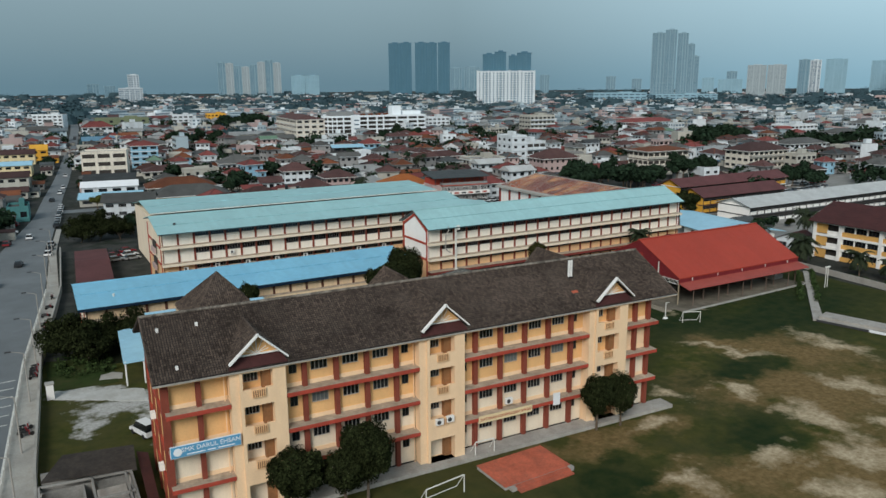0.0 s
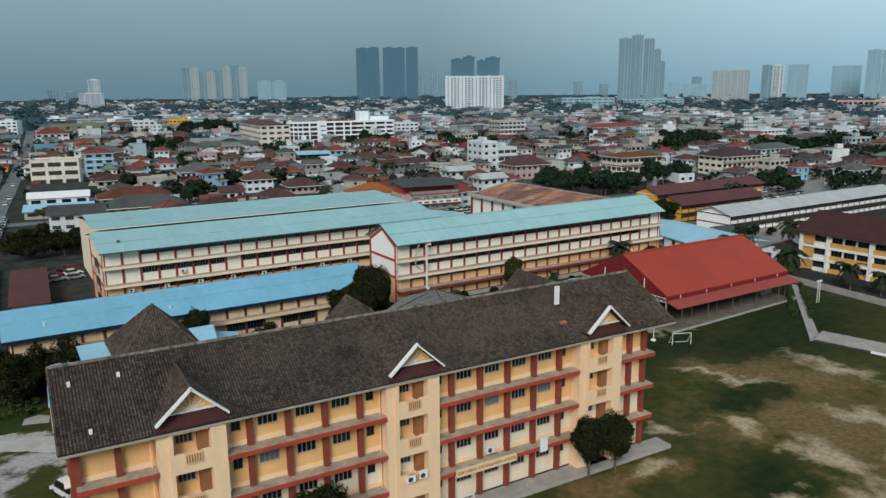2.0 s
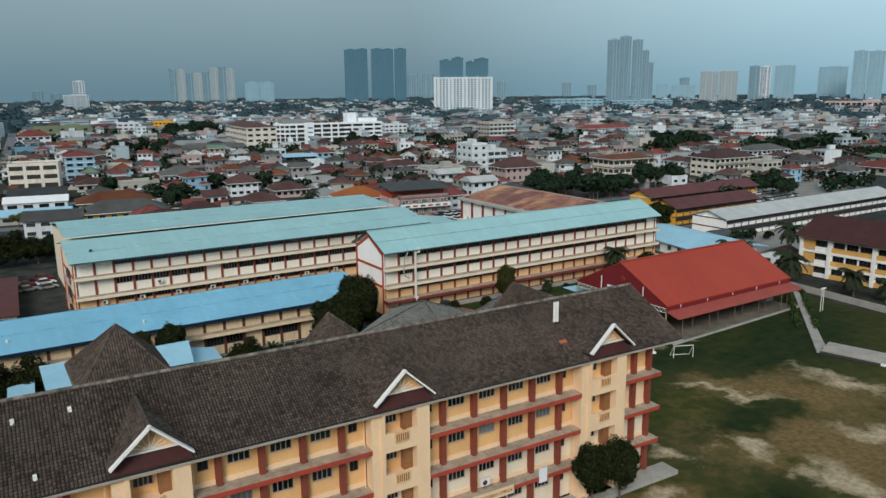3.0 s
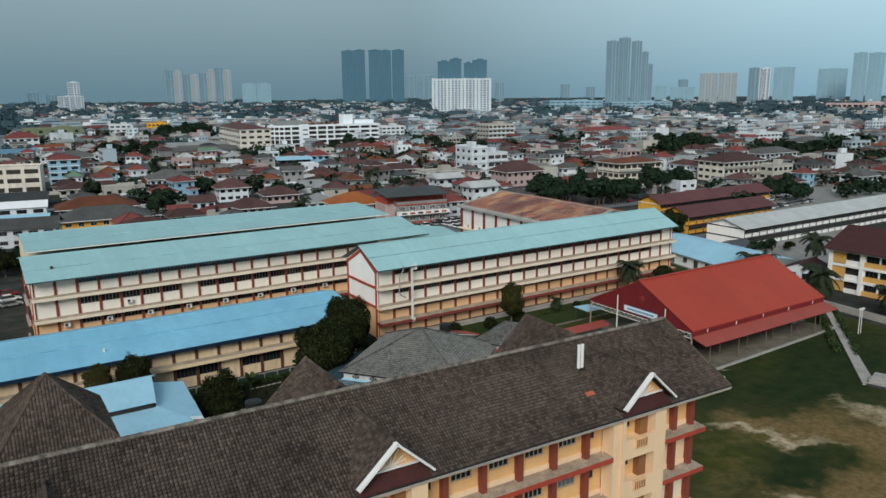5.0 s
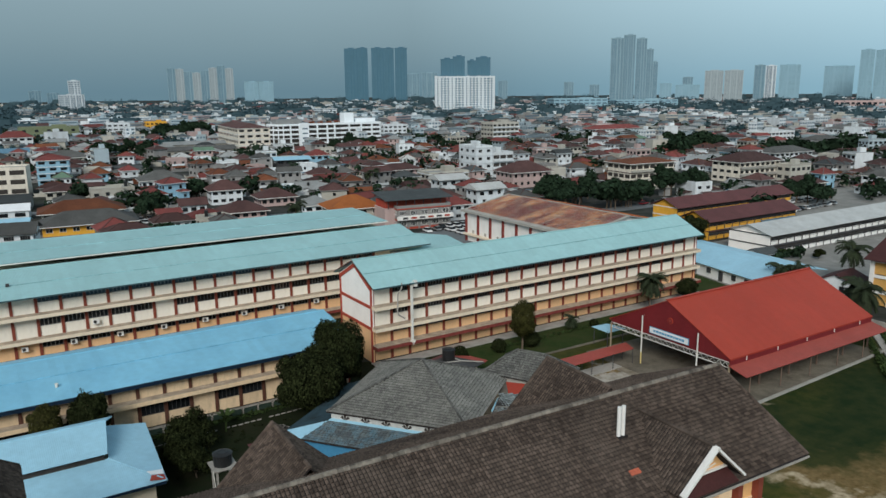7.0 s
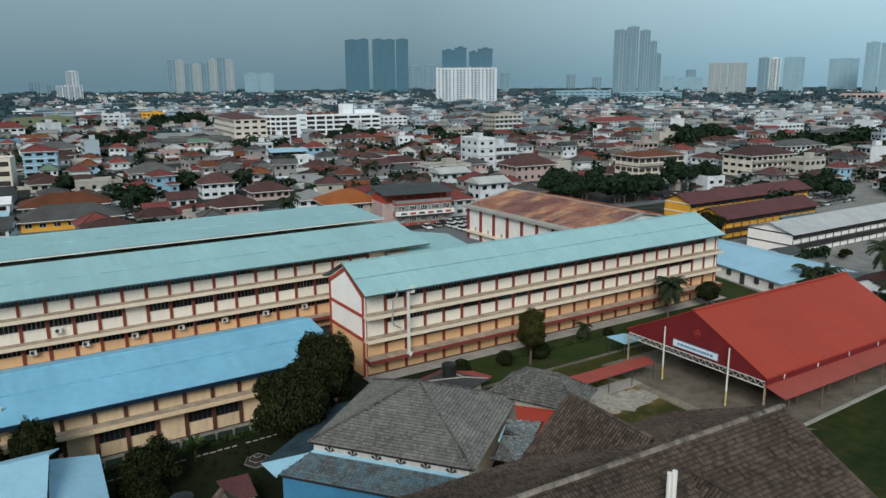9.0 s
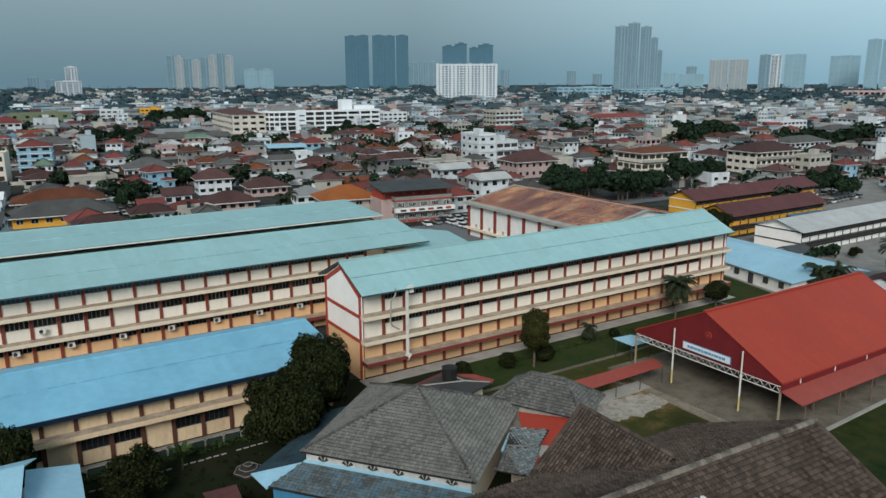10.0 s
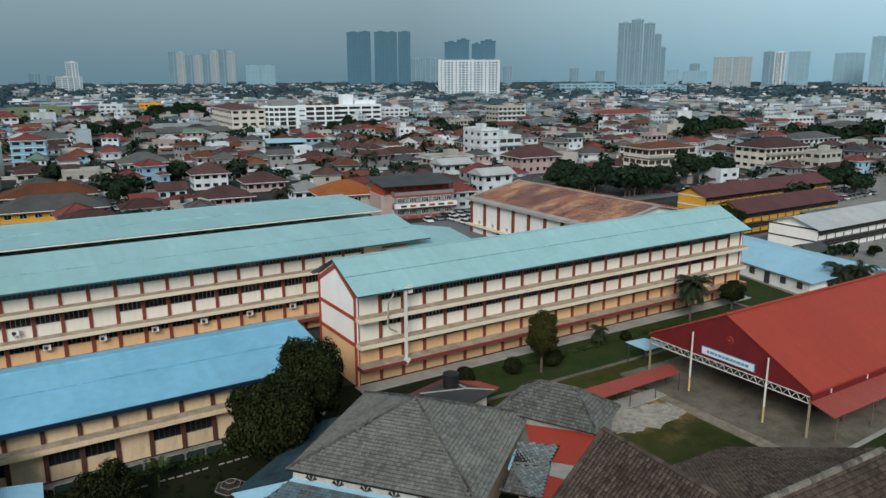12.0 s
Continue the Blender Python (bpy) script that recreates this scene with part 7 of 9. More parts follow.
        q = [(pts[0][0] + (1.5 if s == 0 else 0.2), 0.0, pts[0][2] + (0.27 if s == 0 else -0.04)), (pts[1][0] - (0.2 if s == 0 else 1.5), 0.0, pts[1][2] + (-0.04 if s == 0 else 0.27)),
             (pts[1][0] - (0.2 if s == 0 else 1.5), L, pts[1][2] + (-0.04 if s == 0 else 0.27)), (pts[0][0] + (1.5 if s == 0 else 0.2), L, pts[0][2] + (0.27 if s == 0 else -0.04))]
        tagged(part("roof_tiles", tile_field(q, (-17 * e, 0, -3.3), 0.8, 0.62, 0.1, 61 + s), "rust_roof", t, "rusted red brown roof tiles"), kind="stuff")
    for y in (0, L - 0.3):
        part("gable_wall", Geo().add([(0, y, 8.6), (W, y, 8.6), (W / 2, y, 12.0), (0, y + 0.3, 8.6), (W, y + 0.3, 8.6), (W / 2, y + 0.3, 12.0)], [(0, 1, 2), (5, 4, 3), (1, 4, 5, 2), (2, 5, 3, 0)]), "white_paint", t)
    part("ridge_cap", Geo().beam((W / 2, -1, 12.35), (W / 2, L + 1, 12.35), 0.6, 0.15), "pale_concrete", t)
    part("eaves_fascia", Geo().box(-1.15, -0.95, -1, L + 1, 8.5, 9.1), "pale_concrete", t)
    for y in (-1.1, L + 0.95):
        part("end_fascia", Geo().box(-1, W + 1, y, y + 0.15, 8.6, 9.0), "pale_concrete", t)
    return t


rusty_hall()


# ---- street beside the school ----
def strip(pts, z, t=0.25):
    """A long sheet between two lines of points."""
    s = Geo()
    for (ax0, ax1, ay), (bx0, bx1, by) in zip(pts, pts[1:]):
        s.slab([(ax0, ay, z), (ax1, ay, z), (bx1, by, z), (bx0, by, z)], t)
    return s


ROAD = [(-36, -11.2, -90), (-34, -8.6, 20), (-33, -6.6, 90), (-30, -4.2, 130), (-22, 0.8, 180), (-8.5, 3.4, 232), (0.8, 8.4, 290), (5.4, 12.5, 342), (10.4, 17.2, 391), (17.1, 23.6, 468), (25.6, 32.6, 576), (37.0, 44.0, 735), (47.0, 55.0, 887), (105, 117, 1900)]
single("road", strip(ROAD, 0.02), "asphalt", "grey tarmac street with parked cars", "road", "structure")
single("pavement", strip([(-14.5, -9.0, -90), (-8.4, -3.2, 60), (-6.4, -2.9, 92), (-3.9, -1.2, 132), (1.0, 3.6, 180), (3.4, 5.0, 225), (6.6, 8.0, 262)], 0.16), "pale_concrete", "pale concrete pavement beside the street", "pavement", "structure")
wallg = strip([(-9.1, -8.8, -90), (-3.3, -3.0, 60), (-3.0, -2.7, 92), (-1.3, -1.0, 132), (3.9, 4.2, 180), (5.9, 6.2, 225)], 1.5, 1.6)
single("boundary_wall", wallg, "pale_concrete", "pale boundary wall between street and school", "wall", "structure")
for k in range(12):
    y = 96 + k * 5.2
    x = -20.5 + (y - 96) * 0.06
    single("bay_line", Geo().slab([(x, y, 0.045), (x + 5.2, y - 0.3, 0.045), (x + 5.2, y - 0.12, 0.045), (x, y + 0.18, 0.045)], 0.02), "road_paint", "white painted parking bay line on the tarmac", "road marking", "structure")
for k in range(6):
    y = 109.3 + k * 3.45
    single("bay_line", Geo().slab([(-9.6, y - 0.5, 0.045), (-5.9 + k * 0.2, y, 0.045), (-5.9 + k * 0.2, y + 0.16, 0.045), (-9.6, y - 0.34, 0.045)], 0.02), "road_paint", "white painted parking bay line by the kerb", "road marking", "structure")
side_roads = Geo()
for ax, ay, bx, by, w in ((6, 300, 420, 278, 7), (20, 352, 520, 352, 7), (18, 470, 640, 500, 8), (30, 640, 900, 690, 9), (150, 236, 420, 232, 8), (172, 236, 205, 640, 7), (300, 232, 345, 620, 7)):
    d = Vector((bx - ax, by - ay, 0)).normalized()
    n = Vector((-d.y, d.x, 0)) * w / 2
    a, b = Vector((ax, ay, 0.0)), Vector((bx, by, 0.0))
    side_roads.slab([tuple(p) for p in (a - n, b - n, b + n, a + n)], 0.2)
single("side_street", side_roads, "asphalt", "narrow tarmac streets between the houses", "road", "structure")


def yard_shed():
    """Half-open yard store: dark sheet roof over one half, a bare concrete frame over the other."""
    t = thing("yard_store", "old half-roofed concrete yard store with dark sheet roof", "shed", at(0, 0))
    part("roof_sheet", Geo().slab([(-2.3, 84.1, 3.0), (2.3, 83.4, 3.0), (7.1, 82.1, 3.0), (7.5, 88.0, 3.2), (0.1, 89.3, 3.2)], 0.15), "felt_brown", t, "dark weathered sheet roof")
    part("floor", Geo().box(-2.6, 7.0, 72.0, 88.0, 0.0, 0.15), "court", t)
    for x0, x1, y0, y1 in ((-2.6, -2.35, 72, 84), (6.4, 6.65, 72, 88), (-2.6, 6.4, 83.0, 83.25), (1.6, 1.8, 72, 83), (-2.3, 6.4, 87.6, 87.85)):
        part("wall", Geo().box(x0, x1, y0, y1, 0.15, 2.2), "court", t)
    for a, b in (((-2.5, 83.2, 2.9), (6.5, 82.2, 2.9)), ((-2.5, 83.2, 2.9), (-2.5, 72, 2.9)), ((6.5, 82.2, 2.9), (6.5, 72, 2.9)), ((2.6, 82.8, 2.9), (2.6, 72, 2.9)), ((-2.5, 78, 2.9), (6.5, 77.6, 2.9)), ((5.9, 82.2, 2.9), (5.9, 72, 2.9))):
        part("beam", Geo().beam(a, b, 0.22, 0.2), "court", t)
    for x in (-2.4, 2.6, 6.4):
        for y in (72.4, 78, 82.6):
            part("post", Geo().box(x - 0.12, x + 0.12, y - 0.12, y + 0.12, 0.15, 2.85), "concrete", t)
    part("inner_slab", Geo().box(2.9, 5.8, 76.4, 81.6, 0.2, 1.9), "concrete", t)
    for x, y, h in ((-1.2, 80.5, 2.0), (0.2, 79.0, 1.6), (-0.6, 77.2, 1.8)):
        part("bin", Geo().rod((x, y, 0.15), (x, y, h), 0.7, 0.75, 10), "dark_metal", t)
    part("lean_roof", Geo().slab([(7.3, 76, 2.5), (8.4, 76, 2.3), (8.9, 87, 2.3), (7.7, 87.6, 2.5)], 0.08), "dark_maroon", t)


yard_shed()


def motorbike(x, y, turn, label):
    t = thing("motorbike", label, "motorbike", at(x, y, 0.16) @ Matrix.Rotation(radians(turn), 4, "Z"), "motorbikes on the pavement")
    for d in (-0.62, 0.62):
        part("wheel", Geo().rod((d, -0.06, 0.29), (d, 0.06, 0.29), 0.29, 0.29, 12), "rubber", t)
    part("engine", Geo().box(-0.3, 0.25, -0.14, 0.14, 0.25, 0.6), "dark_metal", t)
    part("seat", Geo().box(-0.75, 0.05, -0.14, 0.14, 0.66, 0.8), "rubber", t)
    part("front_fork", Geo().beam((0.62, 0, 0.3), (0.4, 0, 1.0), 0.1, 0.12), "car_silver", t)
    part("handlebar", Geo().rod((0.38, -0.36, 1.0), (0.38, 0.36, 1.0), 0.03), "dark_metal", t)
    part("leg_shield", Geo().box(0.2, 0.34, -0.2, 0.2, 0.3, 0.85), "car_red", t)


for x, y, turn in ((-1.9, 130.0, 20), (-2.1, 128.6, 12), (-2.1, 127.4, 15), (-2.3, 125.6, 30), (-3.7, 106.0, 10), (-3.9, 104.9, 25), (-3.6, 103.8, 14), (-0.4, 147.5, 80), (-0.2, 150.5, 70), (0.0, 153.5, 20), (0.4, 160.0, 15), (1.2, 166.0, 30), (2.0, 174.0, 75)):
    motorbike(x, y, turn, "dark motorbike parked on the pale pavement")
rl = thing("kerb_railing", "low pale steel railing along the street kerb", "railing", at(0, 0))
for k, ((a0, a1, ay), (b0, b1, by)) in enumerate((((-8.4, 0, 60), (-6.4, 0, 92)), ((-6.4, 0, 92), (-3.9, 0, 132)), ((-3.9, 0, 132), (1.0, 0, 180)))):
    for z in (0.55, 1.0):
        part("rail", Geo().beam((a0 + 0.1, ay, z), (b0 + 0.1, by, z), 0.09, 0.09), "steel_white", rl)
    for i in range(12):
        u = i / 12
        part("post", Geo().box(a0 + (b0 - a0) * u + 0.05, a0 + (b0 - a0) * u + 0.15, ay + (by - ay) * u, ay + (by - ay) * u + 0.1, 0.1, 1.0), "steel_white", rl)
gt = thing("gate_post", "white block gate pillar by the gravel drive", "gate post", at(-0.4, 116.0))
part("pillar", Geo().box(-0.5, 0.5, -0.5, 0.5, 0, 2.3), "white_paint", gt)
part("cap", Geo().box(-0.6, 0.6, -0.6, 0.6, 2.3, 2.45), "pale_concrete", gt)


def street_lamp(x, y, h, turn):
    t = thing("street_lamp", "slim grey steel street lamp with a curved arm", "street lamp", at(x, y) @ Matrix.Rotation(radians(turn), 4, "Z"), "lamps along the street")
    part("pole", Geo().rod((0, 0, 0), (0, 0, h), 0.11, 0.07, 8), "concrete", t)
    part("arm", Geo().rod((0, 0, h), (-1.6, 0, h + 0.5), 0.06, 0.04), "concrete", t)
    part("lamp_head", Geo().box(-2.3, -1.5, -0.14, 0.14, h + 0.42, h + 0.58), "dark_metal", t)


for k in range(9):
    y = 82 + k * 17
    street_lamp(-4.7 + max(0, y - 92) * 0.068, y, 7.5, 0)


# ---- cars ----
def car_parts(paint, van=False):
    L, W = (4.2, 1.75)
    body, glass = Geo(), Geo()
    h1, h2 = (0.95, 1.75) if van else (0.85, 1.45)
    prof = [(-2.1, 0.35), (-2.1, h1 - 0.1), (-1.9, h1), (1.1, h1), (2.0, h1 - 0.2), (2.1, 0.4)]
    n = len(prof)
    v = [(x, s * W / 2, z) for s in (-1, 1) for x, z in prof]
    body.add(v, [tuple(range(n)), tuple(range(2 * n - 1, n - 1, -1))] + [(i, n + i, n + (i + 1) % n, (i + 1) % n) for i in range(n)])
    x0, x1, x2, x3 = (-2.05, -1.9, 0.5, 1.25) if van else (-1.95, -1.4, 0.2, 0.95)
    c = [(x0, h1), (x1, h2), (x2, h2), (x3, h1)]
    for s0, s1, tgt in ((0.80, 0.66, glass),):
        v = [(x, s * (s0 if z < h2 else s1), z) for s in (-1, 1) for x, z in c]
        tgt.add(v, [(0, 1, 2, 3), (7, 6, 5, 4), (0, 4, 5, 1), (1, 5, 6, 2), (2, 6, 7, 3)])
    body.add([(x, s * 0.67, h2 + d) for d in (0.0, 0.05) for x in (x1, x2) for s in (-1, 1)], [(0, 2, 3, 1), (4, 5, 7, 6), (0, 1, 5, 4), (2, 6, 7, 3), (0, 4, 6, 2), (1, 3, 7, 5)])
    wheel = Geo().rod((0, -0.1, 0), (0, 0.1, 0), 0.32, 0.32, 12)
    return body.mesh("body", paint), glass.mesh("cabin_glass", "glass"), wheel.mesh("wheel", "rubber")


def make_car(name, label, paint, m, van=False):
    b, gl, wh = car_parts(paint, van)
    t = thing(name, label, "car", m, "cars parked and waiting")
    part("body", b, "", t)
    part("cabin_glass", gl, "", t)
    for x in (-1.3, 1.3):
        for y in (-0.8, 0.8):
            part("wheel", wh, "", t, m=at(x, y, 0.32))
    return t


rc = random.Random(9)
CARS = [make_car("car", "white saloon car with dark windows on tarmac", "car_white", at(-6, 262, 0.03)), make_car("car", "black saloon car parked on tarmac", "car_black", at(-10, 208, 0.03) @ Matrix.Rotation(radians(84), 4, "Z")),
        make_car("car", "silver saloon car with dark windows", "car_silver", at(-11.5, 180, 0.03) @ Matrix.Rotation(radians(84), 4, "Z")), make_car("car", "dark red saloon car on the street", "car_red", at(-4.5, 276, 0.03) @ Matrix.Rotation(radians(80), 4, "Z"))]
make_car("van", "small white van parked on the gravel yard", "car_white", at(9.7, 97.0, 0.1) @ Matrix.Rotation(radians(112), 4, "Z") @ Matrix.Diagonal((1.0, 1.0, 1.12, 1)), True)
spots = [(150 + (k % 7) * 2.7, 228 + (k // 7) * 5.5, 92) for k in range(21)] + [(-4.0, 212, 86), (-15.5, 196, 84), (-9, 192, 84), (-18, 168, 84), (-17.5, 178, 80), (-23, 158, 84), (-6.8, 242, 80), (-16, 214, 84), (3.0, 222, 80), (3.6, 229, 80), (4.2, 235, 80), (-1.0, 250, 82), (8, 330, 82), (14, 370, 84), (12, 352, 84), (17.5, 420, 84)]
spots += [(x, 236 + rc.uniform(-1, 1), rc.choice((80, 260))) for x in (128, 131, 134, 143, 147)]
spots += [(100 + (k % 9) * 4.6, 216 + (k // 9) * 9 + rc.uniform(-.5, .5), rc.choice((88, 268))) for k in range(18)]
spots += [(70 + (k % 6) * 2.9, 304 + (k // 6) * 7 + rc.uniform(-.5, .5), rc.choice((86, 266))) for k in range(10)]
spots += [(7.0 + 0.08 * (k * 5.2), 268 + k * 5.2, 84) for k in range(9)]
spots += [(240 + k * 6.1, 236.5 + rc.uniform(-.3, .3), 2) for k in range(14)]
spots += [(262 + k * 3.1, 194 + rc.uniform(-.5, .5) + k * 0.2, 92) for k in range(12)] + [(270 + k * 5.6, 206 + rc.uniform(-.4, .4), 3) for k in range(8)]
spots += [(18 + (k % 2) * 4, 205 + (k // 2) * 5, 10) for k in range(6)]
for x, y, turn in spots:
    copy_thing(rc.choice((CARS[0], CARS[0], CARS[1], CARS[2], CARS[2], CARS[3])), at(x, y, 0.06) @ Matrix.Rotation(radians(turn + rc.uniform(-4, 4)), 4, "Z"))


# ---- houses and shops that stand out ----
W, C, G2 = "white_city", "cream_city", "grey_city"
storey_block("open_shed", "small open shed with maroon sheet roof beside the yard", 7.6, 176, -3, 6.4, 34, 1, C, "gable", "maroon_roof", bay=8, sh=2.7, rise=1.0, cat="shed")
CATS = {"shop_row": "shop row", "long_house": "house", "apartment_house": "apartment house", "shop_block": "shop block", "open_pavilion": "pavilion", "roadside_stall": "stall"}


def put_house(nm, lab, x, y, turn, w, d, n, wall, form, rm, shh, rise, over, **more):
    storey_block(nm, lab, x, y, turn, w, d, n, wall, form, rm, sh=shh, rise=rise, over=over, cat=CATS.get(nm, nm), **more)


put_house("long_house", "single-storey orange house with wide grey hipped roof", 41.6, 296.7, -5, 26.5, 13.3, 1, "yellow_city", "hip", "roof_grey", 3.2, 3.6, 1.6, bay=3.4, wide=0.5)
put_house("long_house", "low house with wide rusty orange roof", 43.7, 325, -5, 25.6, 15, 1, C, "hip", "roof_rust", 3.2, 3.4, 1.4, bay=4, far=True)
put_house("long_house", "low cream house with long dull red roof", 50.4, 388, -5, 27.3, 12.3, 1, C, "hip", "roof_brown", 3.4, 2.4, 1.0, bay=3.2, far=True)
put_house("apartment_house", "four-storey light blue house with red hipped roof", 52.0, 443.2, -8, 14, 14, 4, "blue_city", "hip", "roof_red", 3.05, 2.6, 0.8, bay=4.4, band="white_city", far=True)
put_house("shop_block", "three-storey cream block with dark open galleries", 24.8, 410, -11, 21, 13, 3, "aged_cream", "deck", "roof_pale", 4.0, 2, 0.6, bay=6.8, wide=0.8, high=0.5, win="shadow_room", far=True)
put_house("house", "white house with long grey hipped roof and porch", 89.7, 395.9, -5, 18.4, 14.7, 1, W, "hip", "roof_grey", 4.4, 4.0, 1.2, bay=2.6, far=True)
put_house("house", "two-storey white house with brown hipped roof", 103.3, 332.1, -5, 12.0, 9.5, 2, W, "hip", "roof_brown", 2.9, 3.6, 1.2, bay=2.9, far=True)
put_house("house", "low dark house with brown hipped roof", 96.4, 292.5, -5, 14.5, 11, 1, "pink_city", "hip", "roof_brown", 2.9, 3.2, 1.3, bay=2.9, far=True)
put_house("house", "pink house with maroon hipped roof", 117.7, 316.6, -5, 13.5, 11, 1, "pink_city", "hip", "roof_brown", 3.4, 3.2, 1.3, bay=2.7, far=True)
put_house("house", "small house with bright dull red roof", 77.5, 305, -5, 7.5, 8, 1, C, "gable", "roof_red", 2.8, 1.2, 0.7, bay=3, far=True)
put_house("house", "small white gabled house with brown roof", 87.2, 314, -5, 9.0, 8, 1, W, "gable", "roof_brown", 3.6, 2.2, 0.8, bay=2.7, far=True)
put_house("house", "low house with dark red hipped roof", 84.0, 289, -5, 12, 9, 1, C, "hip", "roof_red", 2.6, 2.4, 1.0, bay=3, far=True)
put_house("house", "two-storey light blue house with maroon roof", 192.6, 448, -5, 11.8, 9.4, 2, "blue_city", "hip", "roof_red", 3.4, 3.2, 0.8, bay=3.6, far=True)
put_house("house", "small white house with brown hipped roof", 165.5, 381.5, -5, 12.5, 9.5, 1, W, "hip", "roof_brown", 3.4, 3.0, 1.0, bay=3, far=True)
put_house("house", "long cream house with brown red hipped roof", 195.2, 362, -5, 20, 11, 2, "pink_city", "hip", "roof_brown", 2.6, 2.8, 1.2, bay=3, far=True)
put_house("house", "two-storey cream house with flat roof terrace", 198.4, 325.1, -5, 20.4, 12.3, 2, C, "flat", "roof_pale", 3.2, 2, 0.6, bay=3.4, band=W, far=True)
put_house("apartment_house", "four-storey white house with open terraces", 237.8, 344.7, -5, 9.6, 17.3, 4, W, "flat", "roof_pale", 3.8, 2, 0.6, bay=4.8, wide=0.4, high=0.36, band=W, far=True)
put_house("apartment_house", "three-storey white wing with deep open balconies", 247.6, 343.8, -5, 12.0, 15.5, 3, W, "flat", "roof_pale", 3.9, 2, 0.6, bay=4.0, wide=0.86, high=0.46, win="shadow_room", balcony=W, far=True)
put_house("house", "two-storey pink house with brown hipped roof", 228.5, 303, -5, 20, 14, 2, "pink_city", "hip", "roof_brown", 3.5, 4.6, 1.3, bay=3, wide=0.4, far=True)
put_house("house", "two-storey cream house with rusty orange hipped roof", 121.5, 258.5, -8, 16.5, 13, 2, C, "hip", "roof_orange", 3.1, 3.6, 1.4, bay=4, wide=0.5)
put_house("house", "white house with dull red hipped roof", 158.4, 249, -5, 9.5, 8, 2, W, "hip", "roof_red", 2.7, 2.6, 0.8, bay=3)
put_house("house", "small house with pale pyramid roof", 124.8, 290.6, -5, 10.5, 9, 1, W, "hip", "roof_pale", 3.0, 3.0, 0.8, bay=3, far=True)
put_house("apartment_house", "four-storey white and cream flats with balconies", 403.1, 555.7, -5, 26, 19.6, 4, C, "flat", "roof_pale", 3.8, 2, 0.6, bay=4, balcony=W, far=True)
put_house("apartment_house", "three-storey cream flats with rusty open roof terrace", 264.2, 267, -5, 24.9, 14.9, 3, "aged_cream", "hip", "roof_rust", 3.9, 1.8, 1.4, bay=3.4, wide=0.8, win="shadow_room", balcony="cream_city", band="roof_brown", far=True)
put_house("apartment_house", "three-storey cream flats with brown hipped roof", 323.9, 256.5, -5, 27.2, 16.3, 3, "aged_cream", "hip", "roof_brown", 3.2, 4.0, 1.4, bay=3.4, balcony="pale_concrete", far=True)
put_house("shop_row", "two-storey shop row with blue shop front", 347.5, 246, -5, 14, 8, 2, C, "flat", "roof_pale", 3.6, 2, 0.5, bay=3.4, panel="blue_city", far=True)
put_house("warehouse", "long low shed with pale sheet roof", 350, 318, -5, 46, 15, 1, G2, "gable", "roof_pale", 4.0, 1.8, 0.6, bay=8, far=True)
put_house("apartment_house", "long low white flats with red roofs", 513.9, 548, -5, 58, 20, 2, W, "hip", "roof_red", 3.4, 3.6, 0.8, bay=4, far=True)
put_house("apartment_house", "white flats with flat terraces", 540, 390, -5, 30, 20, 3, W, "flat", "roof_pale", 3.2, 2, 0.6, bay=3.8, band="white_paint", far=True)
put_house("apartment_house", "two-storey white flats with grey green hipped roof", 416.8, 300.5, -5, 32, 15.5, 2, W, "hip", "roof_grey", 3.1, 3.2, 1.0, bay=3.6, far=True)
put_house("apartment_house", "two-storey white flats with grey hipped roof", 520, 338, -5, 28, 16, 2, W, "hip", "roof_grey", 3.4, 3.4, 1.0, bay=3.6, far=True)
put_house("apartment_house", "three-storey white flats with grey hipped roof", 610, 372, -5, 34, 16, 3, W, "hip", "roof_grey", 3.4, 3.4, 1.0, bay=3.6, far=True)
put_house("apartment_house", "four-storey white block with flat roof", 13, 930, -20, 31, 16, 4, W, "flat", "roof_pale", 3.5, 2, 0.6, bay=5, far=True)
put_house("shop_row", "pinkish two-storey row with grey roof", 5, 760, -4, 24, 12, 2, "pink_city", "gable", "roof_grey", 3.4, 3.0, 0.8, bay=3, far=True)
put_house("house", "wide low hall with dull red hipped roof", 398, 208, -4, 44, 20, 1, C, "hip", "roof_red", 4.0, 4.0, 1.4, bay=4, far=True)
put_house("house", "white house with grey hipped roof", 352, 205, -4, 14, 11, 2, W, "hip", "roof_grey", 2.8, 2.8, 1.0, bay=3.2, far=True)
put_house("house", "white house with brown gabled roof and blue sheet", 385, 172, -4, 22, 13, 2, "blue_city", "gable", "roof_grey", 2.8, 2.4, 1.0, bay=3.2, far=True)
put_house("house", "two-storey house with brown hipped roof", 318, 222, -4, 16, 11, 1, C, "hip", "roof_brown", 3.4, 3.0, 1.0, bay=3.2, far=True)
put_house("shop_row", "low row with white sheet roof beside the street", 19.5, 340, -8, 21.5, 9, 1, W, "gable", "sign_white", 3.4, 2.0, 0.6, bay=5, far=True)
put_house("shop_row", "low row with pale blue sheet roof beside the street", 16.5, 308, -8, 22, 14, 1, C, "gable", "pale_blue_roof", 2.9, 1.6, 0.6, bay=5, far=True)
put_house("shop_row", "low row with old grey sheet roof beside the street", 22, 362, -8, 21, 16, 1, G2, "gable", "roof_slate", 3.6, 2.2, 0.6, bay=5, far=True)
put_house("house", "grey-roofed house behind dark trees", 22, 276, -12, 16, 12, 2, W, "gable", "roof_grey", 2.8, 2.4, 0.9, bay=4)
put_house("house", "low house with dull red hipped roof among trees", 236, 276, -5, 15, 10, 1, C, "hip", "roof_red", 3.0, 3.0, 1.0, bay=3)
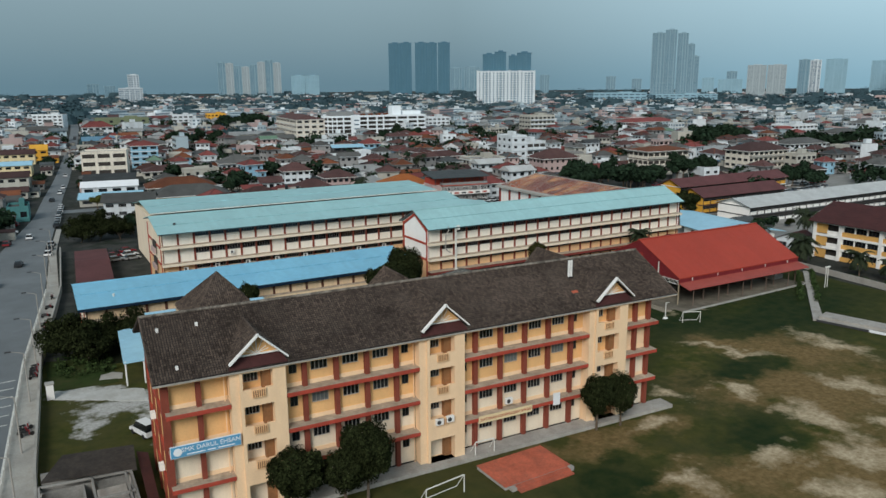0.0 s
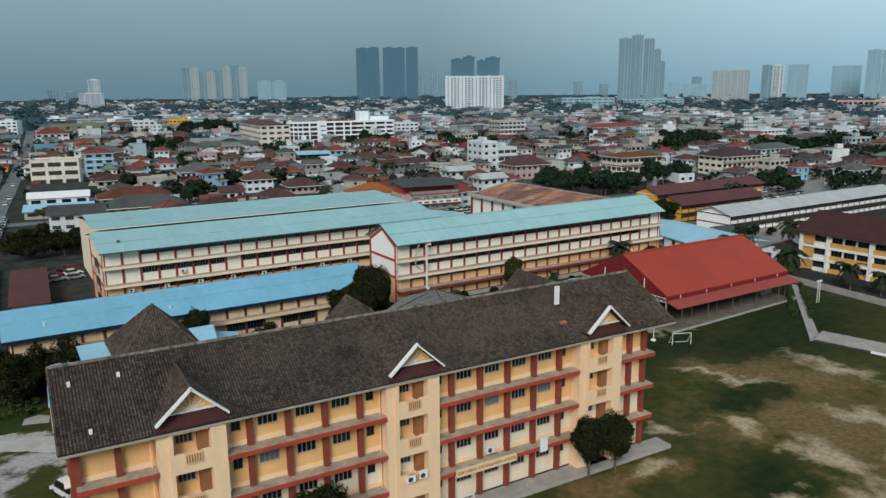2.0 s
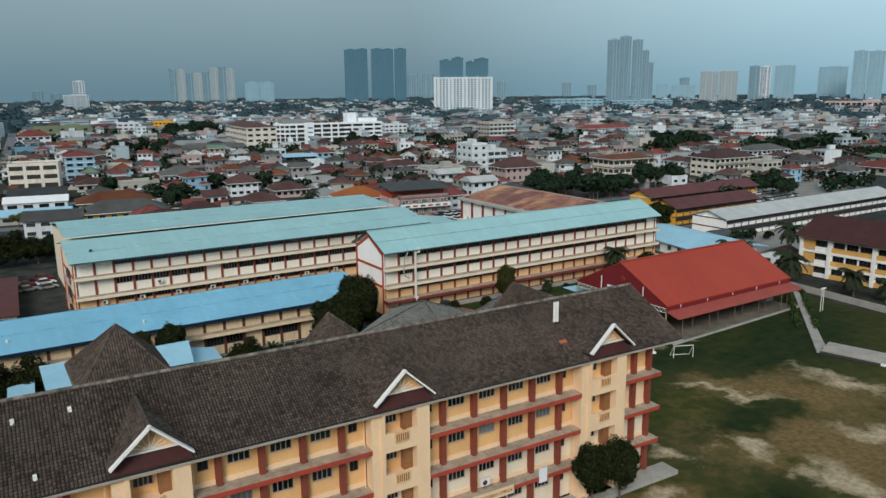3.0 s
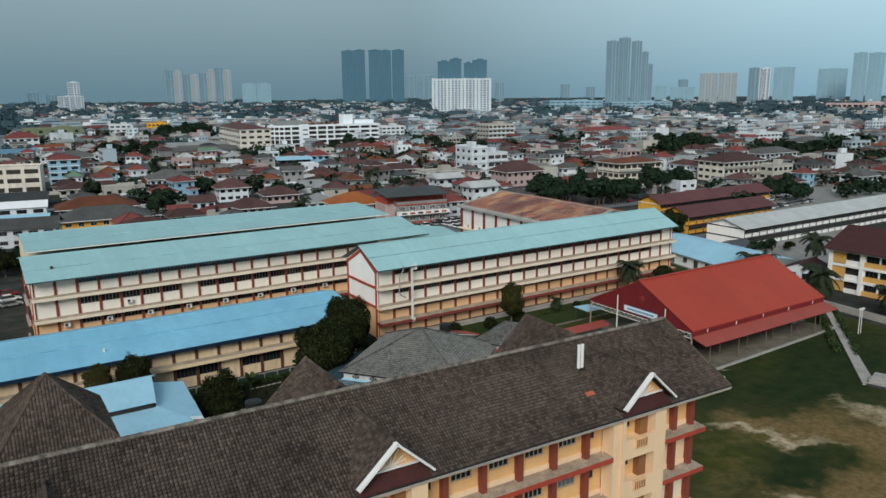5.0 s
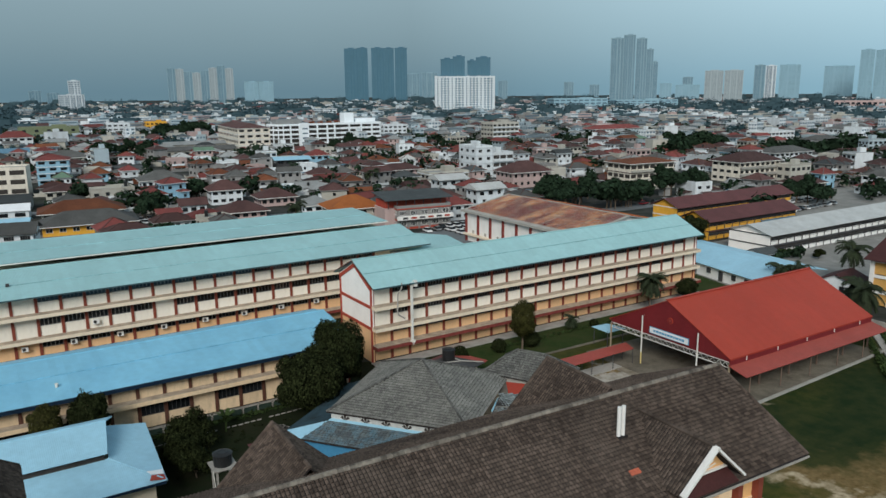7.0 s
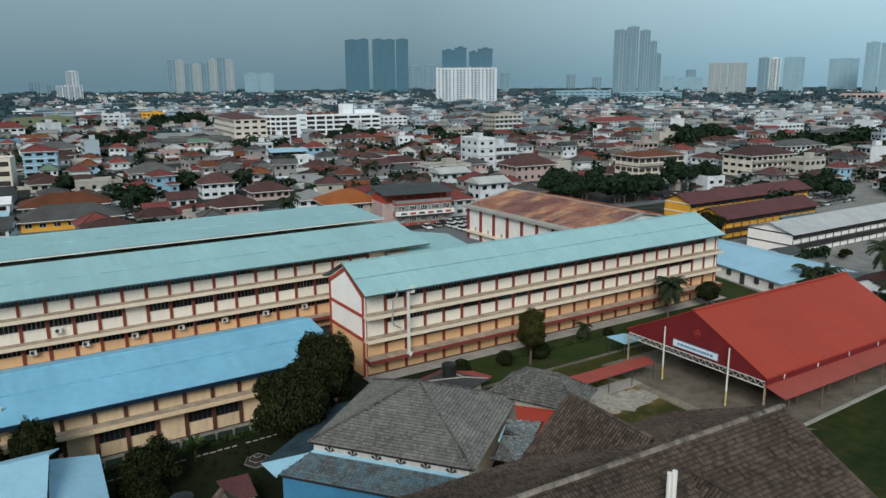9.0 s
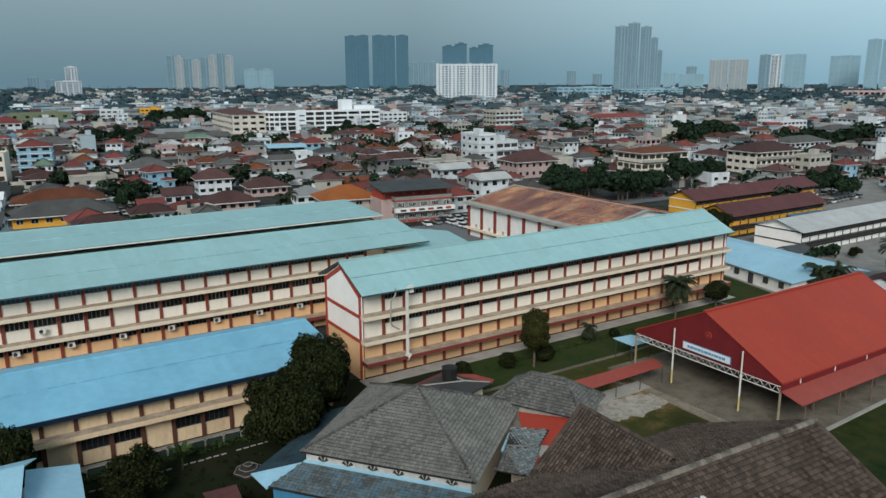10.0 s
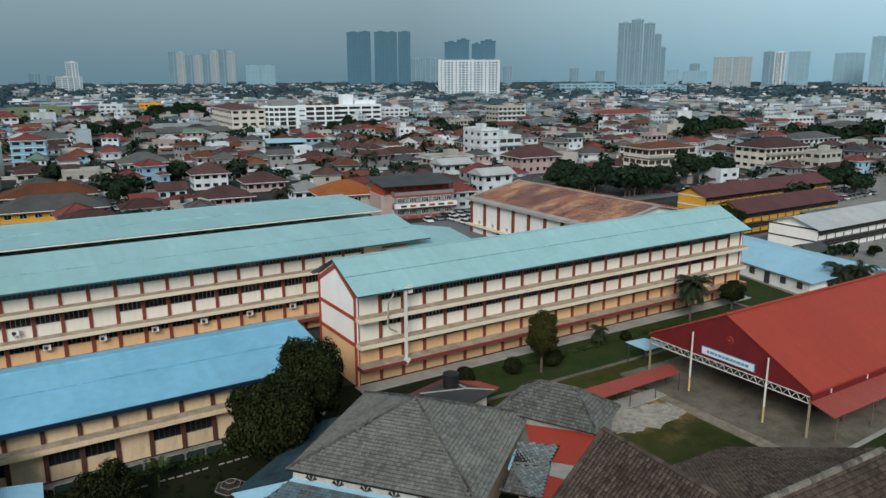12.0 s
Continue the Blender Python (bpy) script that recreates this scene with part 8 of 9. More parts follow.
put_house("shop_row", "two-storey pale yellow shops with faded blue sheet roofs", -25, 433, -5, 28, 14, 2, "sign_cream", "gable", "pale_blue_roof", 2.9, 1.6, 0.6, bay=4, far=True)
put_house("shop_row", "shop row with blue sheet roof and cream walls", 38, 592, -4, 21, 14, 2, C, "gable", "roof_blue", 3.2, 2.6, 0.6, bay=4, far=True)
put_house("house", "three-storey white house with red hipped roof", 45, 692, -4, 24, 14, 3, W, "hip", "roof_red", 3.7, 4.6, 0.8, bay=4.5, far=True)
put_house("house", "old house with dark hipped roof and white gable", 62, 540, -4, 26, 20, 2, C, "hip", "roof_grey", 2.8, 4.0, 1.0, bay=4, far=True)
put_house("shop_row", "yellow shop row with dull brown roof", -27, 500, -3, 33, 14, 2, "sign_cream", "gable", "roof_brown", 3.1, 2.4, 0.6, bay=4, far=True)
put_house("shop_row", "weathered shop row with brown sheet roof", -29, 369, -3, 30, 14, 2, C, "gable", "roof_brown", 3.2, 2.0, 0.6, bay=4, far=True)
put_house("shop_row", "low shop row with dark sheet roof", -22, 314, -3, 19, 12, 1, G2, "gable", "roof_grey", 3.2, 1.6, 0.6, bay=4, far=True)
put_house("house", "bright yellow gabled shop house beside the street", 4, 522, -3, 9.5, 14, 2, "yellow_city", "gable", "yellow_city", 3.2, 3.0, 0.3, bay=4, far=True)
put_house("shop_block", "narrow shop with dull teal front", -6.8, 284.5, -3, 6.4, 11, 1, "teal_city", "flat", "roof_grey", 4.4, 1, 0.3, bay=3, far=True)
put_house("shop_row", "low row with patched brown roof beside dark trees", -24, 345, -3, 24, 9, 1, C, "gable", "roof_brown", 3.0, 1.6, 0.6, bay=4, far=True)
put_house("shop_row", "shop row with grey sheet roof", -30, 330, -3, 27, 10, 1, G2, "gable", "roof_rust", 3.4, 1.6, 0.6, bay=4, far=True)
put_house("house", "yellow and red three-storey house", 197, 925, -5, 22, 16, 3, "yellow_city", "flat", "roof_red", 3.6, 2, 0.6, bay=4, far=True)
put_house("warehouse", "olive green warehouse with flat front", 68, 850, -5, 52, 22, 2, "olive_city", "flat", "roof_pale", 5.6, 2, 0.6, bay=10, wide=0.3, far=True)
put_house("house", "white flat-roofed shop house with arches", 150, 880, -5, 22, 16, 3, W, "flat", "roof_pale", 4.0, 2, 0.6, bay=5, far=True)
put_house("open_pavilion", "pavilion with pale blue roof", 168, 436, -10, 18, 13, 2, "dark_metal", "gable", "pale_blue_roof", 3.2, 1.4, 1.5, bay=4, far=True)
put_house("warehouse", "long cream workshop with grey roof", 135, 560, -5, 48, 16, 1, C, "gable", "roof_grey", 5.0, 2.4, 0.8, bay=6, far=True)
put_house("warehouse", "long cream workshop with pale roof", 150, 620, -5, 44, 18, 1, C, "gable", "roof_pale", 5.0, 2.0, 0.8, bay=6, far=True)
sh = storey_block("shophouse", "red and white shophouse with dark glazed roof terrace", 137.0, 244.0, -8, 18.5, 12, 2, "grey_city", "flat", "dark_metal", bay=3.6, sh=3.4, cat="shophouse", band="red_trim", panel="red_trim")
part("shop_fascia", Geo().box(-0.3, 18.8, -1.6, -0.4, 3.3, 4.5), "white_paint", sh, "white shop fascia with unreadable writing")
for k in range(6):
    part("writing_bar", Geo().box(1.2 + k * 2.9, 3.0 + k * 2.9, -1.66, -1.6, 3.6, 4.2), "red_trim" if k % 2 else "dark_metal", sh)
part("terrace_wall", Geo().box(-3, 18.2, 3.0, 11.6, 6.8, 9.0), "red_trim", sh, "dull red rooftop wall")
for k in range(8):
    part("terrace_post", Geo().box(-3 + k * 3.0, -2.8 + k * 3.0, 0.2, 0.4, 6.8, 9.6), "dark_metal", sh)
part("terrace_roof", Geo().slab([(-4, -0.6, 9.7), (19.3, -0.6, 9.7), (19.3, 13.0, 11.0), (-4, 13.0, 11.0)], 0.2), "roof_slate", sh, "dark sheet terrace roof")
part("side_house", Geo().box(-3.5, -0.02, 2.0, 12.0, 0, 6.8), "pink_city", sh, "old pink side house")
# long white car park building with a round end, and the flats beside it
def car_park():
    """White open decks over a block painted dark: deep parapets, piers, a round colonnaded end, plant rooms on top."""
    FOOT.append((212, 318, 575, 612))
    t = thing("car_park", "five-storey white building with long open gallery floors", "building", at(228, 583) @ Matrix.Rotation(radians(-5), 4, "Z"))
    half = [(-9.5 * math.sin(k * math.pi / 8), 12 - 12 * math.cos(k * math.pi / 8)) for k in range(9)]
    inset = [(x + 1.2 if x < -1 else x, 12 + (y - 12) * 0.88) for x, y in half]
    part("inside", Geo().slab([(78.5, 1.5, 17.0), (78.5, 23, 17.0)] + [(x, y, 17.0) for x, y in inset[::-1]], 16.9), "shadow_room", t, "solid block painted dark for the unlit parking decks")
    for s in range(6):
        z = s * 3.5
        part("parapet", Geo().slab([(19, 0, z + 1.45), (46, 0, z + 1.45), (46, 24, z + 1.45), (19, 24, z + 1.45)], 1.15 if s else 1.4), "bright_render", t, "white deck parapet")
        part("parapet", Geo().slab([(46.02, -0.8, z + 1.75), (79, -0.8, z + 1.75), (79, 24, z + 1.75), (46.02, 24, z + 1.75)], 1.6), "bright_render", t, "white deck parapet")
        part("round_parapet", Geo().slab([(18.98, 0, z + 1.55), (18.98, 24, z + 1.55)] + [(x, y, z + 1.55) for x, y in half[::-1]], 1.35 if s > 2 else 0.5), "bright_render", t, "curved white deck parapet")
    for x, y in half:
        part("round_pier", Geo().box(x - 0.35, x + 0.35, y - 0.35, y + 0.35, 0, 17.5), "bright_render", t)
    for x in (5, 12, 26, 34, 40, 52, 62, 71):
        part("pier", Geo().box(x, x + 1.0, -1.0, 0.6, 0, 18.6), "bright_render", t)
    part("stair_front", Geo().box(13.2, 19.6, -1.3, 3.0, 0, 19.6), "bright_render", t, "plain white stair front")
    for x0, x1, z0, z1 in ((13.8, 15.6, 4.2, 5.4), (16.4, 18.8, 4.2, 5.4), (14.4, 18.4, 8.0, 9.0), (14.4, 18.4, 11.5, 12.5), (14.4, 18.4, 15.0, 16.0)):
        part("window", Geo().box(x0, x1, -1.38, -1.28, z0, z1), "hazed_window", t)
    part("roof_room", Geo().box(-4, 16, 5, 18, 18.9, 22.5), "roof_pale", t, "grey plant room on the roof")
    part("roof_room", Geo().box(50, 58, 4, 14, 19.0, 26.5), "bright_render", t, "white stair head on the roof")
    part("roof_room", Geo().box(60, 77, 6, 18, 19.0, 22.0), "bright_render", t, "white plant room on the roof")
    for k in range(12):
        part("roof_tank", Geo().box(21 + k * 2.3, 22.6 + k * 2.3, 8, 11, 18.3, 19.6 + 0.5 * (k % 3)), "roof_rust" if k % 3 else "grey_city", t, "rusty plant on the roof deck")


car_park()
storey_block("apartment_house", "long four-storey pink and cream flats with brown roof", 196, 592, -5, 24, 74, 4, "aged_cream", "hip", "roof_brown", bay=5.5, sh=4.2, rise=3.4, cat="apartment house", band=W, far=True)
storey_block("hall_annex", "white three-storey annex with flat roof", 333, 620, -5, 22, 16, 4, W, "flat", "roof_pale", bay=4, sh=3.4, cat="building", far=True)


put_house("house", "small white house with dull red hipped roof beside the court", 331, 200, -20, 11, 9, 1, W, "hip", "roof_red", 3.0, 2.4, 0.9, bay=3, far=True)
put_house("roadside_stall", "low brown-roofed food stall beside the street", 19.5, 352, -4, 4.6, 7, 1, "pink_city", "gable", "roof_rust", 2.8, 1.0, 0.4, bay=2, far=True)
put_house("roadside_stall", "grey sheet stall beside the street", 21.5, 378, -4, 4.0, 9, 1, G2, "gable", "roof_grey", 3.0, 1.0, 0.4, bay=2, far=True)
put_house("roadside_stall", "grey-sided stall beside the street", 24, 398, -4, 3.6, 8, 1, G2, "gable", "roof_rust", 2.8, 1.0, 0.3, bay=2, far=True)
put_house("roadside_stall", "patched lean-to stall by the shop row", 2.4, 372, -4, 4.2, 9, 1, G2, "gable", "roof_rust", 2.6, 0.9, 0.4, bay=2, far=True)
put_house("roadside_stall", "low stall with grey sheet roof by the shops", 0.2, 346, -4, 3.8, 12, 1, C, "gable", "roof_slate", 2.6, 0.9, 0.4, bay=2, far=True)
put_house("roadside_stall", "low stall with brown sheet roof by the shops", 7.0, 430, -4, 5.0, 16, 1, C, "gable", "roof_brown", 2.8, 1.0, 0.4, bay=2, far=True)
put_house("roadside_stall", "orange-brown stall below the yellow gable", 13.5, 500, -4, 4.6, 16, 1, "yellow_city", "gable", "roof_rust", 3.0, 1.2, 0.4, bay=2, far=True)
put_house("roadside_stall", "low stall with dark roof by the shops", 7.5, 460, -4, 6.5, 12, 1, G2, "gable", "roof_slate", 2.8, 1.0, 0.4, bay=2, far=True)

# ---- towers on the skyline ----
PANES = {"hazed_blue": "hazed_blue_pane", "hazed_grey": "hazed_grey_pane", "hazed_cream": "hazed_cream_pane", "hazed_pale": "hazed_pale_pane", "tower_white": "hazed_window"}


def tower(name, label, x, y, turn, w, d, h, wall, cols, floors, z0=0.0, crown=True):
    """A tall block: window columns between piers, recess lines drawn as strips, floor edges, a flat top with small
    plant rooms.
    """
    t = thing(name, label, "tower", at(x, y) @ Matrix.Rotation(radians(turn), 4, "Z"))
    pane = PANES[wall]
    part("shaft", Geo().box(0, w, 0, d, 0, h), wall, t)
    b = w / cols

    def column(name2, cut):
        s = Geo()
        for k in range(floors):
            cut(s, z0 + (h - z0) * (k + 0.22) / floors, z0 + (h - z0) * (k + 0.80) / floors)
        tagged(part(name2, s, pane, t), kind="stuff")

    for i in range(cols):
        column("window_column", lambda s, za, zb: s.box(i * b + b * 0.2, (i + 1) * b - b * 0.2, -0.25, 0.1, za, zb))
    n2 = max(1, int(d / b / 1.5))
    for i in range(n2):
        column("window_column", lambda s, za, zb: s.box(-0.25, 0.1, (i + 0.2) * d / n2, (i + 0.8) * d / n2, za, zb))
    # proud strips in the pane colour draw the recess lines
    for i in range(1, cols, 2 if cols > 4 else 3):
        part("recess", Geo().box(i * b - b * 0.07, i * b + b * 0.07, -0.4, 0.0, z0, h - 2), pane, t)
    if crown:
        part("parapet", Geo().box(-0.4, w + 0.4, -0.5, d + 0.4, h, h + 1.2), wall, t)
        part("roof_plant", Geo().box(w * 0.3, w * 0.75, d * 0.25, d * 0.8, h + 1.2, h * 1.012 + 2.4), wall, t)
    return t


# the haze over these towers lies in their wall colours
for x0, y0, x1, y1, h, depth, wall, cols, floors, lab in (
        (1143, 2414, 1181, 2395, 182, 40, "hazed_blue", 4, 42, "tall blue grey tower block, haze put in its colour"), (1181, 2395, 1214, 2379, 184, 44, "hazed_blue", 4, 42, "tall blue grey tower block, haze put in its colour"),
        (1225, 2373, 1260, 2354, 184, 40, "hazed_blue", 4, 42, "tall blue grey tower block, haze put in its colour"), (1260, 2354, 1292, 2337, 183, 44, "hazed_blue", 4, 42, "tall blue grey tower block, haze put in its colour"), (1295, 2335, 1331, 2315, 184, 40, "hazed_blue", 4, 42, "tall blue grey tower block, haze put in its colour"),
        (739, 1166, 757, 1155, 95, 18, "hazed_blue", 5, 26, "dark upper tower above the white flats"), (757, 1155, 774, 1144, 99, 20, "hazed_blue", 4, 26, "dark upper tower above the white flats"),
        (778, 1141, 790, 1133, 92, 18, "hazed_blue", 3, 26, "dark upper tower above the white flats"), (790, 1133, 810, 1118, 97, 20, "hazed_blue", 5, 26, "dark upper tower above the white flats"),
        (1452, 1474, 1474, 1451, 168, 30, "hazed_grey", 4, 44, "slender grey blue tower block"), (1472, 1449, 1492, 1428, 175, 34, "hazed_grey", 5, 46, "slender grey blue tower block"),
        (1494, 1427, 1512, 1408, 166, 34, "hazed_grey", 4, 44, "slender grey blue tower block"), (1512, 1408, 1524, 1396, 139, 30, "hazed_grey", 3, 38, "lower wing of the grey blue tower"), (1524, 1396, 1533, 1388, 108, 30, "hazed_grey", 2, 30, "lower wing of the grey blue tower"),
        (955, 2916, 1005, 2899, 80, 40, "hazed_pale", 6, 16, "apartment block paled in colour for haze"), (1007, 2898, 1058, 2881, 80, 40, "hazed_pale", 6, 16, "apartment block paled in colour for haze"),
        (1841, 1487, 1871, 1447, 90, 30, "hazed_cream", 6, 24, "cream apartment tower with stepped top"), (1873, 1445, 1903, 1405, 90, 30, "hazed_cream", 6, 24, "cream apartment tower with stepped top"),
        # the second of this pair is white to paint the tower's lit side
        (2083, 1498, 2100, 1473, 108, 40, "hazed_grey", 3, 26, "tower block tinted pale blue for haze"), (2101, 1472, 2118, 1447, 106, 40, "tower_white", 3, 26, "tower piece painted white for the lit side"),
        (2455, 1661, 2491, 1605, 118, 40, "hazed_pale", 5, 28, "tower block tinted pale blue for haze"), (2358, 1440, 2400, 1367, 106, 40, "hazed_pale", 6, 28, "wide tower block tinted pale blue for haze"),
        (2231, 1259, 2247, 1228, 145, 40, "hazed_pale", 3, 36, "tall tower block tinted pale for haze"), (2249, 1225, 2268, 1188, 143, 40, "hazed_pale", 4, 36, "tall tower block tinted pale for haze"),
        (1986, 1781, 2010, 1752, 58, 20, "hazed_pale", 4, 16, "low apartment block tinted pale for haze"), (2018, 1743, 2067, 1685, 52, 20, "hazed_pale", 7, 14, "low apartment block tinted pale for haze"),
        (1830, 3182, 1880, 3156, 118, 40, "hazed_grey", 5, 24, "far tower block made faint by its haze tint"), (1890, 3150, 1951, 3110, 122, 40, "hazed_grey", 6, 24, "far tower block made faint by its haze tint"),
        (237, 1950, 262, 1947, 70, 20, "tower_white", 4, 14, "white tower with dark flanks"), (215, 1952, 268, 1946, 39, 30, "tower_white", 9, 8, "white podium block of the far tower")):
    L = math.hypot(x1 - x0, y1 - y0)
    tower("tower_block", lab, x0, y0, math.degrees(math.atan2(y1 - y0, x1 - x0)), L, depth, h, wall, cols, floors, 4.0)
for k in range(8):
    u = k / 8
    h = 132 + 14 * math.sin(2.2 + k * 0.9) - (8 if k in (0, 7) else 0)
    tower("tower_block", "pale slab of a row of far apartment towers", 733 + 246 * u, 3184 - 65 * u, -14.8, 31, 30, h, "hazed_cream" if k % 2 else "hazed_grey", 3, 30, 4.0)
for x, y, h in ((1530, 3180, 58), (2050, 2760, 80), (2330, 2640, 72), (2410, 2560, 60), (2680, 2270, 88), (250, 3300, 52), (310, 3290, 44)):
    tower("tower_block", "far tower block made faint by its haze tint", x, y, -math.degrees(math.atan2(x, y)), 42, 30, h, "hazed_grey", 4, 22, 4.0)
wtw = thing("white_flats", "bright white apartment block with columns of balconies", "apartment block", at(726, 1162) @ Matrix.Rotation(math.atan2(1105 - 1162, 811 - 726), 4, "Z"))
part("body", Geo().box(0, 102, 0, 30, 0, 65), "hazed_blue", wtw)
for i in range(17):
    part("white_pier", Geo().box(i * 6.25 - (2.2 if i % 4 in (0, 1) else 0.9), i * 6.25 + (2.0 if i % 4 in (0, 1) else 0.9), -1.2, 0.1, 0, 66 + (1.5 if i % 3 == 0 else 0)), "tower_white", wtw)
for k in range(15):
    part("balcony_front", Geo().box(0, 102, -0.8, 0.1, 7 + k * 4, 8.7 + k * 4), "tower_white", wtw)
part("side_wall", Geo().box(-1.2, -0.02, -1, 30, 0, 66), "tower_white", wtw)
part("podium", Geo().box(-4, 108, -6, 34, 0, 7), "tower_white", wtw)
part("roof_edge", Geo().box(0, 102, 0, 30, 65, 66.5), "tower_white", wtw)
storey_block("shopping_mall", "long low pale shopping mall with curved roof edge", 1010, 1180, -24, 110, 50, 4, "hazed_pale", "flat", "roof_pale", bay=12, sh=6, wide=0.7, high=0.4, win="hazed_window", cat="mall", far=True)
storey_block("shopping_mall", "long low pale mall wing", 1130, 1130, -24, 130, 50, 4, "hazed_pale", "flat", "roof_pale", bay=14, sh=5, wide=0.7, high=0.4, win="hazed_window", cat="mall", far=True)
storey_block("warehouse", "very long warehouse with white roof", 985, 748, -64, 100, 40, 1, W, "gable", "sign_white", bay=20, sh=6, rise=4, cat="warehouse", far=True)
storey_block("warehouse", "very long warehouse with white roof", 935, 835, -62, 90, 30, 1, W, "gable", "roof_pale", bay=20, sh=6, rise=4, cat="warehouse", far=True)
storey_block("warehouse", "large pale building with pink columns", 1339, 805, -62, 110, 40, 2, "pink_city", "flat", "sign_white", bay=8, sh=9, cat="building", far=True)


# ---- the town ----
rt = random.Random(21)
ROOFS = ["roof_brown"] * 9 + ["roof_red"] * 5 + ["roof_grey"] * 6 + ["roof_slate"] * 3 + ["roof_pale"] * 3 + ["roof_rust"] * 2 + ["roof_red"] * 3 + ["roof_green", "roof_white"]
# far roofs and walls lean to the tones that carry painted haze
FAR_ROOFS = ["roof_hazed"] * 6 + ["roof_grey"] * 3 + ["roof_brown"] * 4 + ["roof_pale"] * 3 + ["roof_red"] * 2
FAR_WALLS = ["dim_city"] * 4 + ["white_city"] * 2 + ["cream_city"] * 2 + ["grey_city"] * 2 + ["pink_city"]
WALLS = [W] * 7 + [C] * 4 + [G2] * 5 + ["pink_city"]
SHEDS = ("roof_pale", "roof_grey", "roof_brown", "roof_slate", "roof_rust", "roof_white", "roof_blue", "roof_grey")


def town_roof(rf, cap, x0, x1, y0, y1, H, form, rise):
    """A hipped or gabled roof over a rectangle, with its ridge and hip tiles."""
    w, d = x1 - x0, y1 - y0
    mx, my, k = (x0 + x1) / 2, (y0 + y1) / 2, min(w, d) / 2
    if form == "gable":
        k = 0.0
    r = [(x0 + k, my, H + rise), (x1 - k, my, H + rise)] if w >= d else [(mx, y0 + k, H + rise), (mx, y1 - k, H + rise)]
    c = [(x0, y0, H), (x1, y0, H), (x1, y1, H), (x0, y1, H)]
    fs = [(0, 1, 5, 4), (1, 2, 5), (2, 3, 4, 5), (3, 0, 4)] if w >= d else [(0, 1, 4), (1, 2, 5, 4), (2, 3, 5), (3, 0, 4, 5)]
    rf.add(c + r, fs + [(3, 2, 1, 0)])
    lines = [(r[0], r[1])] if (Vector(r[0]) - Vector(r[1])).length > 0.5 else []
    if form == "hip":
        near = (0, 1, 1, 0) if w >= d else (0, 0, 1, 1)
        lines += [(c[i], r[near[i]]) for i in range(4)]
    for a, b in lines:
        cap.beam((a[0], a[1], a[2] + 0.06), (b[0], b[1], b[2] + 0.06), 0.3, 0.14)


def town_house_geo(rnd, w, d, storeys, form):
    """A town house about its own centre: main block, a lower wing, porch, sheds at the back, windows with sills, a balcony."""
    g = collections.defaultdict(Geo)
    x0, x1, y0, y1 = -w / 2, w / 2, -d / 2, d / 2
    sh = rnd.uniform(2.75, 3.1)

    def volume(a, b, c, e, n, roof, over, pre=""):
        H = n * sh + 0.15
        g[pre + "wall"].box(a, b, c, e, 0, H)
        if roof == "flat":
            g["deck"].box(a + 0.2, b - 0.2, c + 0.2, e - 0.2, H, H + 0.08)
            for q in ((a, b, c, c + 0.2), (a, b, e - 0.2, e), (a, a + 0.2, c + 0.2, e - 0.2), (b - 0.2, b, c + 0.2, e - 0.2)):
                g["parapet"].box(*q, H, H + 0.85)
        else:
            town_roof(g[pre + "roof"], g["cap"], a - over, b + over, c - over, e + over, H, roof, min(b - a, e - c) * rnd.uniform(0.22, 0.31))
            g[pre + "eave"].box(a - over, b + over, c - over, e + over, H - 0.2, H - 0.01)
        for s in range(n):
            z = s * sh + 0.95
            for lo, L, side in ((a, b - a, "front"), (c, e - c, "left"), (c, e - c, "right")):
                k = max(1, int(L / rnd.uniform(2.6, 3.8)))
                for i in range(k):
                    if rnd.random() < 0.12:
                        continue
                    p, hw, hh = lo + (i + 0.5) * L / k, rnd.uniform(0.5, 0.95), rnd.uniform(1.05, 1.4)
                    if side == "front":
                        g["window"].box(p - hw, p + hw, c - 0.04, c + 0.1, z, z + hh)
                        g["light"].face((p - hw, c - 0.05, z), (p + hw, c - 0.05, z), (p + hw, c - 0.05, z + hh), (p - hw, c - 0.05, z + hh))
                        g["hood"].box(p - hw - 0.15, p + hw + 0.15, c - 0.4, c + 0.02, z + hh + 0.08, z + hh + 0.2)
                    elif side == "left":
                        g["window"].box(a - 0.04, a + 0.1, p - hw, p + hw, z, z + hh)
                        g["light"].face((a - 0.05, p + hw, z), (a - 0.05, p - hw, z), (a - 0.05, p - hw, z + hh), (a - 0.05, p + hw, z + hh))
                    else:
                        g["window"].box(b - 0.1, b + 0.04, p - hw, p + hw, z, z + hh)
                        g["light"].face((b + 0.05, p - hw, z), (b + 0.05, p + hw, z), (b + 0.05, p + hw, z + hh), (b + 0.05, p - hw, z + hh))
        return H

    H = volume(x0, x1, y0, y1, storeys, form, rnd.uniform(0.7, 1.25))
    if rnd.random() < 0.7:
        s = rnd.choice((-1, 1))
        ww, wd = w * rnd.uniform(0.35, 0.55), rnd.uniform(3.0, 5.0)
        a = x0 + 0.2 if s < 0 else x1 - 0.2 - ww
        volume(a, a + ww, y0 - wd, y0 - 0.02, max(1, storeys - (rnd.random() < 0.6)), rnd.choice(("hip", "gable", "hip")), 0.6, "wing_")
        pa, pb = (a + ww + 0.3, x1) if s < 0 else (x0, a - 0.3)
    else:
        pa, pb = x0 + 0.4, x1 - w * 0.2
    if storeys > 1 and rnd.random() < 0.7:
        g["balcony"].box(pa, pb, y0 - 1.3, y0 - 0.03, sh - 0.05, sh + 0.95)
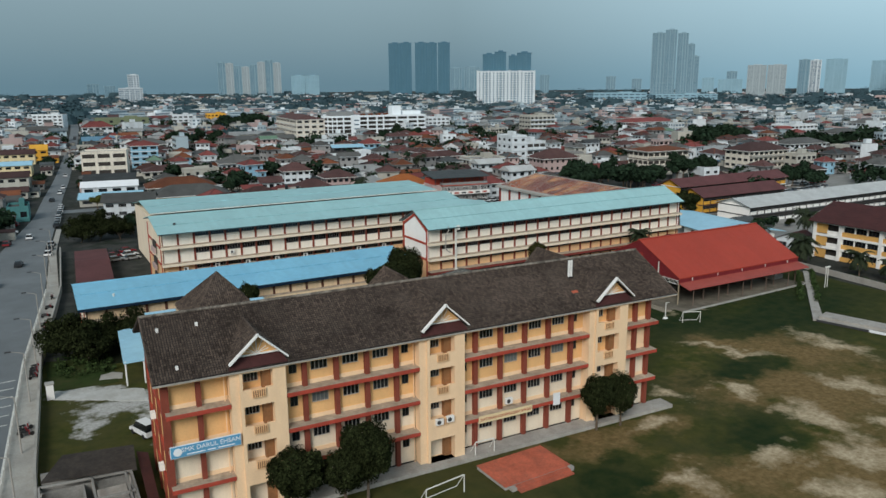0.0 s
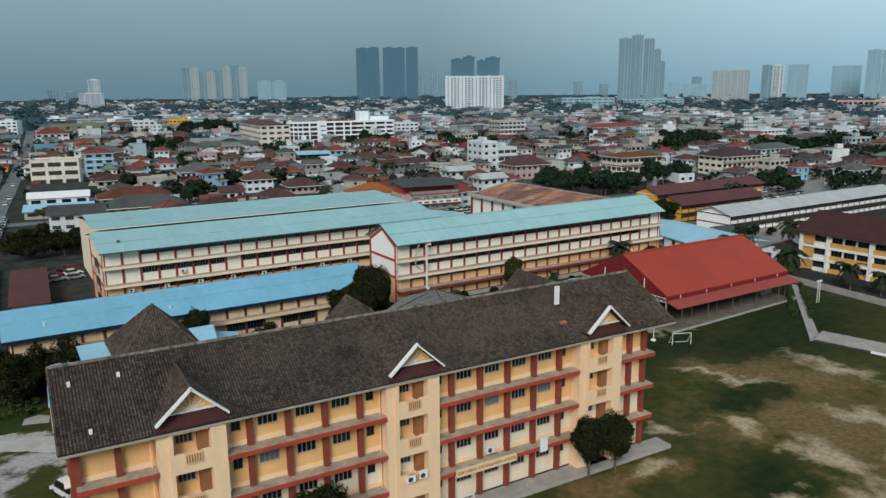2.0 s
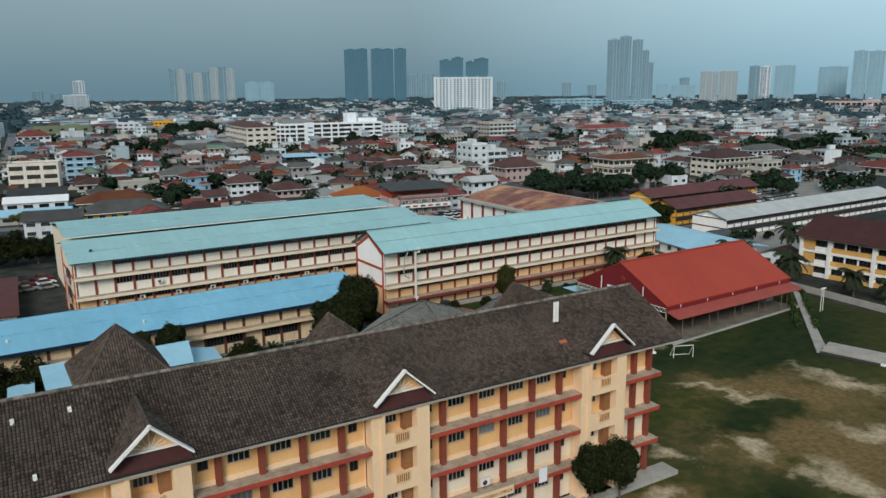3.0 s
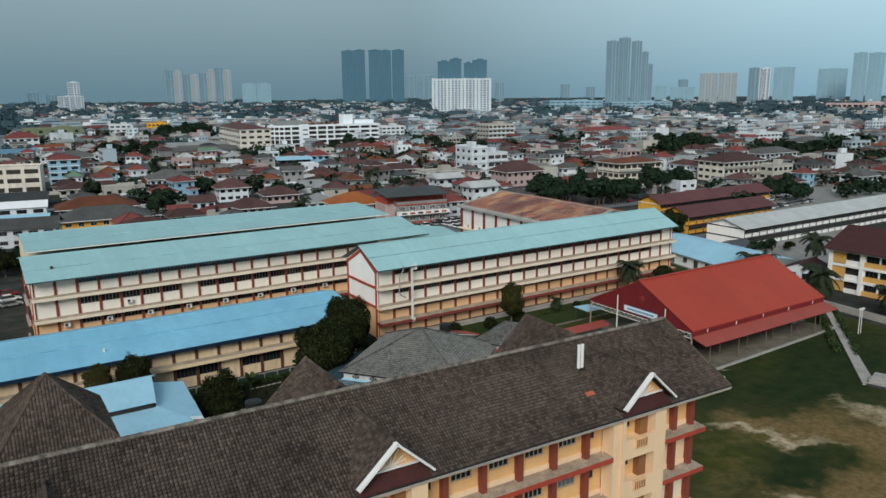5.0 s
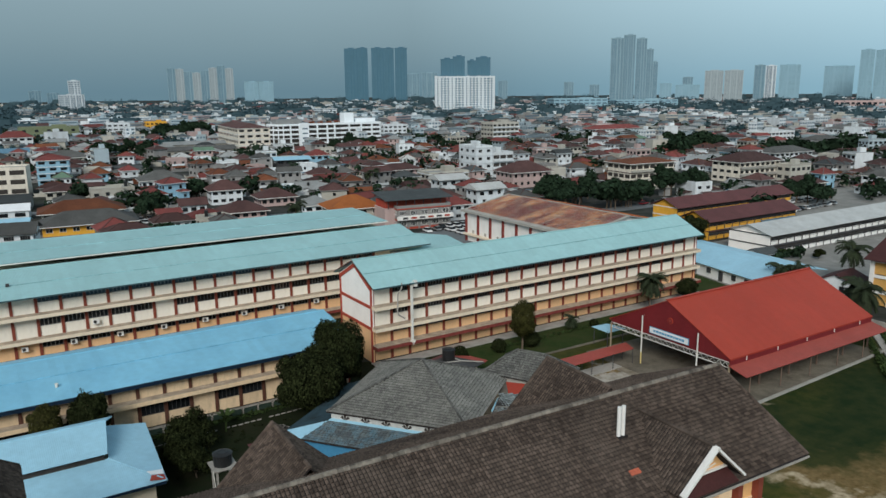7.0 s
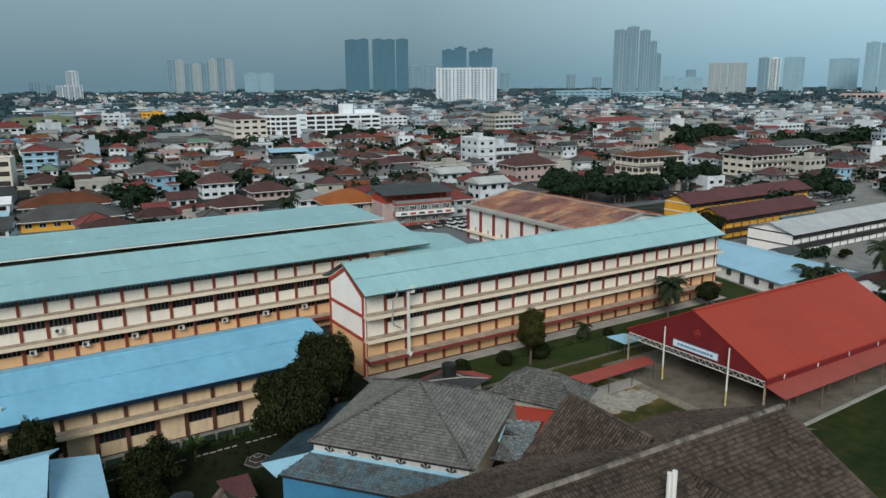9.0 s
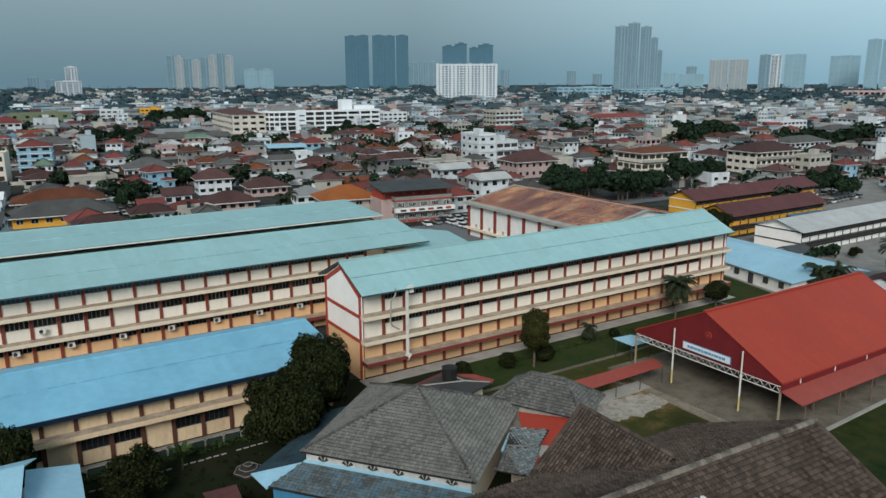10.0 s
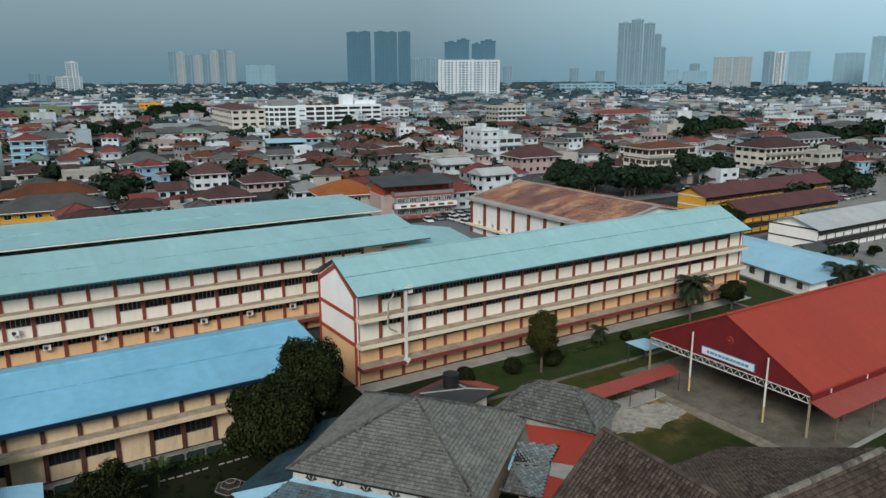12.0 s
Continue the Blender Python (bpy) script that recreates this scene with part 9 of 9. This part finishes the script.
    g["porch"].slab([(pa, y0 - 4.2, 2.35), (pb, y0 - 4.2, 2.35), (pb, y0 - 0.05, 2.75), (pa, y0 - 0.05, 2.75)], 0.1)
    for px in (pa + 0.2, pb - 0.35):
        g["post"].box(px, px + 0.15, y0 - 4.0, y0 - 3.85, 0, 2.3)
    a = rnd.uniform(x0, 0)
    b = a + rnd.uniform(4, 7)
    g["shed"].slab([(a, y1 + 0.05, 2.9), (b, y1 + 0.05, 2.9), (b, y1 + 3.6, 2.3), (a, y1 + 3.6, 2.3)], 0.08)
    g["shed_wall"].box(a + 0.3, b - 0.3, y1 + 0.05, y1 + 3.2, 0, 2.25)
    c = rnd.uniform(y0, 0)
    g["shed"].slab([(x0 - 3.0, c, 2.2), (x0 - 0.05, c, 2.7), (x0 - 0.05, c + 5.5, 2.7), (x0 - 3.0, c + 5.5, 2.2)], 0.08)
    if rnd.random() < 0.35:
        tx = rnd.uniform(x0 + 1.5, x1 - 1.5)
        g["tank"].rod((tx, y1 - 1.6, H * 0.6), (tx, y1 - 1.6, H + 2.1), 0.65, 0.7, 8)
    return g


TEMPLATES = []
for k in range(30):
    n = (1, 2, 1, 2, 1, 2, 3, 1)[k % 8]
    form = ("hip", "hip", "gable", "hip", "hip", "flat" if n > 1 else "gable")[k % 6]
    w, d = rt.uniform(7.5, 13.5), rt.uniform(7, 11)
    TEMPLATES.append((n, form, ROOFS[(k * 7) % len(ROOFS)], WALLS[(k * 5) % len(WALLS)], SHEDS[k % 8], w, d, town_house_geo(rt, w, d, n, form)))
WORDS = {"roof_brown": "brown tiled", "roof_red": "dull red", "roof_grey": "grey", "roof_pale": "pale sheet", "roof_orange": "rusty orange", "roof_slate": "dark slate", "roof_rust": "rust brown", "roof_green": "dull green", "roof_white": "whitish sheet"}
SAYS = {W: "white", C: "cream", G2: "grey", "pink_city": "pale pink"}
NUM = {1: "single-storey", 2: "two-storey", 3: "three-storey"}
KEEP_OUT = [(-40, 160, -60, 240), (150, 300, 60, 211), (190, 262, 214, 262), (-6, 48, 240, 425), (40, 72, 284, 345), (-60, 12, 330, 560)] + [(a - 4, b + 2, c - 11, e) for a, b, c, e in FOOT]


def road_x(y):
    for (a0, a1, ay), (b0, b1, by) in zip(ROAD, ROAD[1:]):
        if ay <= y <= by:
            u = (y - ay) / (by - ay)
            return a0 + (b0 - a0) * u, a1 + (b1 - a1) * u
    return -999, -998


def free_spot(x, y, r):
    if any(a - r < x < b + r and c - r < y < e + r for a, b, c, e in KEEP_OUT):
        return False
    p, q = road_x(y)
    return not (p - r < x < q + r)


def seen(x, y):
    b = math.degrees(math.atan2(x - 12, y - 18))
    return -7 < b < 70


plots = []
ang = radians(-3.7)
for j in range(0, 80):
    yy = 222 + j * 12.4 + (3.0 if j % 2 else 0)
    xx = -70.0
    while xx < 1050:
        xx += rt.uniform(10.5, 16.0)
        if int(xx / 92) != int((xx - 13) / 92) and rt.random() < 0.8:
            continue
        x, y = xx * math.cos(ang) - (yy - 225) * math.sin(ang), 225 + xx * math.sin(ang) * 0.4 + (yy - 225) * math.cos(ang) + rt.uniform(-2.2, 2.2)
        dist = math.hypot(x - 25, y - 40)
        if seen(x, y) and free_spot(x, y, 5.0) and 190 < dist < 980 and noise.noise((x * 0.014, y * 0.014, 5)) > -0.36 and rt.random() > 0.08:
            plots.append((dist, x, y, rt.choice((0, 0, 0, 180, 90, -90)) - 3.7 + rt.gauss(0, 9), rt.randrange(len(TEMPLATES)), rt.uniform(0.78, 1.08)))
for k in range(10):
    y = 246 + k * 7.6
    p, q = road_x(y)
    x = p - rt.uniform(10, 16) - (14 if k % 2 else 0)
    plots.append((math.hypot(x - 25, y - 40) + 150, x, y, rt.choice((0, 90, -90)) - 5, rt.randrange(len(TEMPLATES)), rt.uniform(0.6, 0.85)))
plots.sort()
made = {}
CLOSE = 24
for dist, x, y, turn, k, s in plots[:CLOSE]:
    m = at(x, y, -0.12) @ Matrix.Rotation(radians(turn), 4, "Z") @ Matrix.Diagonal((s, s, 1, 1))
    if k in made:
        copy_thing(made[k], m)
        continue
    n, form, rm, wm, pmx, w, d, geo = TEMPLATES[k]
    lab = f"{NUM[n]} {SAYS[wm]} house with a {'pale flat' if form == 'flat' else WORDS[rm] + (' hipped' if form == 'hip' else ' gabled')} roof"
    t = thing("house", lab, "house", m, "houses of the town")
    for nm, pm2, mt in (("wall", "wall", wm), ("wing_wall", "wing_wall", wm), ("shed_wall", "shed_wall", G2), ("balcony", "balcony", W), ("roof", "roof", rm), ("wing_roof", "wing_roof", rm),
                        ("deck", "roof", "roof_pale"), ("eave", "eave_board", G2), ("wing_eave", "wing_eave_board", G2), ("porch", "porch_roof", pmx), ("tank", "water_tank", "tank_black")):
        if geo[nm].v:
            part(pm2, geo[nm], mt, t)
    for nm, pm2, mt in (("window", "window", "glass"), ("hood", "window_hood", G2), ("cap", "ridge_cap", "roof_brown"), ("parapet", "parapet", wm), ("post", "porch_post", W), ("shed", "lean_to", "roof_rust")):
        for i in range(0, len(geo[nm].v), 8):
            one = Geo()
            one.v, one.f = geo[nm].v[i:i + 8], [tuple(q - i for q in f) for f in geo[nm].f if i <= f[0] < i + 8]
            part(pm2, one, mt, t)
    made[k] = t
bulk = {}


def into(mat_name, geo, m):
    g3 = bulk.setdefault(mat_name, Geo())
    n = len(g3.v)
    g3.v += [tuple(m @ Vector(p)) for p in geo.v]
    g3.f += [tuple(i + n for i in f) for f in geo.f]


def flats_geo(rnd):
    """A plain block of three to five storeys: bands of windows between floor slabs, parapet, stair head."""
    g = collections.defaultdict(Geo)
    w, d, n = rnd.uniform(9, 18), rnd.uniform(8, 12), rnd.choice((3, 3, 3, 4))
    H = n * 3.2
    g["wall"].box(-w / 2, w / 2, -d / 2, d / 2, 0, H + 0.8)
    for s in range(n):
        k = int(w / 3.4)
        for i in range(k):
            p = -w / 2 + (i + 0.5) * w / k
            g["window"].box(p - 1.15, p + 1.15, -d / 2 - 0.05, -d / 2 + 0.1, s * 3.2 + 1.0, s * 3.2 + 2.5)
        for i in range(3):
            p = -d / 2 + (i + 0.5) * d / 3
            g["window"].box(-w / 2 - 0.05, -w / 2 + 0.1, p - 0.8, p + 0.8, s * 3.2 + 1.0, s * 3.2 + 2.4)
        g["eave"].box(-w / 2 - 0.3, w / 2 + 0.3, -d / 2 - 0.6, -d / 2, s * 3.2 + 3.0, s * 3.2 + 3.2)
    g["deck"].box(-w / 2 + 0.2, w / 2 - 0.2, -d / 2 + 0.2, d / 2 - 0.2, H + 0.8, H + 0.9)
    g["wall"].box(-w * 0.1, w * 0.15, 0, d * 0.35, H + 0.8, H + 3.2)
    return g


FLATS = [flats_geo(rt) for k in range(8)]
for dist, x, y, turn, k, s in plots[CLOSE:]:
    m = at(x, y, -0.12) @ Matrix.Rotation(radians(turn), 4, "Z") @ Matrix.Diagonal((s, s, 1, 1))
    # farther panes take the lifted tone, haze in their colour
    pane = "glass" if dist < 560 else "hazed_window"
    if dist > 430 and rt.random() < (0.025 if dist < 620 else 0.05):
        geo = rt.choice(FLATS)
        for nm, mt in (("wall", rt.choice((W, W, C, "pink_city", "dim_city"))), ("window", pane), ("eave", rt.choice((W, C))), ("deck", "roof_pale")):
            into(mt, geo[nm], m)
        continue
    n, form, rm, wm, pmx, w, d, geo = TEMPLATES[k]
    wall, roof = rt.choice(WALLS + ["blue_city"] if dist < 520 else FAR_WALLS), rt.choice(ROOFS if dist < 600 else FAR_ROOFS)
    trim = G2 if rt.random() < 0.5 else W
    for nm, mt in (("wall", wall), ("wing_wall", wall), ("parapet", wall), ("shed_wall", G2), ("balcony", W), ("roof", roof), ("wing_roof", roof), ("deck", "roof_pale"), ("light", pane),
                   ("porch", rt.choice(SHEDS)), ("shed", rt.choice(SHEDS)), ("eave", trim), ("wing_eave", trim)):
        into(mt, geo[nm], m)
    if dist < 520:
        for nm, mt in (("cap", rt.choice(("roof_brown", "roof_grey", "roof_rust"))), ("tank", "tank_black"), ("hood", G2), ("post", W)):
            into(mt, geo[nm], m)
# sheds, awnings and yard walls between the houses
for dist, x, y, turn, k, s in plots[:1500]:
    m = at(x, y) @ Matrix.Rotation(radians(turn), 4, "Z")
    w, d = TEMPLATES[k][5:7]
    for _ in range(2):
        q = Geo()
        a, c, z = rt.uniform(-w / 2 - 3, w / 2), rt.choice((-d / 2 - 6.5, d / 2 + 3.8)) + rt.uniform(-1, 1), rt.uniform(2.0, 2.9)
        b, e = a + rt.uniform(2.5, 6), c + rt.uniform(2, 4)
        q.slab([(a, c, z), (b, c, z), (b, e, z + 0.4), (a, e, z + 0.4)], 0.08)
        into(rt.choice(SHEDS), q, m)
        into(rt.choice((G2, C, "roof_rust")), Geo().box(a + 0.2, b - 0.2, c + 0.3, e - 0.2, 0, z - 0.05), m)
    yw = Geo().box(-w / 2 - 1.5, w / 2 + 1.5, -d / 2 - 4.9, -d / 2 - 4.75, 0, 1.5)
    into(rt.choice((W, G2, C)), yw, m)
# far districts
for k in range(2700):
    b, dist = radians(rt.uniform(-8, 70)), 940 + 1900 * rt.random() ** 1.5
    x, y = 12 + dist * math.sin(b), 18 + dist * math.cos(b)
    w, d, h = rt.uniform(10, 34), rt.uniform(9, 16), rt.choice((4, 4, 6, 7, 7, 10, 13))
    p, q = road_x(y)
    if p - 20 < x < q + 20:
        continue
    m = at(x, y, -0.1) @ Matrix.Rotation(rt.uniform(-0.5, 0.5), 4, "Z")
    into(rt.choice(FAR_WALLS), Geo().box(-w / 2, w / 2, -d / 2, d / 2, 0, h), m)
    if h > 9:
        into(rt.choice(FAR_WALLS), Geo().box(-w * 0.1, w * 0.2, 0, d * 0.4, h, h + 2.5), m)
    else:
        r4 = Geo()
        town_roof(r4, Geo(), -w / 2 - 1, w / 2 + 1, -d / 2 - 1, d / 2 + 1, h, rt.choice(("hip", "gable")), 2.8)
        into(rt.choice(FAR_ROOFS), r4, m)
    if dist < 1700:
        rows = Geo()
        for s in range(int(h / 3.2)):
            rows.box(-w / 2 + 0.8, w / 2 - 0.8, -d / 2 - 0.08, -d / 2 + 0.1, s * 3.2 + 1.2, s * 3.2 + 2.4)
        into("hazed_window", rows, m)
for key, g5 in bulk.items():
    single("far_houses" if "city" in key else "far_roofs" if "roof" in key else "far_tanks" if "tank" in key else "far_windows", g5, key, "crowded far houses of the town", "houses", "stuff")

# trees of the town
small = [tree_meshes(9, 5.0, 51, 760, 0.70, 6), tree_meshes(7, 4.0, 52, 620, 0.66, 5), tree_meshes(11, 5.5, 53, 860, 0.74, 7, low=0.28), tree_meshes(8, 6.0, 54, 820, 0.72, 8, squash=0.65)]
small = [(t, c.mesh("crown", "leaf_town")) for t, c in small]
town = []


def grove(cx, cy, rx, ry, n, s):
    """A loose clump of trees round a spot."""
    for _ in range(n):
        a, r = rt.uniform(0, 6.28), math.sqrt(rt.random())
        town.append((cx + rx * r * math.cos(a), cy + ry * r * math.sin(a), s * rt.uniform(0.75, 1.15)))


grove(216, 252, 9, 5, 10, 0.98)
grove(226, 238, 8, 5, 8, 1.05)
grove(222, 262, 14, 5, 10, 1.0)
grove(243, 246, 8, 6, 7, 1.0)
grove(265, 249, 4, 3, 3, 1.35)
grove(275, 243, 4, 3, 3, 1.3)
grove(294, 204, 8, 5, 6, 1.05)
grove(275, 216, 4, 3, 2, 0.9)
grove(446, 384, 22, 18, 24, 1.6)
grove(482, 336, 18, 12, 16, 1.1)
grove(256, 536, 16, 6, 12, 1.2)
grove(270, 548, 20, 5, 10, 1.1)
grove(250, 436, 6, 5, 4, 0.8)
grove(112, 604, 14, 10, 8, 1.15)
grove(126, 560, 6, 5, 4, 1.2)
grove(200, 770, 24, 18, 20, 1.7)
grove(78, 314, 5, 6, 6, 0.95)
grove(99, 350, 4, 6, 4, 1.0)
grove(86, 362, 7, 6, 3, 0.8)
grove(79, 392, 5, 5, 4, 0.8)
grove(66, 372, 8, 5, 4, 0.8)
grove(75, 345, 6, 8, 4, 0.85)
grove(32, 238, 6, 8, 4, 0.62)
grove(-8, 268, 3, 5, 5, 0.7)
grove(9, 222, 2.5, 9, 6, 0.5)
grove(-19, 226, 3, 10, 5, 0.7)
grove(5, 408, 3, 12, 6, 0.42)
grove(12, 482, 3, 14, 6, 0.5)
grove(22, 366, 2, 14, 5, 0.38)
grove(27, 440, 2, 16, 6, 0.45)
grove(72, 262, 16, 6, 8, 0.8)
grove(140, 345, 10, 14, 4, 0.65)
grove(158, 300, 10, 8, 4, 0.65)
grove(380, 300, 20, 12, 8, 0.9)
grove(420, 250, 20, 12, 10, 1.0)
grove(330, 196, 22, 5, 8, 0.9)
grove(470, 262, 20, 14, 12, 1.1)
grove(560, 330, 26, 20, 14, 1.2)
grove(300, 400, 20, 20, 8, 0.9)
grove(340, 470, 24, 20, 12, 1.2)
grove(420, 470, 24, 20, 12, 1.2)
grove(180, 500, 20, 20, 10, 1.1)
grove(330, 560, 30, 10, 12, 1.1)
grove(190, 185, 8, 6, 5, 0.8)
grove(468, 331, 14, 10, 10, 1.1)
grove(478, 324, 14, 10, 10, 1.1)
grove(488, 318, 14, 10, 10, 1.1)
grove(509, 314, 14, 10, 9, 1.2)
grove(419, 373, 12, 10, 9, 1.2)
grove(446, 376, 14, 10, 11, 1.4)
grove(252, 195, 2, 1, 3, 0.95)
grove(198, 150, 8, 3, 4, 0.38)
for dist, x, y, turn, k, s in plots:
    wood = max(0, noise.noise((x * 0.02, y * 0.02, 9)))
    for _ in range(1 + (rt.random() < 0.25 + wood)):
        a = rt.uniform(0, 6.28)
        town.append((x + 7.6 * math.cos(a), y + 7.6 * math.sin(a), rt.uniform(0.35, 0.8) * (1.0 + 1.0 * wood)))
first = {}
count = 0
far = Geo()
rf2 = random.Random(4)
for x, y, s in town:
    if not seen(x, y) or (x < 178 and y < 238):
        continue
    count += 1
    if count > 210:
        r = 5.0 * s
        leaf_cloud(far, (x, y, r * 0.95), r, 36, r * 0.29, rf2, 0.95, 0.35)
        leaf_cloud(far, (x + r * 0.5, y - r * 0.2, r * 1.2), r * 0.6, 13, r * 0.24, rf2, 0.9, 0.3)
        continue
    k = rt.randrange(len(small))
    m = at(x, y, -0.1) @ Matrix.Rotation(rt.uniform(0, 6.28), 4, "Z") @ Matrix.Diagonal((s, s, s * rt.uniform(0.85, 1.15), 1))
    if k in first:
        copy_thing(first[k], m)
    else:
        first[k], _ = plant_tree("tree", "dark leafy tree between the town houses", small[k], "", x, y, -0.1, 0, s)
        tagged(first[k], group="trees of the town")
single("town_trees", far, "leaf_town", "dark leafy trees crowded between the far houses", "trees", "stuff")
woods, hazy = Geo(), Geo()
for k in range(4200):
    b = radians(rf2.uniform(-8, 70))
    dist = 620 + 2300 * rf2.random() ** 1.25
    u = noise.noise((dist * 0.0035, math.degrees(b) * 0.16, 3))
    if u < (0.12 if dist < 950 else -0.04):
        continue
    x, y = 12 + dist * math.sin(b), 18 + dist * math.cos(b)
    if dist < 950 and not free_spot(x, y, 5):
        continue
    r = rf2.uniform(5, 9) * (1.0 if dist < 1100 else 1.5)
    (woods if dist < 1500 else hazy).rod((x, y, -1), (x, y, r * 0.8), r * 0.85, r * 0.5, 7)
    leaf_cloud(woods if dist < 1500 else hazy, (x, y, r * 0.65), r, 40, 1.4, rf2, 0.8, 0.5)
# long tree belts towards the horizon
for k in range(1350):
    b = rf2.uniform(-8, 70)
    ring = rf2.choice((1050, 1250, 1450, 1450, 1700, 1700, 2100, 2600, 3300))
    if noise.noise((b * 0.3, ring * 0.01, 1)) < -0.2:
        continue
    dist = ring + 120 * noise.noise((b * 0.12, ring, 7)) + rf2.uniform(-40, 40)
    r = rf2.uniform(10, 16) * (1 + ring / 7000)
    x, y, h = 12 + dist * math.sin(radians(b)), 18 + dist * math.cos(radians(b)), r * rf2.uniform(0.7, 1.1)
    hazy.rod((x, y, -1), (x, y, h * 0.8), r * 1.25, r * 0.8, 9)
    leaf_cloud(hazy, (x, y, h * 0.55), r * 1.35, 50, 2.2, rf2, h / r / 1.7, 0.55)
# both woods carry their haze as leaf colour
single("far_woods", woods, "leaf_far_hazed", "far woods and tree belts tinted bluish for haze", "woods", "stuff")
single("horizon_woods", hazy, "leaf_horizon_hazed", "horizon woods tinted pale blue for haze", "woods", "stuff")
